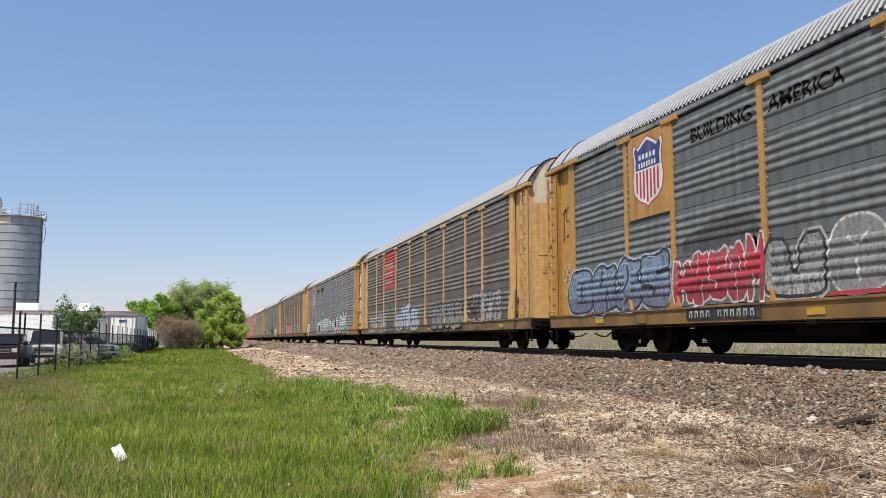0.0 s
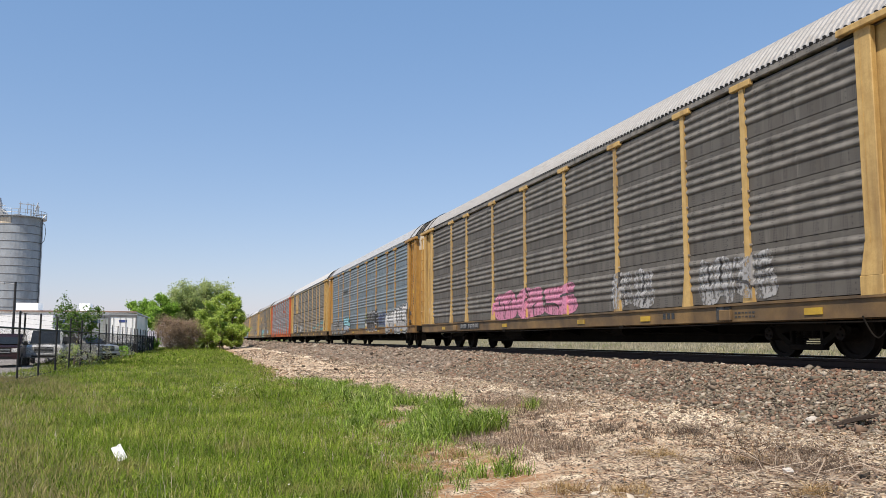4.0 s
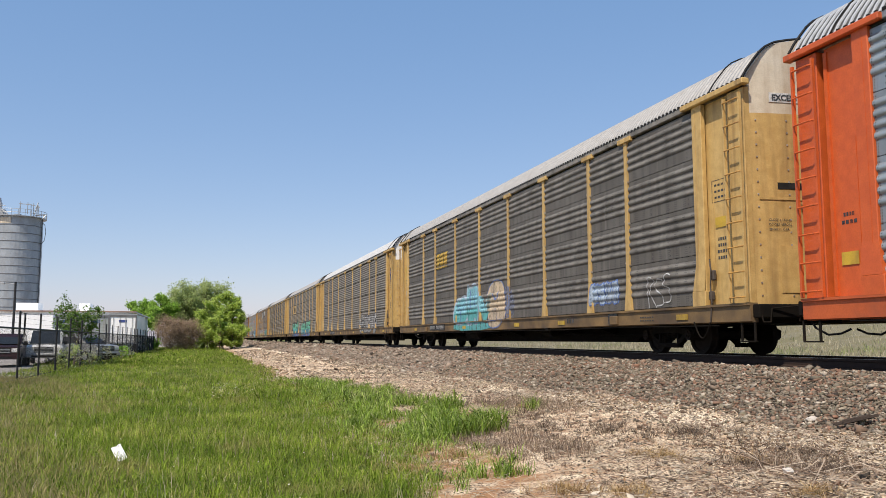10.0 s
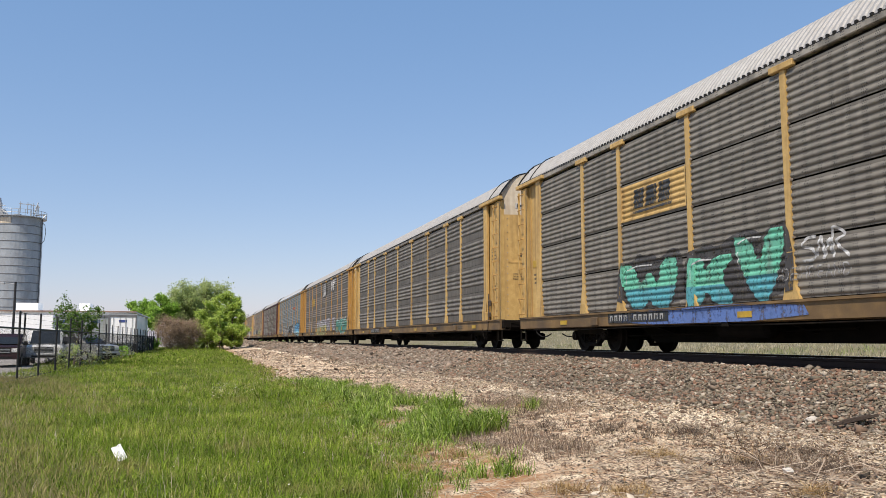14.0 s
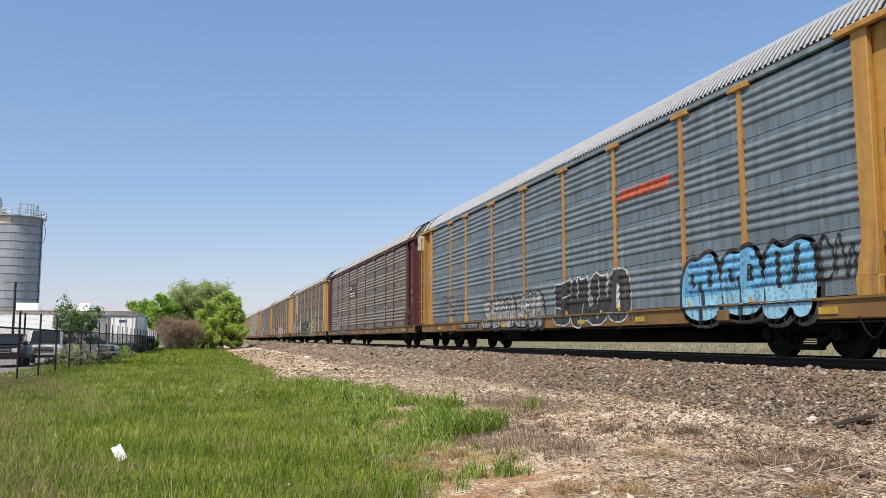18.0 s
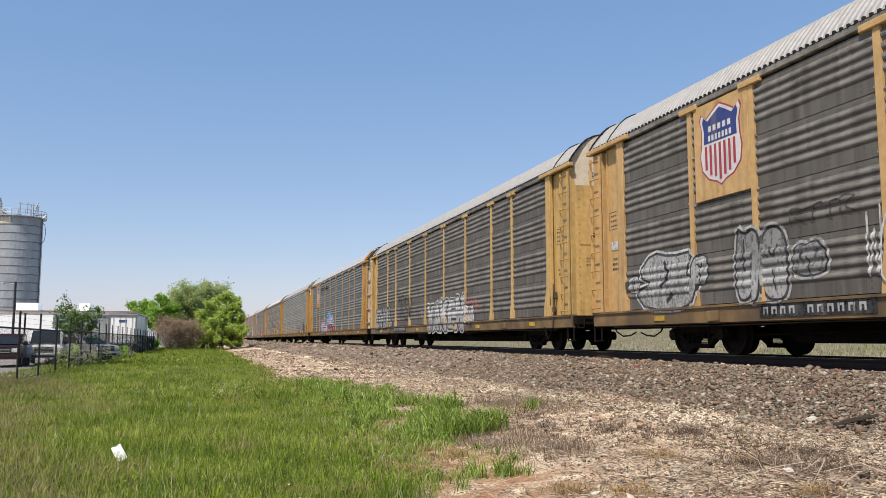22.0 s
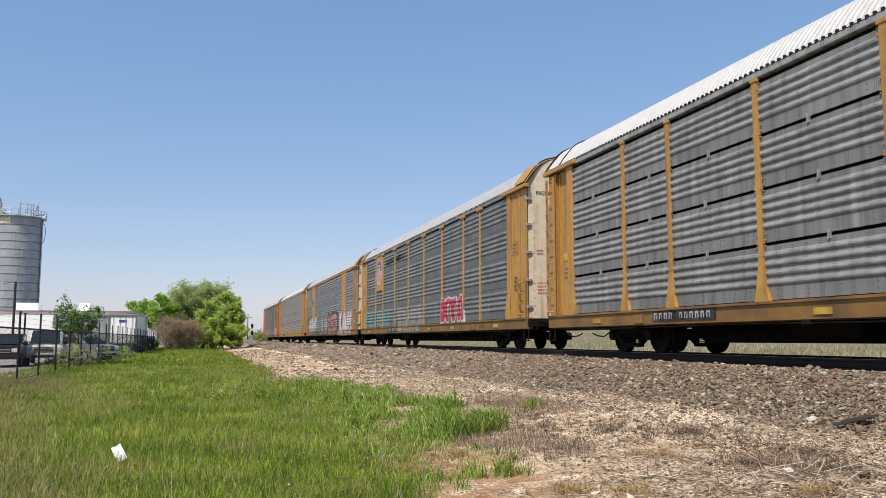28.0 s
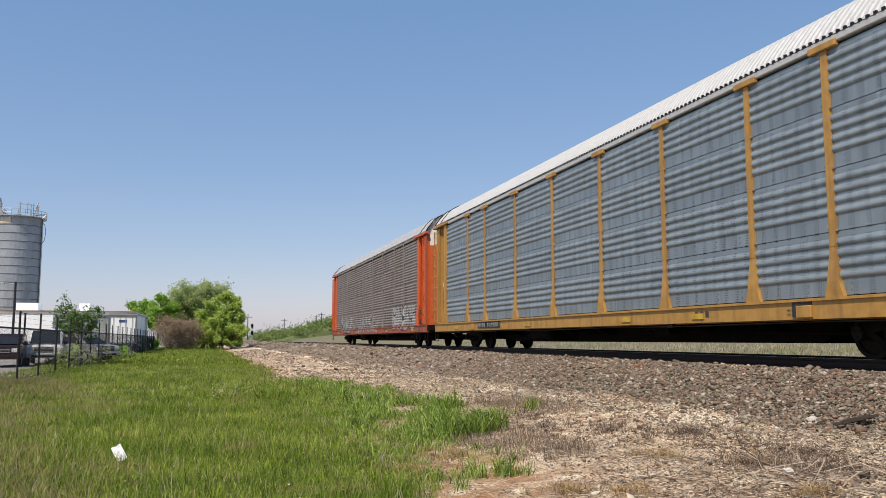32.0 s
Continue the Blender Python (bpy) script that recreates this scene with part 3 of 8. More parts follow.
def eave_shade_strip():
    """A black strip for the shade under the roof sheets, with a tooth in every trough of the ribs."""
    s = Shape().box(-1.592, -1.56, -HALF + .1, HALF - .1, 5.052, 5.075)
    for i in range(int(2 * (HALF - 0.05) / 0.15)):
        y = -HALF + 0.05 + i * 0.15
        s.box(-1.612, -1.575, y + 0.002, y + 0.052, 5.052, 5.105)
    return s


def sunlit_caps(pitch, depth):
    """Raised strips in a sunlit tone, one on the crest of each roof rib."""
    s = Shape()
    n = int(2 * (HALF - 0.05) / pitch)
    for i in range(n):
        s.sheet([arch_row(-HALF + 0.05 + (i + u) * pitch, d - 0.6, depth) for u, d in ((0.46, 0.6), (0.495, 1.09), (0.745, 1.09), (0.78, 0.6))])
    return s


def end_shape(kind, sign):
    """The end doors and the gable over them, bowed a little outward."""
    y0 = sign * (HALF - 0.16)
    def bow(x):
        return y0 + sign * 0.16 * (1 - (x / 1.5) ** 2)
    s = Shape()
    xs = np.linspace(-1.5, 1.5, 13)
    if kind == "door":
        s.sheet([[(x, bow(x), z) for x in xs] for z in (0.95, 1.8, 2.9, 3.9, 4.45)])
    else:
        top = [np.interp(x, [p[0] for p in ARCH], [p[1] for p in ARCH]) - 0.01 for x in xs]
        s.sheet([[(x, bow(x), 4.45 + (t - 4.45) * u) for x, t in zip(xs, top)] for u in (0, .5, 1)])
    return s


def bow_plate(sign, x0, x1, z0, z1, out=0.014):
    """A thin plate laid on the bowed end doors."""
    xs = np.linspace(x0, x1, 7)
    ys = [sign * (HALF - 0.16 + 0.16 * (1 - (x / 1.5) ** 2)) for x in xs]
    front = [[(x, y + sign * out, z) for x, y in zip(xs, ys)] for z in (z0, z1)]
    back = [[(x, y - sign * 0.01, z) for x, y in zip(xs, ys)] for z in (z0, z1)]
    return Shape().sheet([back[0], front[0], front[1], back[1], back[0]])


def rivets(sign):
    """Rows of rivet heads round the end doors."""
    s = Shape()
    for x in (-1.32, -0.72, -0.02, 0.06, 0.72, 1.32):
        y = sign * (HALF - 0.16 + 0.16 * (1 - (x / 1.5) ** 2))
        for i in range(15):
            z = 1.1 + i * 0.23
            s.box(x - 0.014, x + 0.014, y - 0.012, y + 0.012, z - 0.014, z + 0.014)
    return s


def side_frame_shape():
    s = Shape()
    s.prism([(-1.06, 0.50), (-0.92, 0.56), (-0.55, 0.56), (-0.35, 0.64), (0.35, 0.64), (0.55, 0.56), (0.92, 0.56), (1.06, 0.50), (1.02, 0.40), (0.72, 0.40),
             (0.40, 0.46), (-0.40, 0.46), (-0.72, 0.40), (-1.02, 0.40)], 0, -0.07, 0.07)
    s.prism([(-0.78, 0.42), (-0.36, 0.16), (-0.36, 0.28), (-0.62, 0.44)], 0, -0.06, 0.06)
    s.prism([(0.78, 0.42), (0.62, 0.44), (0.36, 0.28), (0.36, 0.16)], 0, -0.06, 0.06)
    s.box(-0.07, 0.07, -0.42, 0.42, 0.14, 0.24, 0.015)
    for y in (-0.40, 0.34):
        s.box(-0.05, 0.05, y, y + 0.06, 0.2, 0.5)
    for y in (-0.2, 0, 0.2):
        for k in range(5):
            s.tube((0, y, 0.25 + k * 0.045), (0, y, 0.272 + k * 0.045), 0.075, 8)
    return s


def wheelset_shape():
    s = Shape()
    prof = [(0.05, -0.07), (0.12, -0.075), (0.14, -0.03), (0.33, -0.02), (0.345, -0.06), (0.41, -0.065), (0.415, 0.04), (0.44, 0.06), (0.44, 0.08), (0.33, 0.06), (0.14, 0.05), (0.05, 0.06)]
    for sx in (-1, 1):
        rows = []
        for r, w in prof:
            rows.append([(sx * (0.745 - w), r * math.cos(6.283185 * i / 28), r * math.sin(6.283185 * i / 28)) for i in range(29)])
        s.sheet(rows)
        s.tube((sx * 0.80, 0, 0), (sx * 1.12, 0, 0), 0.115, 14)
        for i in range(3):
            a = i * 2.0944
            s.tube((sx * 1.12, 0.06 * math.cos(a), 0.06 * math.sin(a)), (sx * 1.14, 0.06 * math.cos(a), 0.06 * math.sin(a)), 0.02, 6)
    s.tube((-0.9, 0, 0), (0.9, 0, 0), 0.085, 12)
    return s


WHEELSETS = []


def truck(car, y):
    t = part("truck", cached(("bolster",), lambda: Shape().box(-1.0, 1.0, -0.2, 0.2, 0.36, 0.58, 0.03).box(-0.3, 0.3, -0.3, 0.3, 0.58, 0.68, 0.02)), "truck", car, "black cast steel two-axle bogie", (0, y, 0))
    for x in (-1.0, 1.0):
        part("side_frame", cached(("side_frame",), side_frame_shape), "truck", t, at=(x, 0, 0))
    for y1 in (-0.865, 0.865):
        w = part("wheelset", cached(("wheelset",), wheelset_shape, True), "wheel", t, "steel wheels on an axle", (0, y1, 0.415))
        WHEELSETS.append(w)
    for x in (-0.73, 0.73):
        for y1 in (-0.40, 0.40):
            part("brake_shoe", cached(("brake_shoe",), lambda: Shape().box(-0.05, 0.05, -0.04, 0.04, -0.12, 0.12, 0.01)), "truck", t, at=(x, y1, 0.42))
    return t


def ladder(car, y, m, n=9, top=4.72, bottom=1.08):
    w = 0.42
    st = cached(("stile", n, top, bottom), lambda: Shape().box(-0.05, 0.0, -w / 2 - 0.045, -w / 2, bottom - .1, top + .1).box(-0.05, 0.0, w / 2, w / 2 + 0.045, bottom - .1, top + .1))
    l = part("ladder", st, m, car, "side ladder", (FACE - 0.06, y, 0))
    for i in range(n):
        z = bottom + (top - bottom) * i / (n - 1)
        part("rung", cached(("rung",), lambda: Shape().pipe([(-0.04, -w / 2 - 0.02, 0), (-0.085, -w / 2 + 0.03, -0.01), (-0.085, w / 2 - 0.03, -0.01), (-0.04, w / 2 + 0.02, 0)], 0.015, 6)), m if m in ("maroon", "orange") else "rung", l, at=(0, 0, z))


def coupler(car, s):
    c = Shape().box(-0.08, 0.08, s * 13.0, s * 14.15, 0.74, 0.94, 0.02)
    c.prism([(-0.22, s * 14.05), (-0.24, s * 14.3), (-0.05, s * 14.42), (0.16, s * 14.36), (0.2, s * 14.1)], 2, 0.70, 0.98)
    part("coupler", cached(("coupler", s), lambda: c), "truck", car, "rusty knuckle coupler")
    h = Shape().pipe([(0.35 * s, s * 13.5, 0.75), (0.38 * s, s * 13.75, 0.52), (0.3 * s, s * 13.95, 0.40), (0.2 * s, s * 14.15, 0.42), (0.1 * s, s * 14.28, 0.5)], 0.02, 7)
    part("air_hose", cached(("hose", s), lambda: h), "black", car, "hanging black rubber brake hose")
    l = Shape().pipe([(-1.5, s * 13.72, 0.8), (-1.5, s * 13.78, 0.62), (-1.35, s * 13.78, 0.62), (-1.3, s * 13.76, 0.86), (-0.1, s * 14.0, 0.98)], 0.014, 6)
    part("uncoupling_lever", cached(("lever", s), lambda: l), "truck", car, "bent steel lever")
    st = Shape()
    for y in (s * 13.25, s * 13.62):
        st.box(-1.57, -1.545, y - 0.02, y + 0.02, 0.28, 0.62)
    st.box(-1.58, -1.5, min(s * 13.25, s * 13.62), max(s * 13.25, s * 13.62), 0.27, 0.295)
    part("sill_step", cached(("step", s), lambda: st), "truck", car, "bent steel stirrup step")


def corner_post_shape(q):
    """The broad corner upright of the side, with a block foot; q is the way to the car's end."""
    s = Shape().box(-0.055, 0.05, *sorted((-0.06 * q, 0.26 * q)), SILL - 0.01, EAVE - 0.02, 0.012)
    s.box(-0.06, -0.05, *sorted((0.05 * q, 0.055 * q)), 1.5, EAVE - 0.1)
    s.add([(-0.055, y * q, z) for y, z in ((-0.06, 1.75), (0.26, 1.75))] + [(-0.09, y * q, z) for y, z in ((0.27, 1.25), (-0.13, 1.25))] + [(0.0, -0.06 * q, 1.75), (0.0, -0.13 * q, 1.25)],
          [(0, 1, 2, 3), (0, 3, 5, 4)])
    return s.box(-0.092, 0.05, *sorted((-0.16 * q, 0.28 * q)), SILL - 0.02, 1.25, 0.012)


def rack_car(k, y, frame_m, panel_m, roof_m, style="band", ends="ladder", gable="cream", cap=True, sill_m=None, door_m=None, label=""):
    """One covered car carrier with its side sheets, posts, roof, end doors, ladders and bogies."""
    car = new("rail_car")
    car.empty_display_size = 0.5
    car.location = (TRACK_X, y, RAIL_Z)
    tagged(car, label or "covered auto rack rail car", "rail car", group="cars of the freight train")
    post_m = "post_rust" if panel_m == "panel_rust" else frame_m
    sill_m = sill_m or {"yellow": "sill_yellow", "orange": "sill_orange", "tan_paint": "sill_yellow", "apricot": "sill_dirty"}.get(frame_m, frame_m)
    gap = 0.008 if panel_m == "panel_rust" else {"band": 0.012, "gapped": 0.06}.get(style, 0.035)
    for i, (a, b) in enumerate(zip(EDGES, EDGES[1:])):
        w = round(b - a - 0.10, 3)
        for r in range(4):
            h = ROWS[r + 1] - ROWS[r] - gap
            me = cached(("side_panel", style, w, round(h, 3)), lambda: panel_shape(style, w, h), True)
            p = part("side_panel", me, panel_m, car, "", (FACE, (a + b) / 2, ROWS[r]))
            p["bay"], p["row"] = i, r
            if style == "gapped" and r:
                part("tab", cached(("tab",), lambda: Shape().box(-0.035, 0.01, -0.02, 0.02, -0.10, 0.05).box(-0.045, -0.035, -0.015, 0.015, -0.11, -0.03)), "galv", car, "small steel tab over the joint", (FACE, (a + b) / 2 + 0.2 * math.sin(i * 2.1 + r), ROWS[r]))
    far = cached(("far_wall", style), lambda: Shape().sheet([[(-FACE - bulge(style, z), y1, z) for z in np.arange(SILL, 4.93, 0.06)] for y1 in (-CORNER, CORNER)]))
    part("side_wall", far, panel_m, car)
    # near-black sheets added behind both sides so that the gaps read as shade
    part("inner_lining", cached(("gap_dark",), lambda: Shape().box(-1.47, -1.46, -CORNER, CORNER, SILL, 4.95).box(1.46, 1.47, -CORNER, CORNER, SILL, 4.95)), "under", car, "added dark sheets that blacken the gaps between side sheets")
    plain = frame_m == "tan_paint"
    foot = {"x": "step", "d": "step", "y": "step", "Y": "step", "o": "wedge", "c": "step", "b": "wedge", "B": "wedge", "W": "step", "C": "wedge", "U": "straight", "V": "straight", "g": "straight", "w": "straight"}.get(TRAIN[k], "boot")
    post = cached(("post", cap, plain, foot), lambda: post_shape(cap, plain, foot))
    for y1 in POSTS:
        po = part("post", post, post_m, car, "", (FACE, y1, 0))
        if TRAIN[k] in "UVxwdom":
            tagged(part("bolt_row", cached(("bolt_row",), bolt_rows), "under" if TRAIN[k] in "om" else "galv", po, "rows of bolt heads along the sheet edges"), kind="stuff")
        for z in (2.0, 2.97, 3.93) if cap else ():
            for q in (-0.098, 0.098):
                part("clip", cached(("clip",), clip_shape), "clip", po, at=(0, q * 0.9, z + 0.06 * (q > 0)))
        part("post", post, post_m, car, "", (-FACE, y1, 0), math.pi)
    sill = cached(("side_sill",), lambda: Shape().prism([(-1.60, BELLY + 0.02), (-1.605, SILL - 0.05), (-1.64, SILL - 0.045), (-1.64, SILL), (-1.44, SILL), (-1.44, BELLY), (-1.5, BELLY)], 1, -HALF + .1, HALF - .1))
    chord = cached(("top_chord",), lambda: Shape().prism([(-1.585, 4.94), (-1.60, 4.955), (-1.60, 5.05), (-1.45, 5.05), (-1.45, 4.94)], 1, -HALF + .1, HALF - .1))
    chord_m = "yellow" if plain else "roof_white" if panel_m == "panel_light" and frame_m == "yellow" else "maroon" if frame_m == "maroon" else panel_m
    for rz in (0, math.pi):
        part("side_sill", sill, sill_m, car, "long side sill" if sill_m == frame_m else "grimy side sill", rz=rz)
        part("top_chord", chord, chord_m, car, rz=rz)
        for s in (-1, 1):
            q = s if not rz else -s
            part("corner_post", cached(("corner_post", q), lambda: corner_post_shape(q)), frame_m, car, "", (FACE if not rz else -FACE, s * CORNER, 0), rz)
    # black geometry stands in for the shade cast by the roof edge
    part("gutter", cached(("gutter",), eave_shade_strip), "black", car, "black strip for the shade under the roof sheets")
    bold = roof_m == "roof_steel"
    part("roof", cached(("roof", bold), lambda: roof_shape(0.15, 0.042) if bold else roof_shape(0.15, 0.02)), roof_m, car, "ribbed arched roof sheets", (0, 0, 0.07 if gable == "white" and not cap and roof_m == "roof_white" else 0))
    # added strips carry the sunlit tone of the rib crests
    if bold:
        part("roof_rib", cached(("roof_rib",), lambda: sunlit_caps(0.15, 0.042)), "roof_cap", car, "strips in a painted sunlit tone along the roof ribs")
    part("train_pipe", cached(("train_pipe",), lambda: Shape().pipe([(-1.57, y1, 0.585 - 0.012 * math.sin(y1 * 0.9)) for y1 in np.linspace(-12.6, 12.6, 15)], 0.013, 6)
         .box(-1.6, -1.54, -4.6, -4.4, 0.56, 0.64).box(-1.6, -1.54, 3.2, 3.4, 0.56, 0.64)), "truck", car, "thin dark pipe under the sill")
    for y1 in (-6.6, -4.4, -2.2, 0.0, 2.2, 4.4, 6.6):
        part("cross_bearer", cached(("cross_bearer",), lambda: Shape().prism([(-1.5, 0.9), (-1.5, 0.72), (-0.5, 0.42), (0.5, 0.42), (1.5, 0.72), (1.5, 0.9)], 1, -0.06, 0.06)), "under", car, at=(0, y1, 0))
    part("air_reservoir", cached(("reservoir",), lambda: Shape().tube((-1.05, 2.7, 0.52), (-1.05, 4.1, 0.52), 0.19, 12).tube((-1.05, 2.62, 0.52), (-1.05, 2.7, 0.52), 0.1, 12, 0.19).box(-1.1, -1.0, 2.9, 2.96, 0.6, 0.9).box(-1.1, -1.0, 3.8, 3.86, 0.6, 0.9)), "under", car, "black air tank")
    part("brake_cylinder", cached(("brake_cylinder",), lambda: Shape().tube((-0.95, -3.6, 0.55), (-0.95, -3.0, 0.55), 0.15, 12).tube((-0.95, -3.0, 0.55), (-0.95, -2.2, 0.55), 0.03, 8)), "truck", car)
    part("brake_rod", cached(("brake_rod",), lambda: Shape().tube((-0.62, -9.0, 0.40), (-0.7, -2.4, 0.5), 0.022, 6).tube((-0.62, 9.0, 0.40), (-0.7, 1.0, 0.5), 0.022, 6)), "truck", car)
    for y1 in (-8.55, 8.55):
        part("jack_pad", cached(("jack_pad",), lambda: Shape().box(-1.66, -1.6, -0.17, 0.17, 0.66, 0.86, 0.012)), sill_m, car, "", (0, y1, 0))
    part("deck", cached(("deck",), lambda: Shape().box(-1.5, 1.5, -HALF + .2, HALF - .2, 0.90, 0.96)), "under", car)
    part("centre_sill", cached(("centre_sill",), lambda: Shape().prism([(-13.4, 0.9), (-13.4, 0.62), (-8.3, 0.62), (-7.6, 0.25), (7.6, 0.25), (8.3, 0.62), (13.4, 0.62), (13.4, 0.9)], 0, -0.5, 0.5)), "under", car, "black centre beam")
    for s in (-1, 1):
        part("roof_edge", cached(("roof_edge", s), lambda: Shape().pipe([(x * 1.01, s * (HALF - 0.06), z + 0.02) for x, z in ARCH], 0.024, 5)), frame_m if ends == "door" else "black", car, "rounded roof edge" if ends == "door" else "black rubber roof seal")
        part("end_door", cached(("end_door", s), lambda: end_shape("door", s), True), ("cream" if ends == "door" else door_m or frame_m), car, "bowed end doors")
        part("gable", cached(("gable", s), lambda: end_shape("gable", s), True), gable, car, "pale arched sheet over the end doors")
        if ends == "door":
            part("roof_hood", cached(("hood", s), lambda: Shape().sheet([[(x * 1.04, y, GUTTER + (z - GUTTER) * 1.03 + 0.05) for x, z in ARCH] for y in (s * (HALF - 0.95), s * (HALF - 0.03))])), frame_m, car, "plain painted roof hood")
            for z in (1.3, 2.1, 2.95, 3.8, 4.6):
                part("clamp", cached(("clamp", s), lambda: Shape().box(-1.575, -1.40, *sorted((s * (HALF - .2), s * (HALF - .08))), -0.045, 0.045, 0.01)), "galv", car, "steel door clamp", (0, 0, z))
            for x in (-0.85, 0.0, 0.85):
                part("door_strip", cached(("strip", s, x), lambda: bow_plate(s, x - .06, x + .06, 1.2, 4.4, 0.012)), "galv", car, "grey seal strip")
        else:
            part("roof_seam", cached(("roof_seam", s), lambda: Shape().pipe([(x * 1.022, s * (HALF - 1.05), z + 0.03) for x, z in ARCH], 0.015, 5)), "black", car, "black roof joint")
            part("door_hatch", cached(("door_hatch", s), lambda: bow_plate(s, -0.95, -0.35, 1.15, 2.0)), door_m or frame_m, car, "small access hatch")
            part("door_slot", cached(("door_slot", s), lambda: bow_plate(s, -0.95, -0.3, 3.04, 3.16, 0.008)), "black", car, "dark slot in the end door")
            part("door_band", cached(("door_band", s), lambda: bow_plate(s, -1.3, 1.3, 2.84, 2.88, 0.016)), door_m or frame_m, car)
        tagged(part("rivet_row", cached(("rivets", s), lambda: rivets(s)), "clip", car), "rows of rivet heads", kind="stuff")
        part("end_sill", cached(("end_sill", s), lambda: Shape().box(-1.55, 1.55, min(s * 13.3, s * 13.75), max(s * 13.3, s * 13.75), 0.70, 0.94, 0.015)), "under", car, "end beam in the shade-darkened underframe tone")
        for rz in (0, math.pi):
            q = s if not rz else -s
            if ends == "ladder":
                ep = cached(("end_panel", ends, q), lambda: Shape().box(-1.47, -1.44, *sorted((q * (CORNER + .2), q * 12.97)), SILL, EAVE - 0.02))
                ribs = ((-1.50, -1.465, 12.90, 12.97, EAVE - 0.1), (-1.478, -1.465, 12.40, 12.412, 3.4))
                part("ladder_panel", cached(("ladder_panel", q), lambda: Shape().box(-1.555, -1.53, *sorted((q * 13.06, q * 13.53)), SILL, EAVE - 0.05, 0.008)
                     .box(-1.53, -1.30, *sorted((q * 13.065, q * 13.085)), SILL, EAVE - 0.05).box(-1.53, -1.30, *sorted((q * 13.50, q * 13.525)), SILL, EAVE - 0.05)), door_m or frame_m, car, "tall sheet behind the ladder", rz=rz)
                # black sheet added behind the open slot in place of its shade
                part("slot_backing", cached(("slot_backing", q), lambda: Shape().box(-1.31, -1.29, *sorted((q * 12.1, q * 13.5)), SILL, EAVE - 0.03)), "black", car, "black sheet added to darken the slot beside the ladder", rz=rz)
            else:
                ep = cached(("end_panel", ends, q), lambda: Shape().box(-1.56, -1.53, *sorted((q * (CORNER + .05), q * (HALF - .12))), SILL, EAVE - 0.02))
                ribs = ((-1.58, -1.562, CORNER + .5, CORNER + .55, EAVE - .06), (-1.58, -1.562, CORNER + 1.0, CORNER + 1.05, EAVE - .06))
            for j, (x0, x1, y0, y1, zt) in enumerate(ribs):
                part("batten", cached(("batten", ends, q, j), lambda: Shape().box(x0, x1, *sorted((q * y0, q * y1)), SILL + 0.02, zt)), frame_m, car, "", rz=rz)
            part("end_panel", ep, frame_m, car, "", rz=rz)
        part("eave_bar", cached(("eave_bar", s), lambda: Shape().box(-1.68, -1.52, *sorted((s * (CORNER - .35), s * (HALF + .02))), EAVE - 0.04, EAVE + 0.07, 0.015)), frame_m, car)
        if ends == "ladder":
            ladder(car, s * (HALF - 0.38), frame_m)
        else:
            ladder(car, s * (HALF - 0.38), frame_m, 4, 2.05, 1.1)
        coupler(car, s)
        truck(car, s * 9.95)
    return car


# each kind: frame, side sheets, roof, sheet style, end style, gable, post caps, sill, label
KINDS = {
    "u": ("yellow", "panel_blue", "roof_steel", "band", "ladder", "cream", True, None, "auto rack car with blue-grey ribbed sides and yellow posts"),
    "U": ("yellow", "panel_blue", "roof_steel", "band", "door", "cream", True, None, "auto rack car with blue-grey sides and flat yellow end sheets"),
    "d": ("yellow", "panel_slate", "roof_steel", "band", "ladder", "cream", True, None, "auto rack car with slate-grey sides, yellow posts and graffiti"),
    "b": ("pale_yellow", "panel_brown", "roof_cream", "band", "ladder", "cream", True, "sill_dirty", "weathered auto rack car with sooty brown sides and yellow posts"),
    "B": ("apricot", "panel_brown", "roof_cream", "band", "ladder", "cream", True, "sill_dirty", "weathered auto rack car with sooty sides and orange-yellow posts"),
    "c": ("pale_yellow", "panel_grey", "roof_cream", "ribbed", "ladder", "cream", True, "sill_dirty", "weathered auto rack car with closely ribbed brown sides"),
    "w": ("pale_yellow", "panel_grey", "roof_white", "ribbed", "ladder", "white", False, "sill_dirty", "white-roofed auto rack car with closely ribbed dark grey sides"),
    "W": ("pale_yellow", "panel_grey", "roof_white", "ribbed", "ladder", "white", True, "sill_dirty", "white-roofed auto rack car with closely ribbed brown sides"),
    "x": ("yellow", "panel_ash", "roof_white", "gapped", "ladder", "cream", False, None, "white-roofed auto rack car with slate panels and black gaps"),
    "y": ("yellow", "panel_light", "roof_white", "band", "ladder", "white", True, "yellow", "white-roofed auto rack car with blue-grey ribbed sides"),
    "Y": ("yellow", "panel_light", "roof_cream", "band", "ladder", "white", True, None, "pale-roofed auto rack car with blue-grey ribbed sides"),
    "o": ("orange", "panel_light", "roof_steel", "band", "ladder", "white", True, None, "auto rack car with orange frame and blue-grey ribbed sides"),
    "C": ("yellow", "panel_brown", "roof_cream", "band", "ladder", "cream", True, "sill_dirty", "weathered auto rack car with brown-grey ribbed sides and tan posts"),
    "r": ("orange", "panel_rust", "roof_steel", "ribbed", "ladder", "white", False, "rust_red", "last auto rack car with orange ends and rust-tinted grey sides"),
    "m": ("maroon", "panel_grey", "roof_cream", "band", "ladder", "cream", True, "sill_dirty", "auto rack car with maroon frame and weathered grey sides"),
    "V": ("yellow", "panel_slate", "roof_steel", "band", "door", "cream", True, None, "auto rack car with slate-grey sides and flat yellow end sheets"),
    "g": ("tan_paint", "panel_blue", "roof_steel", "band", "door", "cream", False, None, "auto rack car with tall flat yellow sheets between grey panels"),
}
PITCH_Y, FIRST_Y = 28.6, 7.2
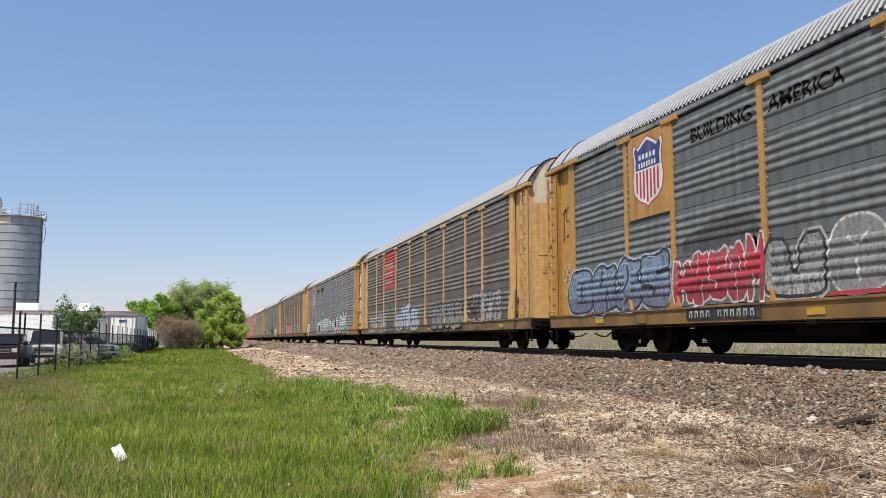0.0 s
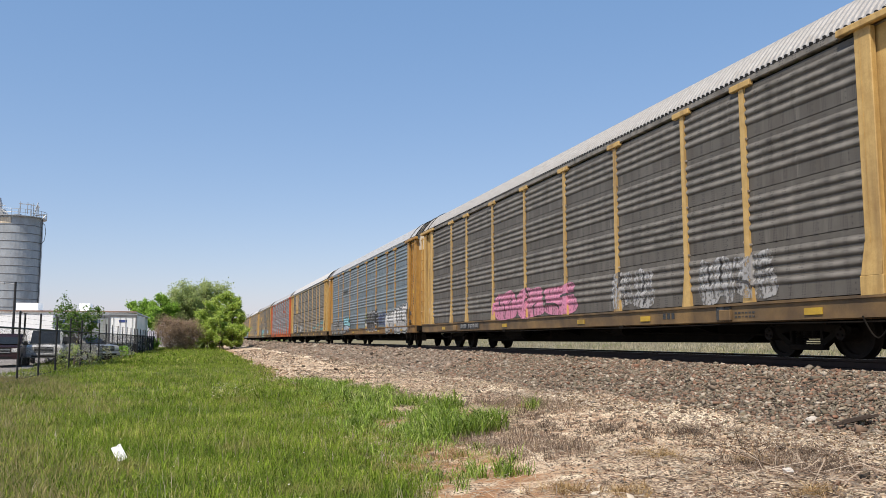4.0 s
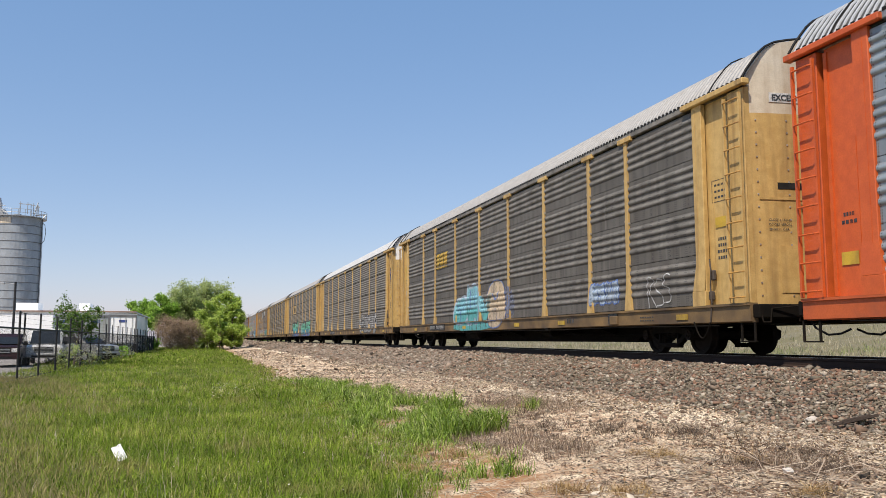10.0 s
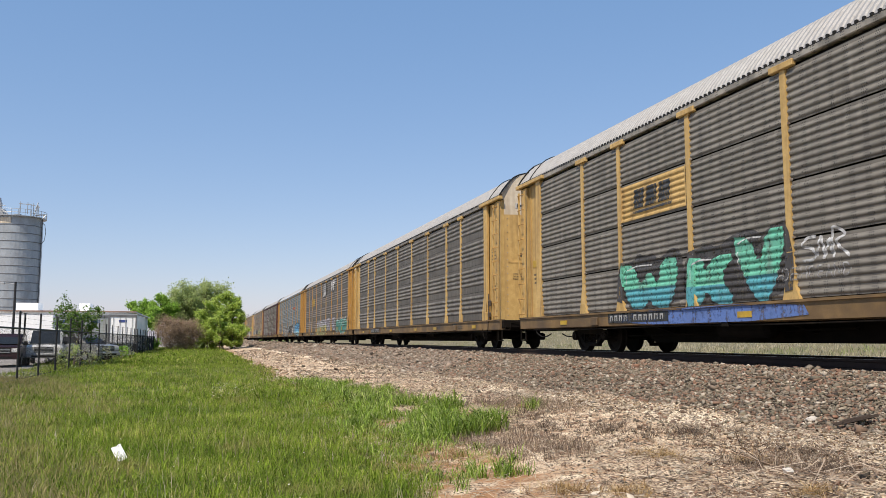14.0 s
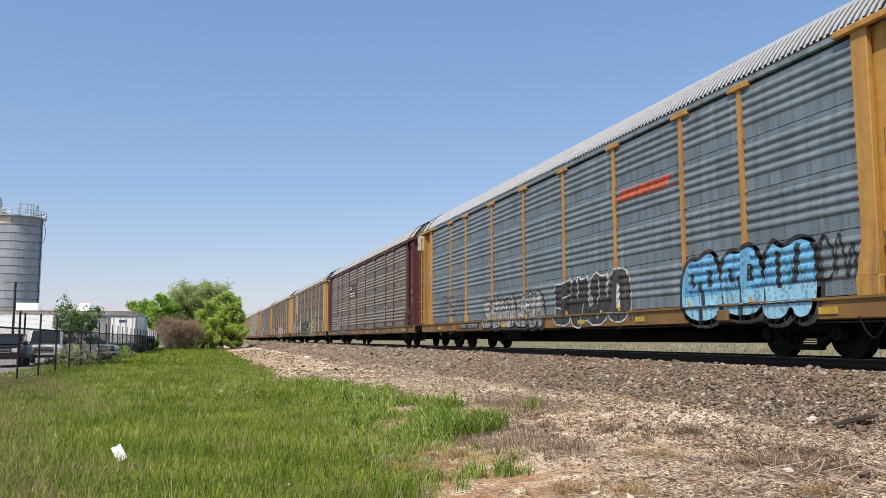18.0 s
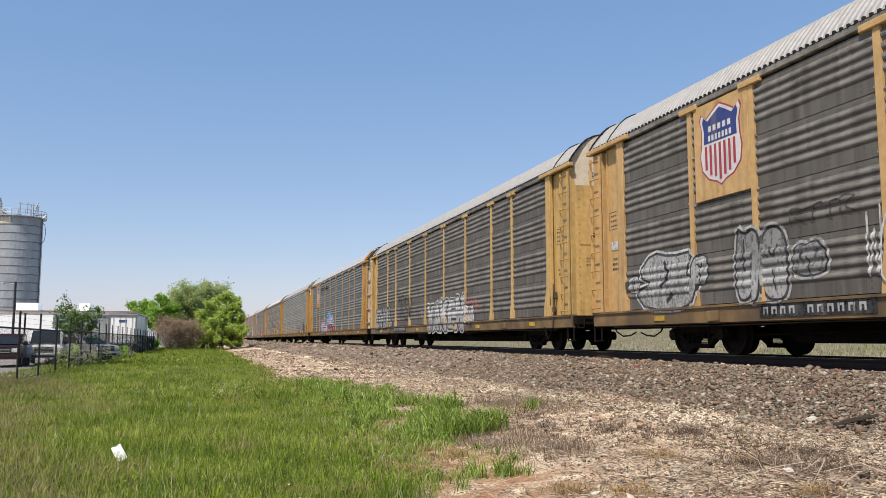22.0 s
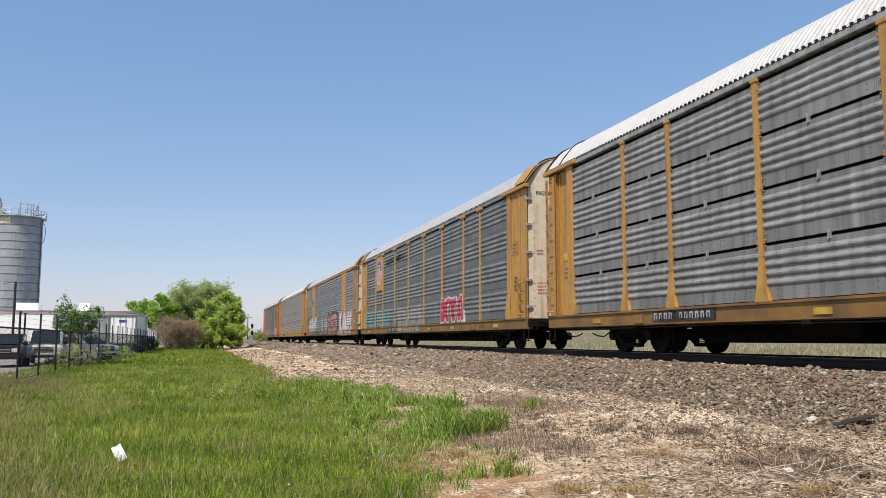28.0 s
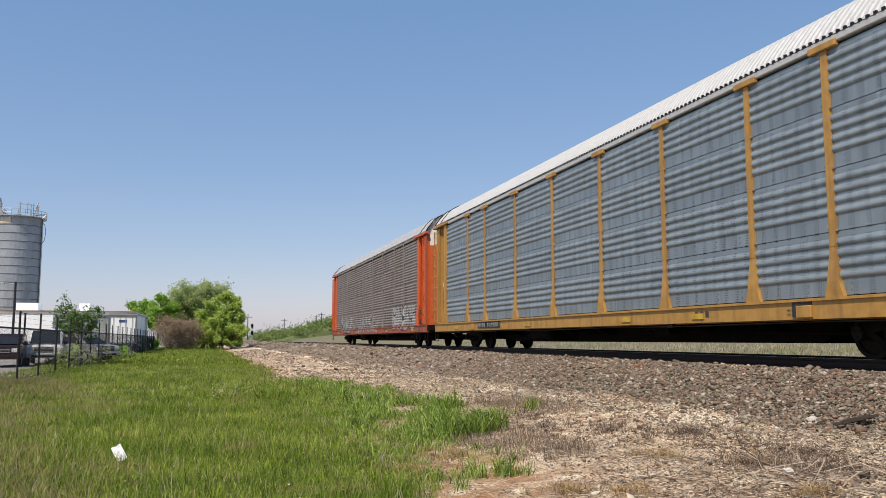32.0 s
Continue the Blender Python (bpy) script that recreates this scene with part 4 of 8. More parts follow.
SHIFT = (0.46, 0.55, 0.40, 0.68, 0.47, 0.46, 0.23, 0.10, 0.47, 0.41, 0.74, 0.38, 0.34, 0.37, 0.43, 0.27, 0.20, 0.43, 0.13, 0.33, 0.32, 0.46, 0.46)
CARS, STYLE, ENDS, FRAME = [], [], [], []
for k, kind in enumerate(TRAIN):
    fm, pm, rm, st, en, ga, cap, sm, lb = KINDS[kind]
    CARS.append(rack_car(k, FIRST_Y + PITCH_Y * k + SHIFT[k], fm, pm, rm, st, en, ga, cap, sm, label=lb))
    STYLE.append(st)
    ENDS.append(en)
    FRAME.append(fm)


def gone(t):
    """Metres that the train has run at t seconds."""
    return 18.6 * t - 6.75 * (1 - math.exp(-t / 9))


# ---- verge plants ----
def blades(name, x, y, h, w, lean, mats, zf, seed, label, category="grass", bend=0.5):
    """Grass blades as three-sided strips of two segments, joined as one mesh."""
    rg = np.random.default_rng(seed)
    n = len(x)
    az, tw = rg.uniform(0, 6.283, n), rg.uniform(0, 6.283, n)
    z = zf(x, y)
    side = np.stack([np.cos(tw), np.sin(tw), 0 * tw], -1) * (w / 2)[:, None]
    out = np.stack([np.cos(az), np.sin(az), 0 * az], -1)
    base = np.stack([x, y, z - 0.01], -1)
    mid = base + out * (lean * h * 0.25)[:, None] + np.array([0, 0, 1]) * (h * 0.6)[:, None]
    tip = base + out * (lean * h * (0.25 + bend))[:, None] + np.array([0, 0, 1]) * (h * (1 - 0.25 * lean))[:, None]
    v = np.stack([base - side, base + side, mid - side * 0.8, mid + side * 0.8, tip], 1).reshape(-1, 3)
    k = 5 * np.arange(n)[:, None, None]
    f = (np.array([[0, 1, 3], [0, 3, 2], [2, 3, 4]])[None] + k).reshape(-1, 3)
    ob = part(name, raw_mesh(name, v, f), mats)
    return tagged(ob, label, category, kind="stuff")


M["grass"] = islands("meadow grass", [(0.055, 0.09, 0.010), (0.31, 0.47, 0.04), (0.54, 0.70, 0.09), (0.12, 0.195, 0.018), (0.84, 0.72, 0.34), (0.34, 0.51, 0.05), (0.68, 0.76, 0.17), (0.045, 0.08, 0.010)], 0.6, 3.0, translucent=0.30, patch=((0.50, 0.40, 0.17), 0.7, 0.13), swath=(0.5, (0.56, 0.66, 0.45), (1.0, 1.0, 0.85)))
M["lush"] = islands("lush grass", [(0.05, 0.10, 0.012), (0.30, 0.50, 0.05), (0.58, 0.74, 0.14), (0.12, 0.22, 0.022), (0.80, 0.88, 0.36), (0.33, 0.53, 0.06), (0.045, 0.085, 0.012), (0.46, 0.66, 0.10), (0.09, 0.16, 0.018), (0.70, 0.82, 0.24)], 0.4, 3.0, translucent=0.32)
M["straw"] = islands("dry straw", [(0.52, 0.42, 0.27), (0.70, 0.60, 0.43), (0.38, 0.28, 0.18), (0.82, 0.73, 0.57)], 0.8, 8.0)
M["dry_blade"] = islands("drying grass", [(0.50, 0.42, 0.19), (0.40, 0.35, 0.13), (0.60, 0.51, 0.27), (0.33, 0.33, 0.10), (0.46, 0.36, 0.17)], 0.7, 3.0, translucent=0.3)
M["twig"] = islands("grey twigs", [(0.17, 0.11, 0.075), (0.40, 0.285, 0.20), (0.06, 0.04, 0.028), (0.74, 0.60, 0.45), (0.10, 0.065, 0.045)], 0.9, 8.0)

rg = np.random.default_rng(11)


def verge_edge(y):
    """Where the lawn gives way to bare dirt."""
    return np.interp(y, [6, 7.4, 9.1, 10.3, 13.9, 17.8, 21.5, 27, 39, 55, 100, 150], [1.7, 1.85, 2.1, 2.5, 2.9, 2.9, 2.75, 2.55, 2.75, 2.5, 2.3, 2.5]) + 0.12 * np.sin(y * 0.9) + 0.10 * np.sin(y * 2.3 + 1)


def tuft_belt(x, y):
    """The patch of tall grass that stands out on the dirt."""
    lo = np.interp(y, [10.8, 11.6, 13, 20, 24, 28], [3.3, 2.8, 2.6, 2.85, 2.95, 3.0])
    hi = np.interp(y, [10.8, 11.4, 12.4, 14.5, 21.7, 25, 28], [3.5, 4.0, 4.3, 4.45, 4.05, 3.7, 3.2])
    wav = 0.22 * np.sin(y * 2.7) + 0.16 * np.sin(y * 6.1 + 1)
    return (y > 10.8) & (y < 28) & (x > lo - 0.15 + wav) & (x < hi + wav) & (np.sin(x * 3.1 + 0.6 * y) * np.sin(y * 2.0 - x) < 0.45)


def scatter(n, x0, x1, y0, y1, power=1.6):
    """Places in a strip, thicker near its start."""
    y = y0 + (y1 - y0) * rg.uniform(0, 1, n) ** power
    return rg.uniform(x0, x1, n), y


# lawn in three belts of distance
for n, y0, y1, hh, ww, sd in ((330000, 5.5, 22, 0.125, 0.0056, 21), (120000, 20, 55, 0.14, 0.012, 22), (50000, 50, 150, 0.22, 0.035, 23)):
    x, y = scatter(n, -8.0 if y0 < 40 else -9, 5.2 if y0 < 40 else 3.2, y0, y1)
    keep = (x < verge_edge(y) - rg.exponential(0.25, n) + 0.3) & (rg.uniform(0, 1, n) > 0.55 * smooth(0.2, 1.8, -0.2 - 0.12 * y - x + 0.8 * np.sin(x * 1.3 + 0.5) * np.sin(y * 0.6 + x * 0.4)) * (y < 40))
    x, y = x[keep], y[keep]
    patch = 0.5 + 0.5 * np.sin(x * 0.7 + np.sin(y * 0.4) * 1.3) * np.sin(y * 0.33 + 0.5)
    tuft = 0.5 + 0.5 * np.sin(x * 5.3 + 2 * np.sin(y * 1.9)) * np.sin(y * 4.1 + 1.7 * np.sin(x * 2.3))
    m = len(x)
    blades("verge_grass", x, y, hh * (0.45 + 0.55 * patch + 0.55 * tuft ** 2) * rg.lognormal(0, 0.3, m), ww * rg.uniform(0.6, 1.6, m), rg.uniform(0.15, 1.5, m), "grass", ground_z, sd,
           "uneven green roadside grass with paler seed stalks")
x, y = rg.uniform(-9, 2.0, 26000), rg.uniform(-9, 6.0, 26000)
blades("verge_grass", x, y, rg.uniform(0.05, 0.14, 26000), rg.uniform(0.008, 0.016, 26000), rg.uniform(0.2, 1.4, 26000), "grass", ground_z, 27, "uneven green roadside grass with paler seed stalks")
# seed stalks
x, y = scatter(2600, -7, 2.2, 6, 40, 1.5)
blades("seed_stalk", x, y, rg.uniform(0.15, 0.30, 2600), rg.uniform(0.003, 0.007, 2600), rg.uniform(0.1, 0.5, 2600), "straw", ground_z, 24, "thin dry seed stalks among the grass")
# dry patch
x, y = scatter(90000, -7.5, 0.3, 7, 34, 1.4)
dry = (-0.2 - 0.12 * y - x) / 1.3 + 0.8 * np.sin(x * 1.3 + 0.5) * np.sin(y * 0.6 + x * 0.4)
keep = dry > rg.uniform(-0.55, 1.1, 90000)
x, y = x[keep], y[keep]
blades("dry_grass", x, y, rg.uniform(0.10, 0.25, len(x)), rg.uniform(0.004, 0.009, len(x)), rg.uniform(0.3, 1.0, len(x)), "dry_blade", ground_z, 25, "thin straw-coloured grass in a worn patch")


def clump_field(n_clump, x0, x1, y0, y1, per, h, w, sd, shape=None):
    r2 = np.random.default_rng(sd)
    cx, cy = r2.uniform(x0, x1, n_clump), r2.uniform(y0, y1, n_clump)
    if shape is not None:
        ok = shape(cx, cy)
        cx, cy = cx[ok], cy[ok]
    hs = h * r2.lognormal(0, 0.25, len(cx))
    i = np.repeat(np.arange(len(cx)), per)
    m = len(i)
    return cx[i] + r2.normal(0, 0.055, m), cy[i] + r2.normal(0, 0.055, m), hs[i] * r2.uniform(0.5, 1.15, m), w * r2.uniform(0.6, 1.3, m), r2.uniform(0.4, 1.7, m)


# the tall tuft belt at the edge of the dirt
for a in ((2500, 2.2, 5.0, 10.8, 28, 17, 0.19, 0.013, 31, tuft_belt), (150, 2.4, 5.0, 10.8, 27, 20, 0.33, 0.014, 37, tuft_belt),
          (34, 3.3, 4.2, 11.0, 12.1, 34, 0.40, 0.014, 32, None), (10, 4.0, 4.6, 14.2, 15.2, 26, 0.34, 0.014, 38, None), (260, 1.9, 3.1, 10.0, 24.0, 9, 0.20, 0.010, 39, None),
          (9, 2.85, 3.2, 7.9, 8.4, 22, 0.22, 0.011, 33, None), (5, 2.55, 2.75, 7.8, 8.3, 20, 0.26, 0.011, 40, None), (10, 2.1, 2.5, 7.4, 8.2, 14, 0.16, 0.010, 41, None),
          (4, 5.3, 5.5, 12.7, 13.2, 26, 0.27, 0.011, 34, None), (8, 2.9, 3.4, 8.6, 9.4, 14, 0.16, 0.010, 35, None), (60, 2.1, 3.4, 9.4, 11.0, 10, 0.14, 0.009, 36, None)):
    *spot, sd, shp = a
    x, y, h, w, ln_ = clump_field(*spot, sd, shp)
    blades("tall_grass", x, y, h, w, ln_, "lush", ground_z, sd, "dense tuft of tall broad-bladed green grass", bend=0.7)


def litter(name, n, x0, x1, y0, y1, length, r, material, sd, label, power=1.4):
    """Loose stalks and twigs lying on the ground."""
    r2 = np.random.default_rng(sd)
    y = y0 + (y1 - y0) * r2.uniform(0, 1, n) ** power
    x = r2.uniform(x0, x1, n)
    ok = np.sin(x * 1.7 + 1.3 * np.sin(y * 0.7 + sd)) * np.sin(y * 0.9 + 0.8 * x + sd) > r2.uniform(-0.9, 0.7, n)
    x, y = x[ok], y[ok]
    n = len(x)
    a, l = r2.uniform(0, 6.283, n), length * r2.lognormal(0, 0.5, n)
    d = np.stack([np.cos(a), np.sin(a), r2.normal(0, 0.18, n)], -1) * (l / 2)[:, None]
    c = np.stack([x, y, ground_z(x, y) + 0.012 + np.abs(d[:, 2])], -1)
    s = np.stack([-np.sin(a), np.cos(a), 0 * a], -1) * (r * r2.uniform(0.6, 1.6, n))[:, None]
    u = np.array([0, 0, 1.0]) * (r * 1.2)
    bend = np.stack([-np.sin(a), np.cos(a), 0 * a], -1) * (l * r2.normal(0, 0.12, n))[:, None]
    v = np.stack([c - d - s, c - d + s, c - d + u, c + bend - s, c + bend + s, c + bend + u, c + d - s, c + d + s, c + d + u], 1).reshape(-1, 3)
    f = np.array([[0, 3, 5, 2], [2, 5, 4, 1], [3, 6, 8, 5], [5, 8, 7, 4]])[None] + 9 * np.arange(n)[:, None, None]
    return tagged(part(name, raw_mesh(name, v, f.reshape(-1, 4)), material), label, "litter", kind="stuff")


litter("dry_stalks", 13000, 2.0, 7.0, 5.5, 30, 0.075, 0.0024, "straw", 41, "bleached straw and stalks lying on the dirt")
litter("grey_twigs", 19000, 2.3, 7.0, 5.5, 26, 0.10, 0.0026, "twig", 42, "grey broken weed stems on the dirt")
litter("pale_stalks", 480, 4.8, 6.3, 5.4, 7.2, 0.24, 0.0045, "twig", 43, "bundle of pale broken cane stalks", 1.0)
x, y = scatter(26000, 3.2, 6.2, 6.5, 20, 1.0)
keep = (np.sin(x * 1.9 + 0.6) * np.sin(y * 0.8) > 0.3)
blades("dead_weeds", x[keep], y[keep], rg.uniform(0.06, 0.20, keep.sum()), rg.uniform(0.003, 0.007, keep.sum()), rg.uniform(0.3, 1.2, keep.sum()), "twig", ground_z, 44, "thin grey dead weeds")
# brushy patches of charred-looking weeds and tawny grass, each round its own middle
M["brush"] = islands("dark dead stems", [(0.10, 0.072, 0.052), (0.22, 0.15, 0.105), (0.045, 0.033, 0.026), (0.48, 0.36, 0.26), (0.08, 0.055, 0.04)], 0.9, 8.0)
M["tawny"] = islands("tawny dry grass", [(0.50, 0.32, 0.13), (0.62, 0.44, 0.20), (0.36, 0.20, 0.08), (0.70, 0.54, 0.30)], 0.8, 8.0)


def weed_patch(name, n, cx, cy, rx, ry, h, w, material, sd, label):
    r2 = np.random.default_rng(sd)
    a, r = r2.uniform(0, 6.283, n), np.abs(r2.normal(0, 0.55, n))
    k = np.floor(r2.uniform(0, n / 14, n)).astype(int)  # a dozen stems spring from each root
    x, y = (cx + rx * r * np.cos(a))[k] + r2.normal(0, 0.03, n), (cy + ry * r * np.sin(a))[k] + r2.normal(0, 0.03, n)
    blades(name, x, y, h * r2.lognormal(0, 0.35, n), w * r2.uniform(0.6, 1.5, n), r2.uniform(0.5, 2.8, n), material, ground_z, sd, label, bend=0.8)


for i, (n, cx, cy, rx, ry, h) in enumerate(((900, 5.75, 9.0, 0.8, 1.3, 0.10), (1000, 5.1, 9.9, 0.8, 1.8, 0.10), (700, 6.0, 7.3, 0.7, 0.9, 0.08), (1200, 5.7, 6.4, 0.8, 0.8, 0.07),
                                            (600, 4.9, 12.4, 0.8, 1.7, 0.12), (600, 5.3, 14.5, 0.8, 2.2, 0.13), (400, 4.6, 10.9, 0.6, 0.9, 0.10), (400, 5.2, 7.0, 0.6, 0.6, 0.09), (500, 4.0, 9.0, 0.8, 0.8, 0.07))):
    weed_patch("dead_weeds", n, cx, cy, rx, ry, h, 0.0045, "brush", 400 + i, "tangled dark dead weed stems")
for i, (n, cx, cy, rx, ry) in enumerate(((420, 5.25, 7.15, 0.22, 0.22), (420, 4.77, 5.75, 0.25, 0.2), (500, 4.71, 7.9, 0.3, 0.35), (500, 3.12, 6.8, 0.3, 0.3), (420, 3.5, 6.5, 0.3, 0.25),
                                         (700, 2.9, 9.6, 0.45, 0.8), (500, 2.2, 9.0, 0.3, 0.5), (350, 5.4, 13.5, 0.25, 0.4))):
    weed_patch("tawny_grass", n, cx, cy, rx, ry, 0.08, 0.005, "tawny", 430 + i, "low tawny dried-out grass")


def chips(name, n, x0, x1, y0, y1, size, material, sd, label, power=1.3, lift=0.008, category="litter"):
    """Flat flakes of bark and chaff, each a bent pair of triangles."""
    r2 = np.random.default_rng(sd)
    y = y0 + (y1 - y0) * r2.uniform(0, 1, n) ** power
    x = r2.uniform(x0, x1, n)
    ok = np.sin(x * 1.1 + np.sin(y * 0.5) * 2) * np.sin(y * 0.55 + x * 0.3) > r2.uniform(-0.7, 0.75, n)
    x, y = x[ok], y[ok]
    n = len(x)
    a, l = r2.uniform(0, 6.283, n), size * r2.lognormal(0, 0.45, n)
    d = np.stack([np.cos(a), np.sin(a), r2.normal(0, 0.25, n)], -1) * l[:, None]
    s = np.stack([-np.sin(a), np.cos(a), r2.normal(0, 0.25, n)], -1) * (l * r2.uniform(0.3, 0.6, n))[:, None]
    c = np.stack([x, y, ground_z(x, y) + lift * r2.uniform(0.6, 1.4, n) + 0.2 * l], -1)
    v = np.stack([c - d, c + s, c + d, c - s + np.array([0, 0, 0.004])], 1).reshape(-1, 3)
    f = (np.array([[0, 1, 2], [0, 2, 3]])[None] + 4 * np.arange(n)[:, None, None]).reshape(-1, 3)
    return tagged(part(name, raw_mesh(name, v, f), material), label, category, kind="stuff")


M["chaff"] = islands("pale chaff", [(0.88, 0.75, 0.55), (0.60, 0.42, 0.26), (0.92, 0.82, 0.65), (0.28, 0.15, 0.085), (0.78, 0.61, 0.41), (0.88, 0.76, 0.58), (0.16, 0.095, 0.06)], 0.9, 9.0)
M["bark_chip"] = islands("dark bark chips", [(0.15, 0.09, 0.06), (0.10, 0.06, 0.045), (0.24, 0.15, 0.10)], 0.9, 9.0)
chips("pale_chips", 56000, 1.9, 7.2, 5.2, 32, 0.016, "chaff", 51, "pale chips and chaff strewn on the dirt")
chips("pale_chips", 60000, 5.6, 6.95, 5.2, 30, 0.018, "chaff", 53, "pale chaff drifted along the foot of the bank")
chips("pale_chips", 12000, 2.4, 7.0, 30, 95, 0.05, "chaff", 54, "pale chips and chaff strewn on the dirt")
chips("dark_chips", 2000, 2.4, 7.0, 30, 95, 0.045, "bark_chip", 55, "dark bark fragments strewn on the dirt")
litter("grey_twigs", 1800, 2.4, 7.0, 26, 80, 0.22, 0.007, "twig", 45, "grey broken weed stems on the dirt")
M["flower"] = islands("pale seed heads", [(0.75, 0.72, 0.50), (0.80, 0.66, 0.16), (0.62, 0.58, 0.36), (0.85, 0.83, 0.75)], 0.8, 9.0)
chips("flower_head", 700, 0.2, 1.3, 19, 23, 0.016, "flower", 57, "cluster of yellow flower heads in the grass", 1.0, 0.2, "flowers")
chips("flower_head", 6500, -7.5, 1.8, 6, 45, 0.007, "flower", 56, "small white and yellow flower heads in the grass", 1.4, 0.14, "flowers")
chips("dark_chips", 20000, 1.9, 7.2, 5.2, 30, 0.015, "bark_chip", 52, "dark bark fragments strewn on the dirt")


# ---- loose things on the ground ----
def crumpled(name, at, w, h, material, sd, rz=0.0, amp=0.03):
    r2 = random.Random(sd)
    rows = [[(w * (i / 6 - .5), h * (j / 7 - .5), amp * (r2.random() + 0.6 * math.sin(i * 1.3 + j))) for i in range(7)] for j in range(8)]
    s = Shape().sheet(rows)
    ob = part(name, s.mesh(name), material, at=at, rz=rz)
    md = ob.modifiers.new("thickness", "SOLIDIFY")
    md.thickness = 0.003
    return ob


M["paper"] = mat("white paper", (0.82, 0.82, 0.80), (0.7, 0.7, 0.69), 0.7, scale=8, bump=0.05)
bag = crumpled("paper_wrapper", (-0.88, 10.2, 0.15), 0.11, 0.23, "paper", 3, 0.7, 0.022)
bag.rotation_euler = (0.75, -0.5, 0.1)
tagged(bag, "crumpled white paper wrapper lying in the grass", "litter")
M["old_wood"] = mat("rotten timber", (0.035, 0.024, 0.018), (0.07, 0.048, 0.035), 0.95, scale=5, stretch=(4, 0.5, 4), bump=0.6)
plank = part("broken_plank", Shape().prism([(-0.05, -0.02), (0.04, -0.025), (0.055, 0.01), (0.02, 0.03), (-0.045, 0.02)], 1, -0.18, 0.12).prism([(-0.03, -0.015), (0.03, -0.018), (0.02, 0.02), (-0.02, 0.018)], 1, 0.10, 0.21).prism([(-0.045, -0.018), (0.0, -0.02), (-0.01, 0.012), (-0.04, 0.012)], 1, -0.26, -0.16), "old_wood", at=(7.12, 7.78, 0.54), rz=0.8)
plank.rotation_euler = (-0.28, 0.1, 0.8)
tagged(plank, "dark splintered piece of old tie timber", "wood scrap")
M["pale_stone"] = mat("pale limestone", (0.62, 0.57, 0.50), (0.5, 0.45, 0.4), 0.9, scale=14, bump=0.3)


def rock(at, s, material, label, sd):
    r2 = random.Random(sd)
    bm = bmesh.new()
    bmesh.ops.create_icosphere(bm, subdivisions=2, radius=1)
    for p in bm.verts:
        p.co = Vector((p.co.x * s[0], p.co.y * s[1], p.co.z * s[2])) * (1 + 0.35 * noise.noise(p.co * 1.7 + Vector((sd, 0, 0))) + r2.uniform(-.05, .05))
    me = bpy.data.meshes.new("stone")
    bm.to_mesh(me)
    bm.free()
    ob = part("stone", me, material, at=at, rz=r2.uniform(0, 3))
    return tagged(ob, label, "stone")


rock((7.14, 8.48, 0.485), (0.10, 0.055, 0.035), "pale_stone", "pale flat limestone lump on the ballast foot", 1)
rock((5.1, 6.4, 0.27), (0.07, 0.05, 0.03), "pale_stone", "small pale stone among dry stalks", 2)

# ---- fence and the yard behind it ----
M["fence"] = mat("black coated steel", (0.012, 0.012, 0.013), (0.02, 0.02, 0.021), 0.7, bump=0.05)
FX = -6.02


def fence_bay(y0):
    f = new("chain_link_fence")
    f.location = (FX, y0, 0)
    tagged(f, "black chain link fence bay with posts above the top rail", "fence", group="fence bays")
    part("post", cached(("fence_post",), lambda: Shape().tube((0, 0, 0), (0, 0, 2.40), 0.036, 8).tube((0, 0, 2.40), (0, 0, 2.44), 0.04, 8, 0.01)), "fence", f)
    part("top_rail", cached(("fence_rail",), lambda: Shape().tube((0, 0, 1.82), (0, 3.7, 1.82), 0.032, 6)), "fence", f)
    part("bottom_rail", cached(("fence_rail2",), lambda: Shape().tube((0, 0, 0.1), (0, 3.7, 0.1), 0.012, 5)), "fence", f)
    def fabric():
        v, fc = [], []
        s, w = 0.062, 0.0042
        for i in range(-30, 61):
            for sg in (1, -1):
                a = i * s
                lo, hi = max(0.0, a), min(3.7, a + 1.72)
                if hi - lo < 0.03:
                    continue
                for q in (lo, hi):
                    z = 0.1 + (q - a) if sg > 0 else 1.82 - (q - a)
                    v.extend([(sg * 0.002, q, z - w), (sg * 0.002, q, z + w), (sg * 0.002 - 0.0011, q, z), (sg * 0.002 + 0.0011, q, z)])
                k = len(v) - 8
                fc += [(k, k + 1, k + 5, k + 4), (k + 2, k + 3, k + 7, k + 6)]
        return Shape().add(v, fc)
    part("mesh_fabric", cached(("fabric",), fabric), "fence", f, "woven black wire mesh")
    for z in (2.0, 2.18, 2.36):
        part("wire", cached(("strand", z), lambda: Shape().tube((0, 0, z), (0, 3.7, z), 0.004, 4)), "fence", f, "strand of wire")


for i in range(-3, 22):
    fence_bay(30.9 + 3.72 * i)

M["white_wall"] = mat("white metal siding", (0.92, 0.92, 0.90), (0.84, 0.84, 0.82), 0.6, scale=0.4, fine=8, dirt=(0.5, 0.48, 0.45), dirt_amount=0.12, bump=0.05)
M["roof_tan"] = mat("brown fascia", (0.30, 0.19, 0.14), (0.24, 0.15, 0.11), 0.7, scale=1, bump=0.05)
M["door_grey"] = mat("grey roller door", (0.42, 0.44, 0.46), (0.34, 0.36, 0.38), 0.6, scale=1, bump=0.05)
M["glass"] = mat("dark glass", (0.02, 0.025, 0.03), (0.03, 0.035, 0.04), 0.12, bump=0.0)


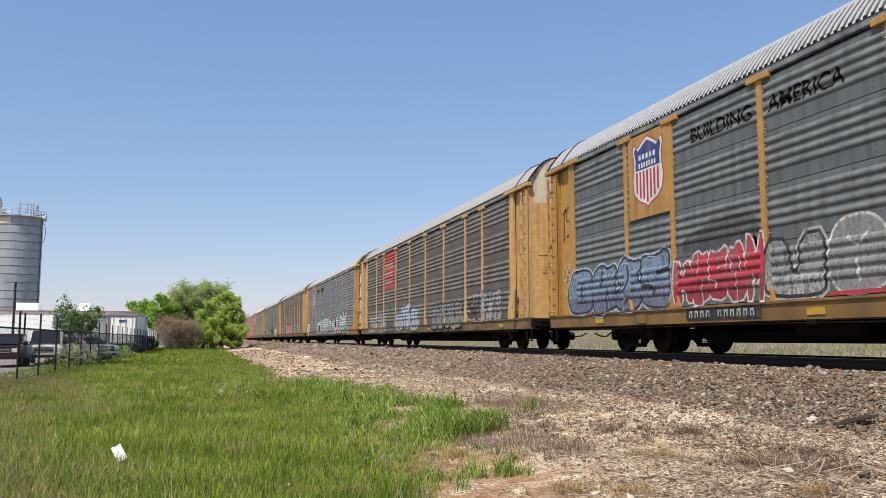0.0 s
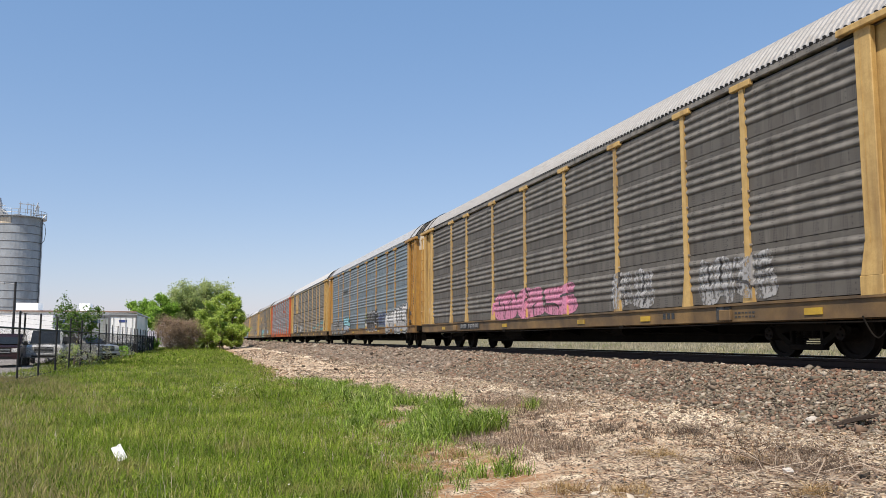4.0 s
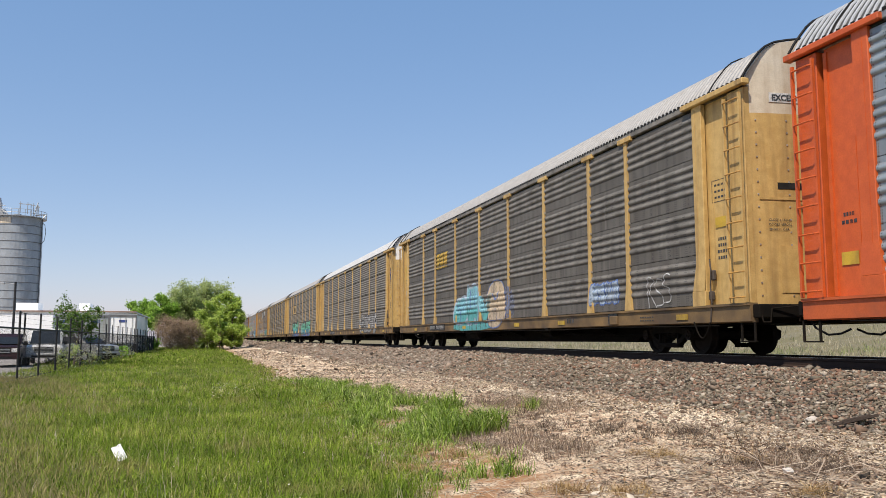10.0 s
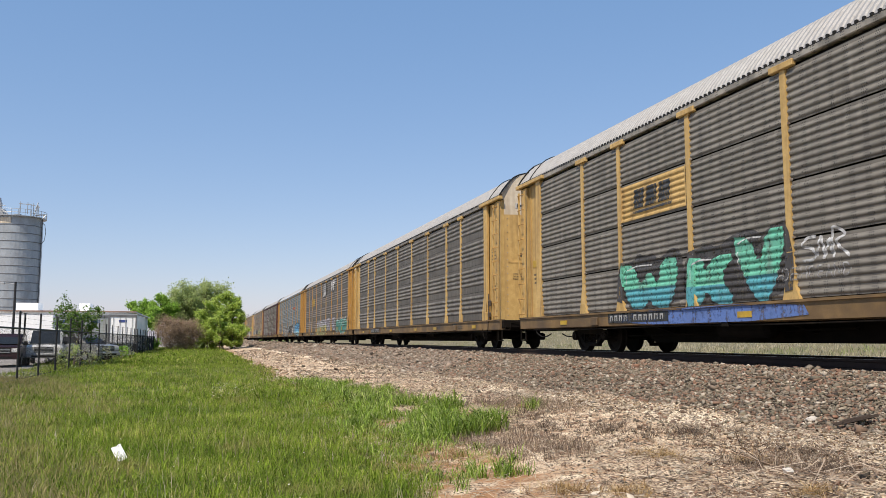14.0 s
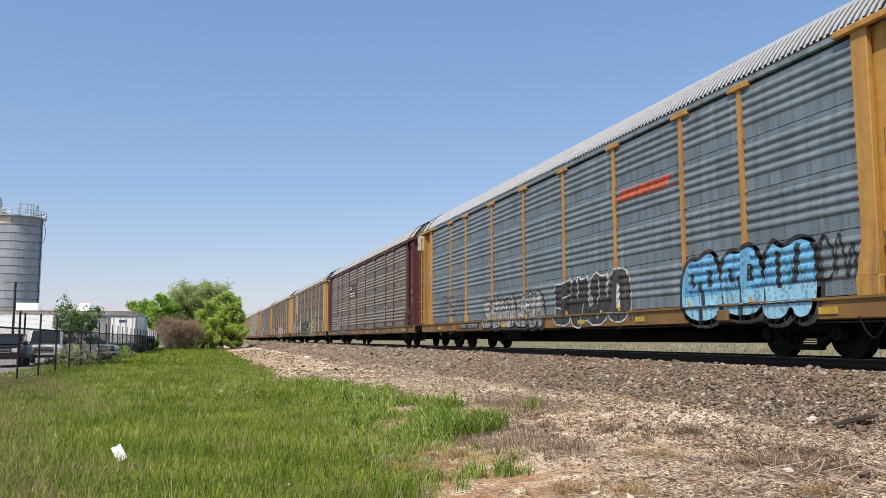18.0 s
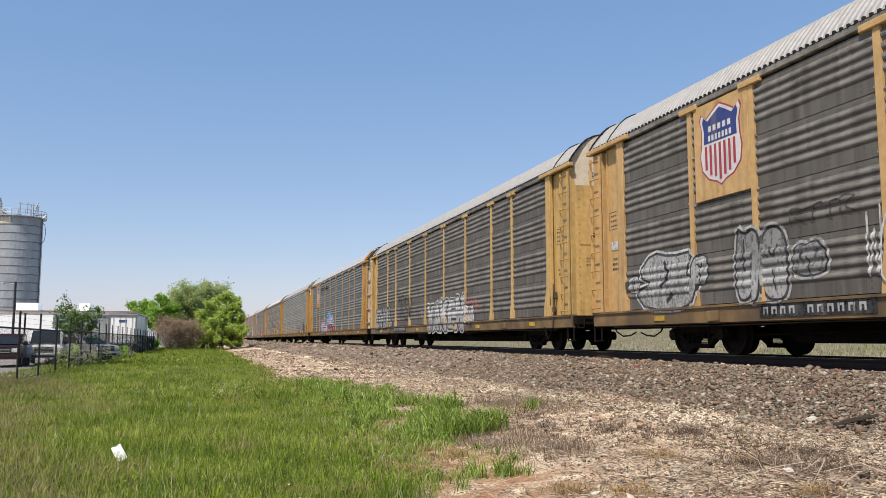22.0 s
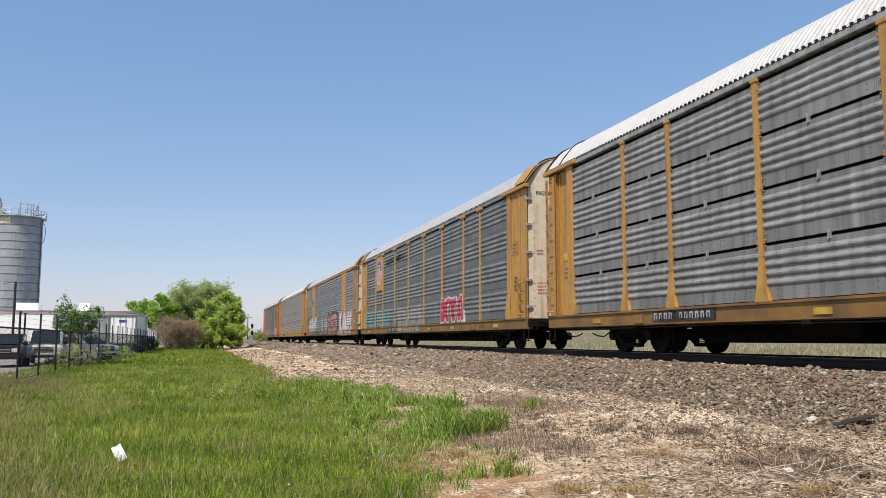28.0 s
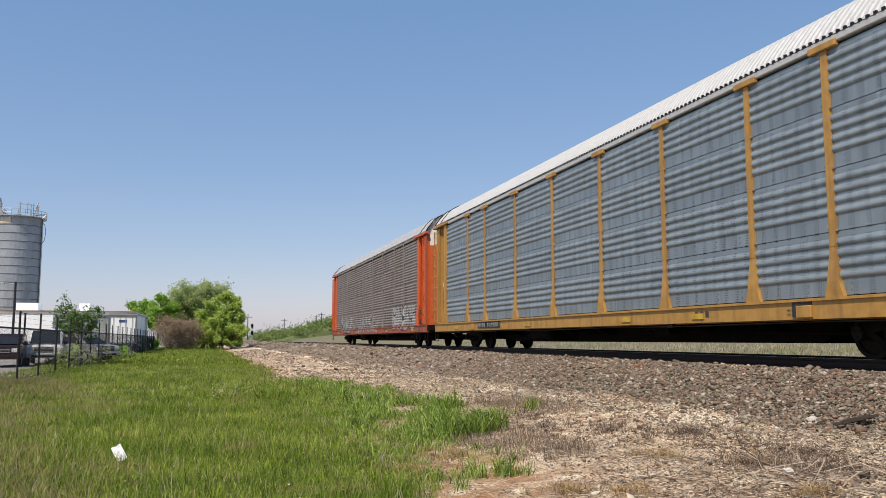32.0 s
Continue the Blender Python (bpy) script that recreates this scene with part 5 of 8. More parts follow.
def warehouse():
    b = new("warehouse")
    b.location = (-18.0, 95, 0)
    tagged(b, "long low white warehouse with a brown fascia and grey dock doors", "building")
    part("wall", Shape().box(-22, 10.6, 0, 24, 0, 4.3), "white_wall", b)
    part("roof", Shape().box(-22.3, 10.9, -0.4, 24.3, 4.3, 4.42), "white_wall", b, "flat pale roof")
    part("fascia", Shape().box(-22.35, 10.95, -0.46, -0.40, 4.33, 4.47), "roof_tan", b, "brown fascia board")
    for x in (-17, -11.5):
        d = part("dock_door", Shape().box(x, x + 2.6, -0.06, -0.003, 0.9, 3.7), "door_grey", b, "grey sectional dock door")
        part("door_frame", Shape().box(x - .12, x, -0.1, 0, 0.9, 3.85).box(x + 2.6, x + 2.72, -0.1, 0, 0.9, 3.85).box(x - .12, x + 2.72, -0.1, 0, 3.7, 3.85), "white_wall", d)
    for x, w in ((-2.15, 2.25), (4.3, 1.2)):
        u = part("roof_unit", Shape().box(x, x + w, 6, 9, 4.42, 5.5, 0.05), "white_wall", b, "white rooftop air unit")
    return b


warehouse()


def box_trailer(x, y, length, rz, wall, label, doors=True):
    """A parked freight trailer: box with corner rails, roof lip, rear doors with lock rods, under-ride bar, legs and wheels."""
    t = new("box_trailer")
    t.location, t.rotation_euler = (x, y, 0), (0, 0, rz)
    tagged(t, label, "trailer", group="parked trailers")
    part("box", Shape().box(-1.25, 1.25, 0, length, 1.15, 3.78, 0.02), wall, t)
    part("roof_rail", Shape().box(-1.28, 1.28, -0.03, length + 0.03, 3.78, 3.86), "galv", t)
    part("bottom_rail", Shape().box(-1.28, 1.28, -0.03, length + 0.03, 1.05, 1.15), "galv", t)
    if doors:
        f = part("door_frame", Shape().box(-1.27, -1.13, -0.06, 0, 1.15, 3.78).box(1.13, 1.27, -0.06, 0, 1.15, 3.78).box(-1.13, 1.13, -0.06, 0, 3.58, 3.78), "silo_seam", t, "dark rear door frame")
        for sx in (-0.85, -0.25, 0.25, 0.85):
            part("lock_rod", Shape().tube((sx, -0.07, 1.2), (sx, -0.07, 3.55), 0.025, 6), "galv", f)
        part("marking", Shape().box(-0.35, 0.35, -0.02, -0.01, 3.05, 3.3), "spray_navy_sign", t, "small blue bar on the door")
    for y1 in (1.6, 2.9):
        for sx in (-0.98, 0.98):
            part("wheel", cached(("trailer_wheel",), lambda: Shape().tube((-.15, 0, 0), (.15, 0, 0), 0.5, 18)), "black", t, "black tyre", (sx, y1, 0.5))
    part("landing_leg", Shape().box(-0.9, -0.78, length - 2.6, length - 2.45, 0, 1.1).box(0.78, 0.9, length - 2.6, length - 2.45, 0, 1.1), "galv", t)
    return t


M["spray_navy_sign"] = mat("blue sign paint", (0.05, 0.08, 0.25), None, 0.5, scale=3, bump=0.02)
# grey-green wall colour stands in for trailer sides in shade
M["trailer_grey"] = mat("grey-green shaded trailer wall", (0.30, 0.33, 0.32), (0.24, 0.27, 0.26), 0.5, scale=0.8, dirt=(0.2, 0.18, 0.15), dirt_amount=0.3, streak=2, bump=0.05)
M["silo_seam"] = mat("grimy steel seam", (0.16, 0.163, 0.168), (0.11, 0.11, 0.112), 0.7, 0.2, scale=2, bump=0.03)
box_trailer(-7.45, 84.0, 8.5, -0.02, "white_wall", "white freight trailer with dark-framed rear doors backed to the yard")
box_trailer(-10.1, 86.0, 8.5, 0.0, "trailer_grey", "freight trailer in a grey-green shade tone parked behind the fence")
box_trailer(-12.9, 86.0, 8.5, 0.0, "trailer_grey", "freight trailer in a grey-green shade tone parked behind the fence")
box_trailer(-17.2, 84.6, 8.0, 0.0, "white_wall", "white freight trailer parked side by side with others", False)
box_trailer(-14.9, 84.6, 8.0, 0.0, "white_wall", "white freight trailer parked side by side with others", False)

M["silo"] = mat("galvanised silo sheet", (0.36, 0.385, 0.40), (0.29, 0.312, 0.328), 0.5, 0.3, scale=0.5, fine=6, dirt=(0.22, 0.21, 0.2), dirt_amount=0.4, streak=1.0, bump=0.03)


def silo():
    s = new("grain_silo")
    s.location = (-30.9, 152, 0)
    tagged(s, "tall grey corrugated steel silo with a railed top", "silo")
    r, h = 3.85, 21.9
    prof = [(r, 0)]
    z = 0.0
    while z < h - 0.4:
        prof += [(r, z + 1.2), (r + 0.04, z + 1.22), (r + 0.04, z + 1.34), (r, z + 1.36)]
        z += 1.36
    part("barrel", Shape().lathe(prof, 40).mesh("barrel"), "silo", s, "ringed steel barrel")
    for i in range(1, 16):
        part("seam_ring", cached(("seam_ring",), lambda: Shape().lathe([(r + 0.03, 0), (r + 0.075, 0.02), (r + 0.075, 0.09), (r + 0.03, 0.11)], 40)), "silo_seam", s, "dark ring seam", (0, 0, i * 1.36 - 0.14))
    part("cone_roof", Shape().lathe([(r + 0.1, prof[-1][1]), (r * 0.6, h + 0.15), (0.6, h + 0.4), (0.6, h + 0.6), (0, h + 0.6)], 32), "silo", s, "shallow cone roof")
    top = prof[-1][1]
    deck = part("walkway", Shape().lathe([(r, top - .05), (r + 0.7, top - .05), (r + 0.7, top + .05), (r, top + .05)], 32), "galv", s, "ring walkway")
    for i in range(28):
        a = 6.283 * i / 28
        c, n_ = math.cos(a) * (r + .65), math.sin(a) * (r + .65)
        part("baluster", cached(("baluster",), lambda: Shape().tube((0, 0, 0), (0, 0, 1.15), 0.04, 5)), "galv", deck, at=(c, n_, top))
    for z in (0.55, 1.1):
        part("handrail", Shape().pipe([(math.cos(6.283 * i / 28) * (r + .65), math.sin(6.283 * i / 28) * (r + .65), top + z) for i in range(29)], 0.035, 5), "galv", deck)
    part("silo_ladder", Shape().box(r + .1, r + .16, -0.3, -0.25, 2, top).box(r + .1, r + .16, 0.25, 0.3, 2, top), "galv", s, "ladder up the side")
    part("head_house", Shape().box(-3.6, -1.9, -1, 1, h + .3, h + 1.3, 0.05).box(-3.3, -2.5, -.6, .6, h + 1.3, h + 2.5, 0.05).tube((-2.9, 0, h + 2.5), (-2.9, 0, h + 3.3), 0.4, 10, 0.25).tube((-2.3, -1, h + 1.2), (-1.2, -1.5, h + .4), 0.12, 6).tube((-3.6, -1, h + 1.9), (-1.7, -1, h + 1.9), 0.05, 5), "galv", s, "small machine house")
    leg = part("conveyor_frame", Shape().box(-4.4, -4.2, -1, 1, 0, h + 4).box(-6.2, -6.0, -1, 1, 0, h + 4), "galv", s, "open steel frame of the grain leg")
    for i in range(14):
        part("brace", cached(("leg_brace",), lambda: Shape().tube((-6.1, -1, 0), (-4.3, -1, 1.9), 0.06, 5).tube((-6.1, -1, 1.9), (-4.3, -1, 1.9), 0.05, 5)), "galv", leg, at=(0, 0, i * 2.0))
    part("downpipe", Shape().tube((r + .12, -0.5, 0), (r + .12, -0.5, top), 0.09, 8).pipe([(r + .1, -0.6, top - 0.6), (r + .55, -0.6, top - 1.0), (r + .75, -0.6, top - 2.2), (r + .6, -0.6, top - 3.6), (r + .1, -0.6, top - 4.4)], 0.05, 6), "silo_seam", s, "dark pipe down the side")
    part("painted_patch", Shape().sheet([[(math.cos(a) * (r + .06), math.sin(a) * (r + .06), z) for a in np.linspace(-2.3, -1.6, 9)] for z in (top - 1.25, top - 0.35)]), "cream", s, "peeling pale patch")
    cage = part("work_cage", Shape().box(0.9, 1.0, -3.2, -3.1, h, h + 2.0).box(2.5, 2.6, -2.9, -2.8, h, h + 2.0).box(0.9, 2.6, -3.1, -3.0, h + 1.9, h + 2.0), "galv", s, "open steel frame on the roof")
    part("strut", Shape().tube((2.9, -2.6, h - 0.2), (3.5, -2.2, h + 2.4), 0.09, 6).tube((3.2, -2.4, h + 0.2), (4.6, -1.8, h + 0.5), 0.08, 6).tube((3.3, -2.4, h - 1.6), (4.7, -1.8, h + 0.4), 0.06, 6), "galv", cage)
    for i in range(6):
        a = -1.2 + i * 0.35
        part("vent_post", cached(("vent_post",), lambda: Shape().tube((0, 0, 0), (0, 0, 1.9), 0.06, 5).box(-.25, .25, -.05, .05, 1.5, 1.6)), "galv", s, at=(math.cos(a) * 3.3, math.sin(a) * 3.3 - 1, h + .3))


silo()


def street_pole(x, y, h, arm=True, label="tall dark lamp pole beside the yard"):
    p = new("lamp_pole")
    p.location = (x, y, 0)
    tagged(p, label, "lamp pole")
    part("shaft", Shape().tube((0, 0, 0), (0, 0, h), 0.11, 8, 0.09), "fence", p)
    if arm:
        a = part("arm", Shape().tube((0, 0, h - .2), (-0.9, 0, h - .1), 0.04, 6), "galv", p)
        part("lamp_head", Shape().box(-1.3, -0.8, -0.15, 0.15, h - .22, h - .05, 0.03), "galv", a, "grey lamp head")


street_pole(-15.3, 76, 6.25)


def softened(shape, name, c):
    """The same solid with its edges rounded."""
    me = shape.mesh(name)
    bm = bmesh.new()
    bm.from_mesh(me)
    bmesh.ops.bevel(bm, geom=bm.edges[:], offset=c, segments=2, affect="EDGES", clamp_overlap=True)
    bm.to_mesh(me)
    bm.free()
    me.shade_smooth()
    me.set_sharp_from_angle(angle=radians(50))
    return me


def vehicle(name, at, rz, paint, kind, label):
    """A parked road vehicle: body with wheel arches, glasshouse, lamps, grille, four wheels."""
    v = new(name)
    v.location, v.rotation_euler = at, (0, 0, rz)
    tagged(v, label, kind)
    van = kind == "van"
    L, H = (5.4, 2.05) if van else (4.7, 1.75)
    hood = 1.0
    side = [(-L / 2, 0.45), (-L / 2, 1.0), (-L / 2 + 0.1, 1.08), (-L / 2 + hood, 1.15), (L / 2 - 0.1, 1.12), (L / 2, 0.95), (L / 2, 0.42)]
    part("body", softened(Shape().prism(side, 0, -0.95, 0.95), "body", 0.07), paint, v)
    cab = [(-L / 2 + hood, 1.15), (-L / 2 + hood + 0.75, H), (L / 2 - 0.35, H), (L / 2 - 0.08, 1.14)]
    roof = Shape().prism(cab, 0, -0.86, 0.86)
    part("cabin", softened(roof, "cabin", 0.06), paint, v)
    wind = Shape().add([(-0.78, -L / 2 + hood + 0.06, 1.20), (0.78, -L / 2 + hood + 0.06, 1.20), (0.72, -L / 2 + hood + 0.68, H - .1), (-0.72, -L / 2 + hood + 0.68, H - .1)], [(0, 1, 2, 3)])
    for q in range(len(wind.v)):
        a = wind.v[q]
        wind.v[q] = (a[0], a[1] - 0.03, a[2] + 0.01)
    part("windscreen", wind, "glass", v)
    for sx in (-1, 1):
        part("side_window", Shape().prism([(-L / 2 + hood + .5, 1.2), (-L / 2 + hood + .9, H - .14), (L / 2 - .5, H - .14), (L / 2 - .3, 1.2)], 0, *sorted((sx * 0.862, sx * 0.868))), "glass", v)
        part("headlight", Shape().box(*sorted((sx * 0.55, sx * 0.9)), -L / 2 - .02, -L / 2 + .1, 0.78, 0.98, 0.02), "white", v, "clear headlight")
        part("mirror", Shape().box(*sorted((sx * 0.95, sx * 1.13)), -L / 2 + hood + .45, -L / 2 + hood + .6, 1.15, 1.35, 0.02), "black", v)
        for y in (-L / 2 + .95, L / 2 - .95):
            w = part("wheel", cached(("tyre",), lambda: Shape().tube((-.11, 0, 0), (.11, 0, 0), 0.36, 20)), "black", v, "black tyre", (sx * 0.86, y, 0.36))
            part("rim", cached(("rim",), lambda: Shape().tube((-.115, 0, 0), (.115, 0, 0), 0.2, 12)), "galv", w)
    g = part("grille", Shape().box(-0.5, 0.5, -L / 2 - .015, -L / 2 + .05, 0.72, 1.0, 0.01), "black", v, "dark grille")
    for z in (0.76, 0.84, 0.92):
        part("grille_bar", Shape().box(-0.5, 0.5, -L / 2 - .035, -L / 2 - .01, z, z + 0.03), "galv", g, "chrome bar")
    part("lower_air_intake", Shape().box(-0.6, 0.6, -L / 2 - .105, -L / 2 - .09, 0.46, 0.56), "black", v)
    part("bumper", Shape().box(-0.95, 0.95, -L / 2 - .1, -L / 2 + .1, 0.42, 0.66, 0.04), "galv" if van else paint, v)
    return v


M["car_white"] = mat("white car paint", (0.78, 0.77, 0.74), (0.70, 0.69, 0.66), 0.3, bump=0.0)
M["car_grey"] = mat("grey car paint", (0.36, 0.37, 0.37), (0.3, 0.31, 0.31), 0.3, 0.3, bump=0.0)
M["car_red"] = mat("dark red car paint", (0.04, 0.012, 0.012), (0.03, 0.01, 0.01), 0.3, 0.2, bump=0.0)
vehicle("parked_van", (-8.85, 53.3, 0), 0.10, "car_white", "van", "pale beige van parked behind the fence")
vehicle("parked_car", (-7.6, 57.5, 0), 0.9, "car_grey", "car", "silver-grey wagon parked behind the fence")
vehicle("parked_car", (-10.3, 49.5, 0), 0.1, "car_red", "car", "dark red car parked behind the fence")


# ---- trees ----
def tree(name, at, height, spread, leaf, label, sd, leaves=6000, size=0.16, trunk_h=0.25, limbs=9, upright=0.6, material="bark", category="tree", fill=1.0, stems=1, aspect=0.45):
    """Trunk, two orders of limbs, and leaves scattered along the outer twigs in uneven clumps."""
    r2 = random.Random(sd)
    t = new(name)
    t.location = at
    tagged(t, label, category)
    wood = Shape()
    tips = []
    for _ in range(stems):
        base = Vector((r2.uniform(-.3, .3) * (stems > 1), r2.uniform(-.3, .3) * (stems > 1), 0))
        top = base + Vector((r2.uniform(-.1, .1) * height, r2.uniform(-.1, .1) * height, height * 0.78))
        fork = base.lerp(top, trunk_h)
        r0 = height * 0.02 / stems ** 0.5
        wood.tube(base, fork, r0, 8, r0 * 0.8)
        wood.tube(fork, top, r0 * 0.8, 7, r0 * 0.2)
        for i in range(limbs):
            u = trunk_h + (1 - trunk_h) * (i + r2.random()) / limbs
            p = base.lerp(top, u)
            a = i * 2.4 + r2.uniform(-.5, .5)
            reach = spread * (1.05 - 0.55 * abs(u - 0.5)) * r2.uniform(0.6, 1.1)
            q = p + Vector((math.cos(a) * reach, math.sin(a) * reach, reach * upright * r2.uniform(0.4, 1.3)))
            m_ = p.lerp(q, 0.5) + Vector((0, 0, reach * 0.08))
            wood.tube(p, m_, r0 * 0.4, 6, r0 * 0.28)
            wood.tube(m_, q, r0 * 0.28, 5, r0 * 0.08)
            for j in range(5):
                b = m_.lerp(q, r2.random()) if j else q
                e = b + Vector((r2.gauss(0, .3), r2.gauss(0, .3), r2.gauss(.15, .25))) * reach * 0.75
                wood.tube(b, e, r0 * 0.1, 4, r0 * 0.04)
                tips.append((b, e, reach * 0.26))
        tips.append((fork.lerp(top, 0.8), top + Vector((0, 0, height * 0.1)), spread * 0.22))
    part("trunk", wood, material, t)
    if leaves:
        rr = np.random.default_rng(sd)
        tb, te, tr = np.array([b[:] for b, e, r in tips]), np.array([e[:] for b, e, r in tips]), np.array([r for b, e, r in tips])
        wgt = tr ** 2 * rr.uniform(0.3, 1.7, len(tr))
        k = rr.choice(len(tips), leaves, p=wgt / wgt.sum())
        c = tb[k] + (te[k] - tb[k]) * rr.uniform(0, 1.1, leaves)[:, None] + rr.normal(0, 1, (leaves, 3)) * tr[k][:, None] * 0.62 * fill
        face = rr.normal(size=(leaves, 3)) * 0.75 + np.array([-0.35, -0.45, 0.8])  # blades turn to the light
        u = np.cross(face, rr.normal(size=(leaves, 3)))
        u /= np.linalg.norm(u, axis=1)[:, None]
        w = np.cross(face, u)
        w /= np.linalg.norm(w, axis=1)[:, None]
        s = size * rr.lognormal(0, 0.3, leaves)[:, None]
        v = np.stack([c - u * s, c + w * s * aspect, c + u * s, c - w * s * aspect], 1).reshape(-1, 3)
        f = np.arange(leaves * 4).reshape(-1, 4)
        part("crown", raw_mesh("crown", v, f), leaf, t, "")
    return t


M["bark"] = mat("tree bark", (0.13, 0.10, 0.075), (0.2, 0.16, 0.12), 0.95, scale=4, bump=0.5)
M["bare"] = mat("olive-brown bare twigs", (0.30, 0.215, 0.135), (0.23, 0.16, 0.10), 0.95, scale=4, bump=0.2)
M["leaf_mid"] = islands("green leaves", [(0.18, 0.34, 0.04), (0.32, 0.52, 0.08), (0.44, 0.64, 0.12), (0.11, 0.21, 0.028)], 0.5, 2.0, translucent=0.4, grain=0.2)
M["leaf_pale"] = islands("pale spring leaves", [(0.42, 0.50, 0.18), (0.52, 0.60, 0.26), (0.34, 0.42, 0.14), (0.58, 0.64, 0.32)], 0.5, 2.0, translucent=0.5, grain=0.2)
M["leaf_lime"] = islands("fresh lime leaves", [(0.34, 0.48, 0.07), (0.58, 0.70, 0.15), (0.22, 0.33, 0.045), (0.68, 0.78, 0.25)], 0.5, 2.0, translucent=0.45, grain=0.2)
M["leaf_hill"] = islands("scrub leaves", [(0.15, 0.23, 0.06), (0.24, 0.34, 0.10), (0.27, 0.29, 0.11), (0.18, 0.27, 0.07)], 0.6, 0.5, translucent=0.3, grain=0.2)
M["leaf_dark"] = islands("dark hedge leaves", [(0.08, 0.16, 0.03), (0.13, 0.23, 0.045), (0.18, 0.28, 0.06)], 0.5, 2.0, translucent=0.3)
M["weed_head"] = islands("whitish weed heads", [(0.30, 0.38, 0.12), (0.62, 0.62, 0.48), (0.22, 0.30, 0.08), (0.74, 0.73, 0.62)], 0.7, 3.0, translucent=0.3)
M["field"] = islands("field straw", [(0.50, 0.44, 0.31), (0.44, 0.40, 0.27), (0.60, 0.53, 0.39), (0.52, 0.46, 0.33)], 0.8, 3.0, translucent=0.3, grain=0.25, patch=((0.22, 0.27, 0.09), 0.35, 0.55))
x, y = np.concatenate([rg.uniform(14.8, 30, 60000), rg.uniform(30, 60, 20000)]), rg.uniform(-5, 110, 80000)
blades("field_grass", x, y, rg.uniform(0.10, 0.38, 80000), rg.uniform(0.02, 0.05, 80000), rg.uniform(0.2, 0.9, 80000), "field", ground_z, 26, "tall dry field grass behind the railway")

tree("tree", (-6.3, 124, 0), 9.0, 2.2, "leaf_mid", "rounded mid-green tree with open gaps behind the verge", 21, 15000, 0.14, trunk_h=0.4, limbs=13, upright=0.5, fill=0.8)
tree("tree", (-8.1, 124.5, 0), 7.5, 2.1, "leaf_mid", "small mid-green tree behind the verge", 22, 10000, 0.14, trunk_h=0.45, limbs=11, upright=0.4, fill=0.8)
tree("tree", (-2.4, 128, 0), 9.2, 2.6, "leaf_pale", "wispy pale green tree with thin upright limbs", 3, 22000, 0.125, upright=1.2, limbs=12, stems=2)
tree("tree", (0.3, 130, 0), 9.8, 2.5, "leaf_pale", "wispy pale green tree with thin upright limbs", 4, 22000, 0.125, upright=1.2, limbs=12, stems=2)
tree("tree", (2.6, 122, 0), 9.2, 2.3, "leaf_lime", "dense lime-green young tree leafy to the ground", 5, 18000, 0.125, trunk_h=0.06, limbs=13, fill=0.85)
tree("tree", (3.8, 119, 0), 8.7, 1.6, "leaf_lime", "dense lime-green young tree leafy to the ground", 6, 13000, 0.125, trunk_h=0.06, limbs=13, fill=0.85)
tree("tree", (1.6, 118, 0), 6.6, 2.2, "leaf_lime", "dense lime-green young tree leafy to the ground", 7, 17000, 0.125, trunk_h=0.05, limbs=13, fill=0.85)
for q, (bx, by, bh) in enumerate(((3.7, 115, 3.8), (2.1, 114, 4.4), (0.5, 115.5, 4.4), (-0.8, 116.5, 3.6), (4.2, 117, 2.6))):
    tree("bush", (bx, by, 0), bh, 1.45, "leaf_lime", "low green bush filling the foot of the trackside trees", 80 + q, 6500, 0.115, trunk_h=0.0, limbs=12, category="bush", upright=0.9, fill=0.8)
tree("bush", (-6.2, 110, 0), 1.3, 0.9, "leaf_mid", "small green bush at the end of the fence", 90, 1500, 0.09, trunk_h=0.0, category="bush")
tree("bare_shrub", (-4.0, 112, 0), 4.5, 1.7, "bare", "brown leafless thicket of thin stems", 9, 15000, 0.24, aspect=0.03, trunk_h=0.0, limbs=26, upright=0.5, material="bare", category="bush", stems=5)
tree("bare_shrub", (-2.2, 113, 0), 4.0, 1.7, "bare", "brown leafless thicket of thin stems", 10, 15000, 0.24, aspect=0.03, trunk_h=0.0, limbs=26, upright=0.5, material="bare", category="bush", stems=5)
tree("small_tree", (-6.7, 48.5, 0), 3.05, 1.3, "leaf_dark", "thin young tree in leaf beside the fence", 11, 2400, 0.075, trunk_h=0.45, upright=0.9, limbs=15, fill=0.75)
tree("bush", (-5.4, 62, 0), 1.0, 0.5, "leaf_mid", "weedy bush growing against the fence", 12, 500, 0.07, trunk_h=0.02, category="bush")
for i in range(12):
    tree("weed", (-5.55 + 0.25 * math.sin(i * 2.1), 42 + i * 2.6, 0), 0.75 + 0.25 * math.sin(i * 1.7), 0.32, "weed_head", "tall weed with whitish heads at the fence foot", 60 + i, 130, 0.035, trunk_h=0.02, limbs=7, upright=1.4, category="weed")
tree("bush", (-6.3, 43, 0), 1.1, 0.6, "leaf_pale", "weedy bush growing against the fence", 13, 500, 0.06, trunk_h=0.02, category="bush")


# ---- far distance ----
def hill_z(x, y):
    return 7.0 * np.exp(-((x - 57) / 23) ** 2) + 1.0 + 0.8 * np.sin(x * 0.21) * np.sin(y * 0.17)


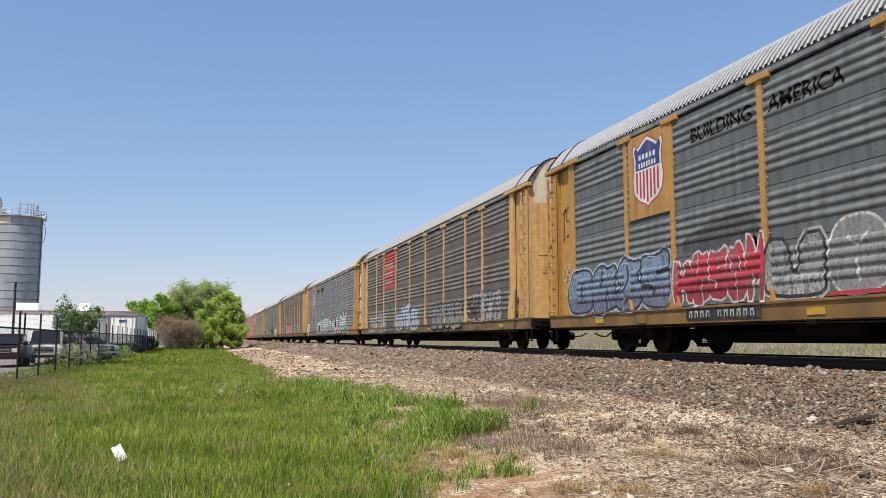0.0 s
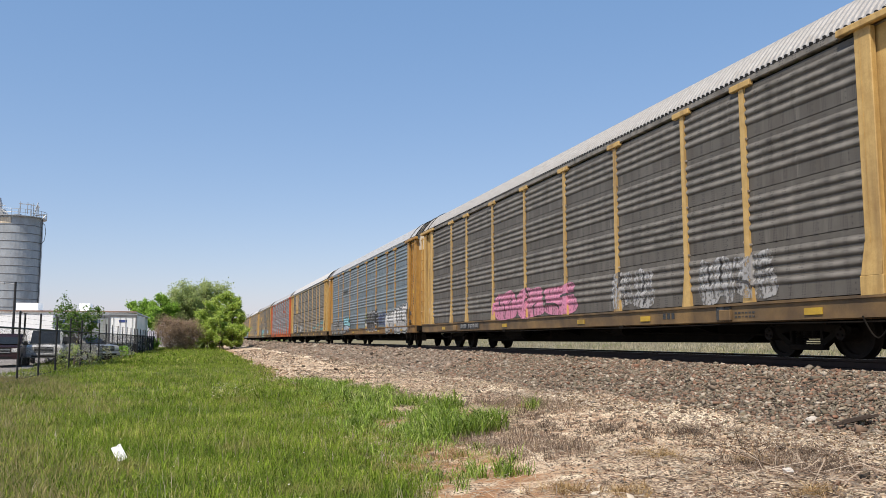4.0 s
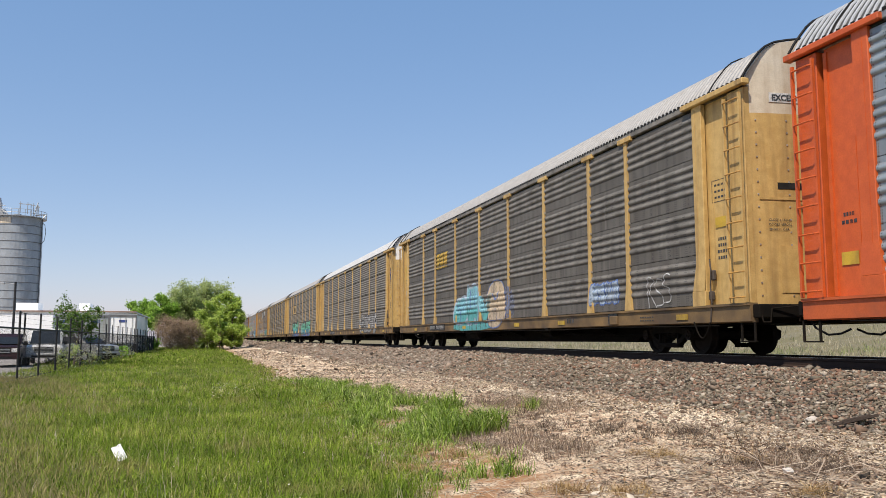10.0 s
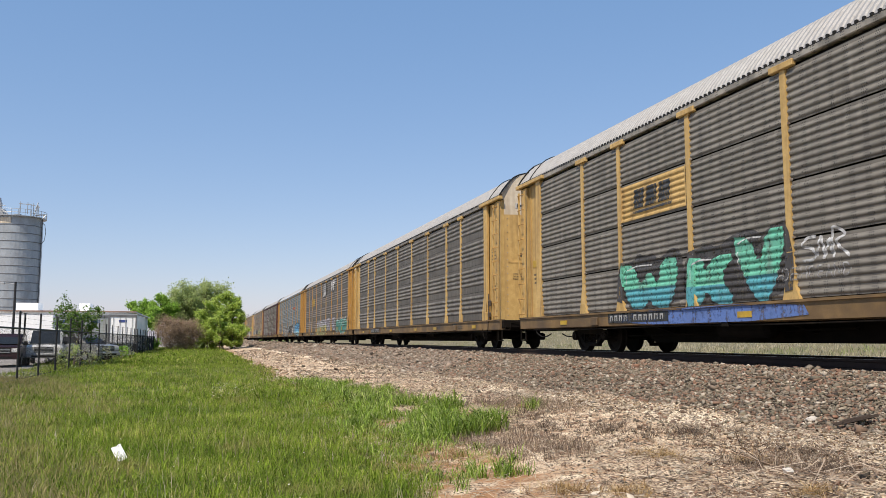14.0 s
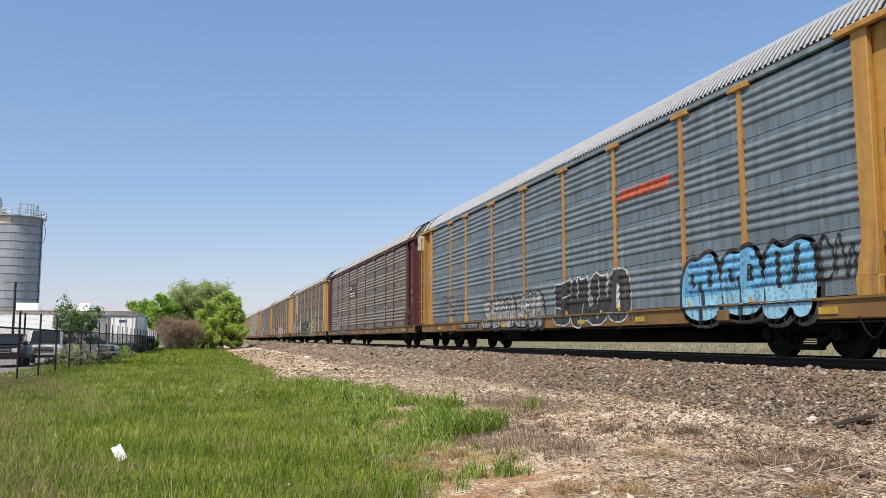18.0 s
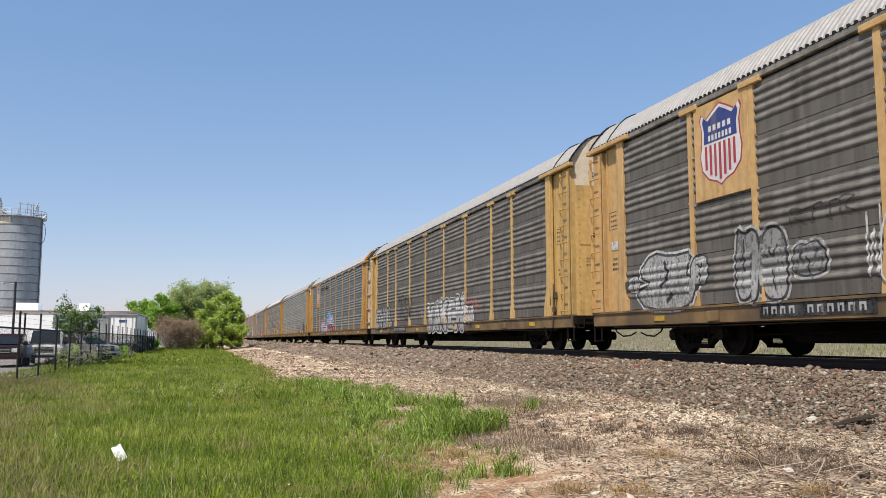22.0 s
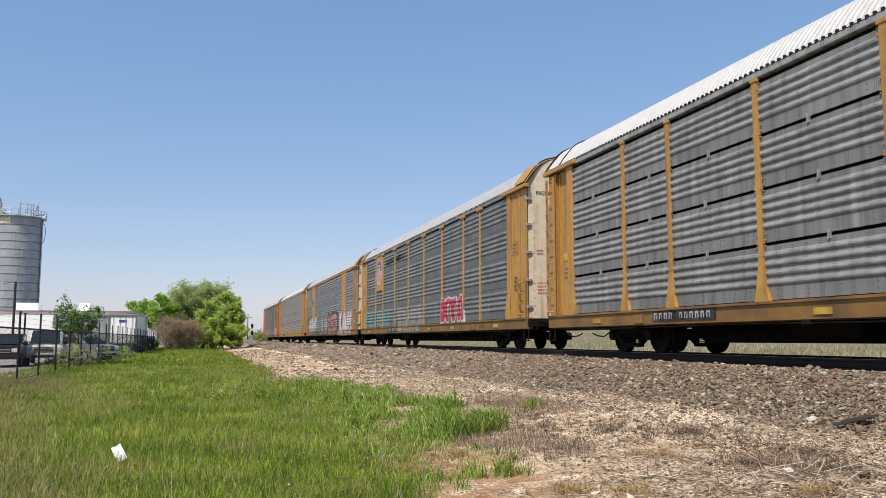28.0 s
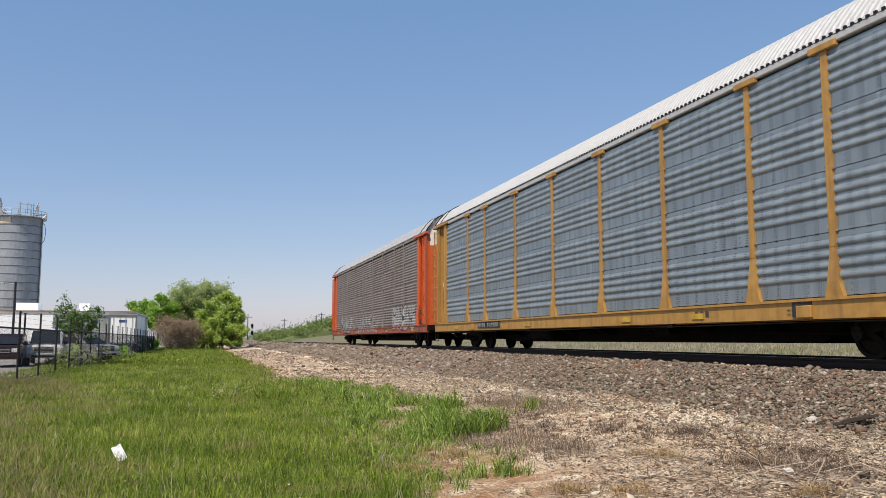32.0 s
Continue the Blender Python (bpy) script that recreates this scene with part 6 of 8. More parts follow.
hx, hy = np.linspace(14, 210, 60), np.linspace(285, 380, 24)
M["hill"] = mat("green scrub slope", (0.12, 0.17, 0.045), (0.17, 0.18, 0.07), 0.95, scale=0.15, fine=1.5, dirt=(0.22, 0.18, 0.1), dirt_amount=0.3, bump=0.6)
hill = part("hill", grid_mesh("hill", hx, hy, lambda X, Y: hill_z(X, Y) * smooth(285, 300, Y) - 0.4), "hill")
tagged(hill, "low scrub-covered green hill beyond the line", "hill", kind="structure")
rr = np.random.default_rng(8)
n = 95000
cx = rr.uniform(16, 200, n)
cy = rr.uniform(288, 330, n)
clump = np.array([[rr.uniform(18, 200), rr.uniform(290, 330), rr.uniform(0.8, 2.4)] for _ in range(520)])
k = rr.integers(0, 520, n)
c = np.stack([clump[k, 0] + rr.normal(0, 1, n) * clump[k, 2], clump[k, 1] + rr.normal(0, 1, n) * clump[k, 2], hill_z(clump[k, 0], clump[k, 1]) + np.abs(rr.normal(0, 0.7, n)) * clump[k, 2]], -1)
u = rr.normal(size=(n, 3)) * 0.2
w = rr.normal(size=(n, 3)) * 0.15
scrub = part("hill_scrub", raw_mesh("hill_scrub", np.stack([c - u, c + w, c + u, c - w], 1).reshape(-1, 3), np.arange(n * 4).reshape(-1, 4)), "leaf_hill")
tagged(scrub, "bushes and young trees covering the far hill", "bushes", kind="stuff")


def utility_pole(x, y, z, h, label="brown wooden utility pole with a crossarm"):
    p = new("utility_pole")
    p.location = (x, y, z)
    tagged(p, label, "utility pole", group="poles along the line")
    part("shaft", Shape().tube((0, 0, 0), (0, 0, h), 0.17, 8, 0.11), "tie", p)
    part("crossarm", Shape().box(-1.2, 1.2, -0.06, 0.06, h - 0.9, h - 0.75), "tie", p)
    for i in (-1.05, -0.5, 0.5, 1.05):
        part("insulator", cached(("insulator",), lambda: Shape().tube((0, 0, 0), (0, 0, 0.16), 0.05, 6)), "glass", p, at=(i, 0, h - 0.75))


utility_pole(11.7, 235, 0.2, 8.2)
utility_pole(41, 300, 6.0, 5.2)
utility_pole(30.5, 330, 3.0, 6.6)
utility_pole(44.5, 340, 6.5, 5.0)


def track_signal(x, y):
    s = new("railway_signal")
    s.location = (x, y, 0.3)
    tagged(s, "black railway signal mast beside the line", "signal")
    part("mast", Shape().tube((0, 0, 0), (0, 0, 5.6), 0.09, 8), "galv", s)
    for z in (4.7, 2.9):
        h = part("signal_head", Shape().box(-0.33, 0.33, -0.12, 0.12, z - 0.55, z + 0.65, 0.03), "black", s, "black signal head")
        for dz in (-0.3, 0.05, 0.4):
            part("lens_hood", cached(("hood",), lambda: Shape().tube((0, -0.3, 0), (0, -0.12, 0), 0.13, 10, caps=False)), "black", h, at=(0, 0, z + dz))
    part("cabinet", Shape().box(-0.5, 0.5, 0.4, 1.0, 0, 1.8, 0.03), "galv", s, "silver equipment cabinet")


track_signal(12.9, 235)


# ---- paint, lettering and plates on the cars ----
def worn_off(m, share):
    """Lets thin sprayed paint go missing in fine flecks and upright scuffs, so that the sheet shows through."""
    n, ln = m.node_tree.nodes, m.node_tree.links.new
    tc = n.new("ShaderNodeTexCoord")
    total = None
    for scale, stretch in ((14.0, (1, 1, 1)), (5.0, (1, 2.2, 0.35))):
        mp = n.new("ShaderNodeMapping")
        mp.inputs["Scale"].default_value = stretch
        ln(tc.outputs["Object"], mp.inputs[0])
        t = n.new("ShaderNodeTexNoise")
        t.inputs["Scale"].default_value, t.inputs["Detail"].default_value = scale, 6
        ln(mp.outputs[0], t.inputs["Vector"])
        if total is None:
            total = t.outputs["Fac"]
        else:
            add = n.new("ShaderNodeMath")
            add.operation = "ADD"
            ln(total, add.inputs[0])
            ln(t.outputs["Fac"], add.inputs[1])
            total = add.outputs[0]
    r = n.new("ShaderNodeMapRange")
    mid = 1.19 - 0.30 * share
    r.inputs[1].default_value, r.inputs[2].default_value, r.inputs[4].default_value = mid - 0.07, mid + 0.10, 0.25 + 0.75 * share
    ln(total, r.inputs[0])
    clear, ms = n.new("ShaderNodeBsdfTransparent"), n.new("ShaderNodeMixShader")
    ln(r.outputs[0], ms.inputs[0])
    ln(n["Principled BSDF"].outputs[0], ms.inputs[1])
    ln(clear.outputs[0], ms.inputs[2])
    ln(ms.outputs[0], n["Material Output"].inputs[0])


SPRAY = {"sky": (0.19, 0.28, 0.38), "red": (0.50, 0.03, 0.05), "silver": (0.43, 0.43, 0.42), "grey": (0.26, 0.26, 0.25), "ice": (0.42, 0.51, 0.60), "soot": (0.05, 0.045, 0.042),
         "white": (0.62, 0.62, 0.61), "black": (0.018, 0.018, 0.018), "teal": (0.10, 0.42, 0.42), "pink": (0.66, 0.25, 0.38), "aqua": (0.25, 0.55, 0.62), "faintteal": (0.14, 0.36, 0.38),
         "sand": (0.60, 0.47, 0.31), "blue": (0.11, 0.19, 0.46), "green": (0.15, 0.52, 0.36), "lavender": (0.46, 0.455, 0.52), "lemon": (0.46, 0.45, 0.21), "jade": (0.03, 0.25, 0.20), "azure": (0.14, 0.42, 0.68),
         "maroon": (0.22, 0.025, 0.05), "rosewood": (0.42, 0.15, 0.15), "navy": (0.03, 0.045, 0.20), "gold": (0.62, 0.40, 0.05), "flame": (0.70, 0.12, 0.03),
         "faded": (0.36, 0.345, 0.32), "haze": (0.40, 0.395, 0.385), "smoke": (0.075, 0.072, 0.068), "dusk": (0.17, 0.19, 0.27), "crimson": (0.32, 0.03, 0.045), "blush": (0.56, 0.27, 0.27), "lime": (0.52, 0.58, 0.06),
         "aquamarine": (0.09, 0.36, 0.42), "skyblue": (0.30, 0.60, 0.78), "rust": (0.38, 0.17, 0.13), "pearl": (0.62, 0.50, 0.54), "ink": (0.03, 0.035, 0.04)}
for key, c in SPRAY.items():
    M["spray_" + key] = mat("sprayed " + key, c, tuple(q * 0.74 + 0.02 for q in c), 0.6, scale=3, fine=25, dirt=(0.16, 0.15, 0.14), dirt_amount=0.3, streak=4, bump=0.05)
    worn_off(M["spray_" + key], 0.62 if key in ("haze", "faded", "faintteal", "smoke", "lavender", "lemon", "blush", "rust", "dusk") else 0.38)


def lay_on(bm, style, lift, far=False):
    """Lays a flat drawing in the y-z plane onto the side: over ribs, posts and sill."""
    ys = [p.co.y for p in bm.verts]
    zs = [p.co.z for p in bm.verts]
    y0, y1, z0, z1 = min(ys), max(ys), min(zs), max(zs)
    cuts = []
    for a, b in zip(ROWS, ROWS[1:]):
        for q, _ in rib_profile(style, b - a - (0.012 if style in ("band", "sheeted") else 0.035))[1:-1]:
            cuts.append((a + q, 2))
    cuts += [(SILL - 0.06, 2), (SILL + 0.005, 2)]
    for p in POSTS:
        cuts += [(p - 0.125, 1), (p - 0.118, 1), (p + 0.118, 1), (p + 0.125, 1)]
    for p in (-1, 1):
        cuts += [(p * (CORNER + q), 1) for q in (-0.165, -0.16, 0.28, 0.286)]
    for q, axis_i in cuts:
        if (z0 < q < z1) if axis_i == 2 else (y0 < q < y1):
            co, no = (Vector((0, 0, q)), Vector((0, 0, 1))) if axis_i == 2 else (Vector((0, q, 0)), Vector((0, 1, 0)))
            bmesh.ops.bisect_plane(bm, geom=bm.verts[:] + bm.edges[:] + bm.faces[:], plane_co=co, plane_no=no)
    for p in bm.verts:
        y, z = p.co.y, p.co.z
        if z < SILL + 0.004:
            x = -1.646 if z > SILL - 0.055 else -1.61
        elif abs(y) > CORNER + 0.283:
            x = -1.472 if far else -1.585
        elif any(abs(y - q) < 0.12 for q in POSTS):
            x = FACE - float(np.interp(z, [1.21, 1.76], [0.06 if style == "sheeted" else 0.08, 0.045]))
        elif style == "sheeted" and 7.36 < abs(y) < 9.085:
            x = FACE - 0.066
        elif abs(y) > CORNER - 0.163:
            x = FACE - (0.097 if z < 1.76 else 0.062)
        else:
            x = FACE + bulge(style, z)
        p.co.x = x - lift
    return bm


def drawn(name, polys, style, lift, material, parent, label="", far=False):
    """Outlines given as lists of (y, z), filled and laid on the side as one part."""
    bm = bmesh.new()
    for poly in polys:
        vs = [bm.verts.new((0, y, z)) for y, z in poly]
        if len(vs) <= 4:
            try:
                bm.faces.new(vs)
            except ValueError:
                pass
        else:
            for tri in tess([[Vector((0, y, z)) for y, z in poly]]):
                try:
                    bm.faces.new([vs[i] for i in tri])
                except ValueError:
                    pass
    lay_on(bm, style, lift, far)
    me = bpy.data.meshes.new(name)
    bm.to_mesh(me)
    bm.free()
    return part(name, me, material, parent, label)


def grown(poly, r):
    """An outline pushed outward by r along its mitres."""
    n, out = len(poly), []
    area = sum(poly[i][0] * poly[(i + 1) % n][1] - poly[(i + 1) % n][0] * poly[i][1] for i in range(n))
    s = 1 if area > 0 else -1
    for i in range(n):
        (ax, ay), (bx, by), (cx, cy) = poly[i - 1], poly[i], poly[(i + 1) % n]
        d1, d2 = Vector((bx - ax, by - ay)).normalized(), Vector((cx - bx, cy - by)).normalized()
        n1, n2 = Vector((d1.y, -d1.x)) * s, Vector((d2.y, -d2.x)) * s
        m = n1 + n2
        m = m.normalized() * min(1.6, 1 / max(0.45, m.length / 2)) if m.length > 1e-6 else n1
        out.append((bx + m.x * r, by + m.y * r))
    return out


def rounded(poly, times=1):
    """Cuts every corner of an outline, to give it the swing of a spray can."""
    for _ in range(times):
        out = []
        for (ax, ay), (bx, by) in zip(poly, poly[1:] + poly[:1]):
            out += [(ax * 0.76 + bx * 0.24, ay * 0.76 + by * 0.24), (ax * 0.24 + bx * 0.76, ay * 0.24 + by * 0.76)]
        poly = out
    return poly


BLOCK = [(0, 0.03), (0.02, 0.98), (0.97, 1), (1, 0.02)]
# fat sprayed letters: an outline in a unit cell, and the slits that are left open in it; lower case stands for shapes that spell nothing
GLYPH = {
    "S": ([(0.02, 0.0), (0.0, 0.3), (0.12, 0.42), (0.0, 0.62), (0.04, 0.94), (0.4, 1.0), (1, 0.97), (0.98, 0.72), (0.9, 0.55), (1, 0.36), (0.95, 0.04), (0.5, 0)], [[(1, 0.68), (0.7, 0.7), (0.42, 0.66)], [(0, 0.31), (0.3, 0.29), (0.6, 0.34)]]),
    "T": ([(0, 0.98), (0.5, 0.93), (1, 1), (1, 0.66), (0.72, 0.64), (0.76, 0), (0.25, 0.02), (0.3, 0.64), (0, 0.66)], []),
    "R": ([(0, 0.98), (0.75, 1), (1, 0.84), (1, 0.58), (0.8, 0.45), (1.06, 0), (0.64, 0), (0.47, 0.28), (0.4, 0), (0, 0)], [[(0.36, 0.72), (0.64, 0.72)]]),
    "A": ([(0.28, 0.98), (0.72, 1), (1, 0), (0.66, 0), (0.58, 0.17), (0.42, 0.17), (0.35, 0), (0, 0)], [[(0.5, 0.68), (0.5, 0.4)]]),
    "N": ([(0, 0), (0, 1), (0.36, 0.98), (0.65, 0.52), (0.64, 0.98), (1, 1), (1, 0), (0.66, 0), (0.35, 0.45), (0.34, 0)], []),
    "G": ([(0.1, 0.02), (0, 0.3), (0, 0.75), (0.14, 0.98), (0.9, 1), (1, 0.8), (0.98, 0.1), (0.8, 0)], [[(1, 0.66), (0.5, 0.68), (0.36, 0.5), (0.42, 0.3), (0.64, 0.3)]]),
    "E": (BLOCK, [[(1, 0.68), (0.42, 0.67)], [(1, 0.33), (0.42, 0.34)]]),
    "M": ([(0, 0), (0.04, 1), (0.3, 0.98), (0.5, 0.62), (0.7, 1), (0.97, 0.98), (1, 0), (0.7, 0), (0.67, 0.45), (0.5, 0.16), (0.33, 0.45), (0.3, 0)], []),
    "U": ([(0, 1), (0.38, 0.98), (0.4, 0.38), (0.6, 0.38), (0.62, 0.98), (1, 1), (1, 0.12), (0.84, 0), (0.16, 0), (0, 0.12)], []),
    "L": ([(0, 1), (0.45, 0.98), (0.46, 0.36), (1, 0.34), (0.98, 0), (0, 0)], []),
    "K": ([(0, 1), (0.37, 0.98), (0.38, 0.66), (0.62, 0.98), (1.03, 0.97), (0.68, 0.54), (1.03, 0), (0.62, 0), (0.4, 0.34), (0.36, 0), (0, 0)], []),
    "H": ([(0, 1), (0.36, 0.98), (0.37, 0.63), (0.63, 0.63), (0.64, 1), (1, 0.98), (1, 0), (0.65, 0), (0.63, 0.33), (0.37, 0.33), (0.36, 0), (0, 0)], []),
    "I": ([(0.16, 1), (0.86, 0.98), (0.8, 0), (0.2, 0)], []),
    "O": ([(0.2, 0), (0, 0.25), (0, 0.75), (0.2, 1), (0.8, 1), (1, 0.75), (1, 0.25), (0.8, 0)], [[(0.5, 0.74), (0.5, 0.27)]]),
    "C": ([(0.2, 0), (0, 0.25), (0, 0.75), (0.2, 1), (0.82, 1), (1, 0.8), (1, 0.2), (0.82, 0)], [[(1, 0.56), (0.5, 0.62), (0.44, 0.45), (0.55, 0.36), (1, 0.42)]]),
    "D": ([(0, 0.98), (0.6, 1), (0.98, 0.76), (1, 0.26), (0.62, 0), (0, 0)], [[(0.44, 0.7), (0.5, 0.5), (0.44, 0.3)]]),
    "P": ([(0, 0.98), (0.75, 1), (1, 0.82), (1, 0.5), (0.78, 0.34), (0.45, 0.32), (0.48, 0), (0, 0)], [[(0.42, 0.72), (0.66, 0.7)]]),
    "Y": ([(0, 1), (0.36, 0.98), (0.5, 0.66), (0.64, 1), (1, 0.98), (0.68, 0.42), (0.7, 0), (0.3, 0), (0.32, 0.42)], []),
    "V": ([(0, 1), (0.36, 0.96), (0.5, 0.5), (0.66, 1), (1.02, 1), (0.66, 0), (0.34, 0)], []),
    "W": ([(0, 1), (0.28, 0.98), (0.34, 0.45), (0.5, 0.8), (0.66, 0.45), (0.72, 1), (1, 0.98), (0.86, 0), (0.6, 0), (0.5, 0.22), (0.4, 0), (0.14, 0)], []),
    "a": ([(0.05, 0), (0, 0.55), (0.1, 0.92), (0.45, 1.02), (0.6, 0.9), (1, 1), (0.95, 0.5), (1.04, 0.1), (0.6, 0.04), (0.5, -0.05)], [[(0.4, 1), (0.44, 0.7), (0.36, 0.55)], [(0.62, 0.03), (0.6, 0.3), (0.72, 0.46)]]),
    "b": ([(0, 0.05), (0.1, 0.5), (0, 0.95), (0.5, 0.88), (1, 1.04), (0.94, 0.62), (1.05, 0.3), (0.9, -0.02)], [[(0.96, 0.66), (0.55, 0.6)], [(0.08, 0.4), (0.4, 0.36), (0.48, 0.22)]]),
    "c": ([(0.04, 0), (0, 0.6), (0.2, 0.96), (0.44, 0.9), (0.56, 0.98), (0.8, 1.02), (1, 0.6), (0.96, 0)], [[(0.48, 0), (0.5, 0.4), (0.44, 0.58)], [(0.25, 0.72), (0.3, 0.5)], [(0.74, 0.75), (0.72, 0.5)]]),
    "d": ([(0.12, 0), (-0.04, 0.3), (0.3, 0.44), (0.02, 0.7), (0.3, 1.06), (0.62, 0.9), (1, 0.94), (0.8, 0.6), (1.06, 0.42), (0.9, 0)], [[(0.5, 0.88), (0.56, 0.6), (0.42, 0.4)], [(0.5, 0.1), (0.62, 0.26)]]),
    "e": ([(0.2, 0), (0, 0.25), (0.02, 0.72), (0.26, 0.98), (0.76, 1), (1, 0.7), (0.98, 0.24), (0.78, 0)], [[(0.34, 0.74), (0.5, 0.6), (0.66, 0.76)], [(0.5, 0.12), (0.48, 0.42)]]),
    "f": ([(0, 0), (0.06, 1.06), (0.36, 0.9), (0.66, 1.04), (0.98, 0.9), (1.02, 0.05), (0.74, -0.04), (0.62, 0.2), (0.46, -0.02)], [[(0.3, 0.9), (0.34, 0.4)], [(0.68, 0.96), (0.64, 0.45)]]),
}


def ribbon(pts, w):
    """A band of quads along a zigzag line."""
    quads, prev = [], None
    for i, (a, b) in enumerate(pts):
        p = Vector(pts[max(0, i - 1)])
        q = Vector(pts[min(len(pts) - 1, i + 1)])
        d = (q - p).normalized()
        nrm = Vector((-d.y, d.x)) * w / 2
        cur = ((a + nrm.x, b + nrm.y), (a - nrm.x, b - nrm.y))
        if prev:
            quads.append([prev[0], cur[0], cur[1], prev[1]])
        prev = cur
    return quads


def swing(pts, steps=5):
    """A smooth line through a few points."""
    out = []
    n = len(pts)
    for i in range(n - 1):
        p0, p1, p2, p3 = (Vector(pts[max(0, min(n - 1, i + j))]) for j in (-1, 0, 1, 2))
        for q in range(steps):
            t = q / steps
            v = 0.5 * (2 * p1 + (p2 - p0) * t + (2 * p0 - 5 * p1 + 4 * p2 - p3) * t * t + (3 * p1 - p0 - 3 * p2 + p3) * t ** 3)
            out.append((v.x, v.y))
    return out + [tuple(pts[-1])]


SCRAWL = ([(0.1, 0.2), (0.2, 0.95), (0.45, 0.5), (0.55, 0.1), (0.75, 0.8), (0.95, 0.25)], [(0.85, 0.85), (0.3, 0.95), (0.1, 0.6), (0.7, 0.45), (0.8, 0.1), (0.1, 0.05)],
          [(0.1, 0.9), (0.25, 0.05), (0.5, 0.7), (0.75, 0.05), (0.95, 0.95)], [(0.5, 0.95), (0.12, 0.6), (0.2, 0.12), (0.7, 0.08), (0.9, 0.55), (0.55, 0.9), (0.4, 0.7)],
          [(0.1, 0.0), (0.15, 1.0), (0.8, 0.85), (0.3, 0.5), (0.95, 0.0)], [(0.0, 0.75), (0.95, 0.9), (0.5, 0.8), (0.45, 0.0), (0.2, 0.1)])


def scrawl(k, yl, yr, z0, z1, n, line, sd, wide=0.0):
    """A quick tag of n looping strokes drawn with a thin can."""
    r2 = random.Random(sd)
    w, h = (yl - yr) / n, z1 - z0
    far = abs((yl + yr) / 2) > CORNER + 0.28 and ENDS[k] == "ladder"
    for i in range(n):
        up, sh = r2.uniform(-0.08, 0.08), r2.uniform(-0.15, 0.2)
        pts = [(yl - (i + 1.15 * u + sh * (v - 0.5)) * w, z0 + (v * r2.uniform(0.9, 1.05) + up) * h) for u, v in r2.choice(SCRAWL)]
        pts = [(a, max(b, 0.68)) for a, b in pts]
        drawn("graffiti_stroke", ribbon(swing(pts), wide or (0.028 if h < 0.8 else 0.04)), STYLE[k], 0.012, "spray_" + line, CARS[k], "sprayed scribble", far)


def below(poly, z):
    """The part of an outline under the height z."""
    out = []
    for (ay, az), (by, bz) in zip(poly, poly[1:] + poly[:1]):
        if az <= z:
            out.append((ay, az))
        if (az - z) * (bz - z) < 0:
            out.append((ay + (by - ay) * (z - az) / (bz - az), z))
    return out


def piece(k, word, yl, yr, z0, z1, fill, line, sd, edge=None, low=None, slit=None, halo=None, rise=0.0, soft=1, fat=1.0, shine=None):
    """A sprayed piece on a car from yl to yr: fat letters with outline, slits, a second colour low down and an outer rim. rise lifts the last letter's head."""
    car, style = CARS[k], STYLE[k]
    r2 = random.Random(sd)
    n, h = len(word), z1 - z0
    w = (yl - yr) / n
    far = abs((yl + yr) / 2) > CORNER + 0.28 and ENDS[k] == "ladder"
    if halo:
        hp = [(yl + 0.12, z0 + 0.1 * h), (yl + 0.18, z0 + 0.6 * h)] + [(yl - (yl - yr) * i / 9, z1 + r2.uniform(-.10, .13) * h + rise * i / 9) for i in range(10)] + [(yr - 0.18, z0 + 0.5 * h), (yr - 0.1, z0 + 0.06 * h)]
        drawn("graffiti_cloud", [rounded(hp)], style, 0.002, "spray_" + halo, car, "sprayed colour cloud")
    r = min(0.055, 0.05 * h + 0.01) * fat
    for i, ch in enumerate(word):
        outline, slits = GLYPH[ch]
        lo, hi = z0 + r2.uniform(0, 0.05) * h, z1 + rise * i / max(1, n - 1) - r2.uniform(0, 0.09) * h
        lean = r2.uniform(-0.07, 0.09)

        def put(u, v, jig=0.0):
            return (yl - (i + 0.5 + (u - 0.5) * 1.04 + lean * (v - 0.5) + r2.uniform(-jig, jig)) * w, lo + (v + r2.uniform(-jig, jig)) * (hi - lo))
        p = rounded([put(u, v, 0.025) for u, v in outline], soft)
        lift = 0.0008 * (i % 2)
        top = None
        if edge:
            top = drawn("graffiti_letter", [grown(p, r + 0.05)], style, 0.004 + lift, "spray_" + edge, car, "rimmed sprayed letter", far)
        if line != "none":
            shadow = [[(y - 0.08, z - 0.06) for y, z in grown(p, r)]] if line == "black" and w > 0.55 and not edge else []
            body = drawn("letter_outline" if top else "graffiti_letter", [grown(p, r)] + shadow, style, 0.0065 + lift, "spray_" + line, top or car, "" if top else "outlined sprayed letter", far)
            top = top or body
        ob = drawn("letter_fill" if top else "graffiti_letter", [p], style, 0.0095, "spray_" + fill, top or car, "" if top else "faded sprayed letter", far)
        top = top or ob
        if low:
            q = below(p, lo + (0.42 + r2.uniform(-0.06, 0.06)) * (hi - lo))
            if len(q) > 2:
                drawn("letter_fade", [q], style, 0.0108, "spray_" + low, top, "", far)
        ink = slit or (line if line not in ("none", fill) else "soot")
        marks = []
        for sl in slits:
            marks += ribbon(swing([put(u, v) for u, v in sl], 3), (0.045 + 0.03 * r2.random()) * fat * min(1.4, w))
        if marks:
            tagged(drawn("letter_slit", marks, style, 0.0125, "spray_" + ink, top, "", far), kind="stuff")
        if shine:
            m = ribbon(swing([put(0.14, 0.86), put(0.3, 0.93), put(0.55, 0.91)], 3), 0.03) + ribbon([put(0.12, 0.55), put(0.11, 0.75)], 0.025)
            tagged(drawn("letter_shine", m, style, 0.013, "spray_" + shine, top, "", far), kind="stuff")


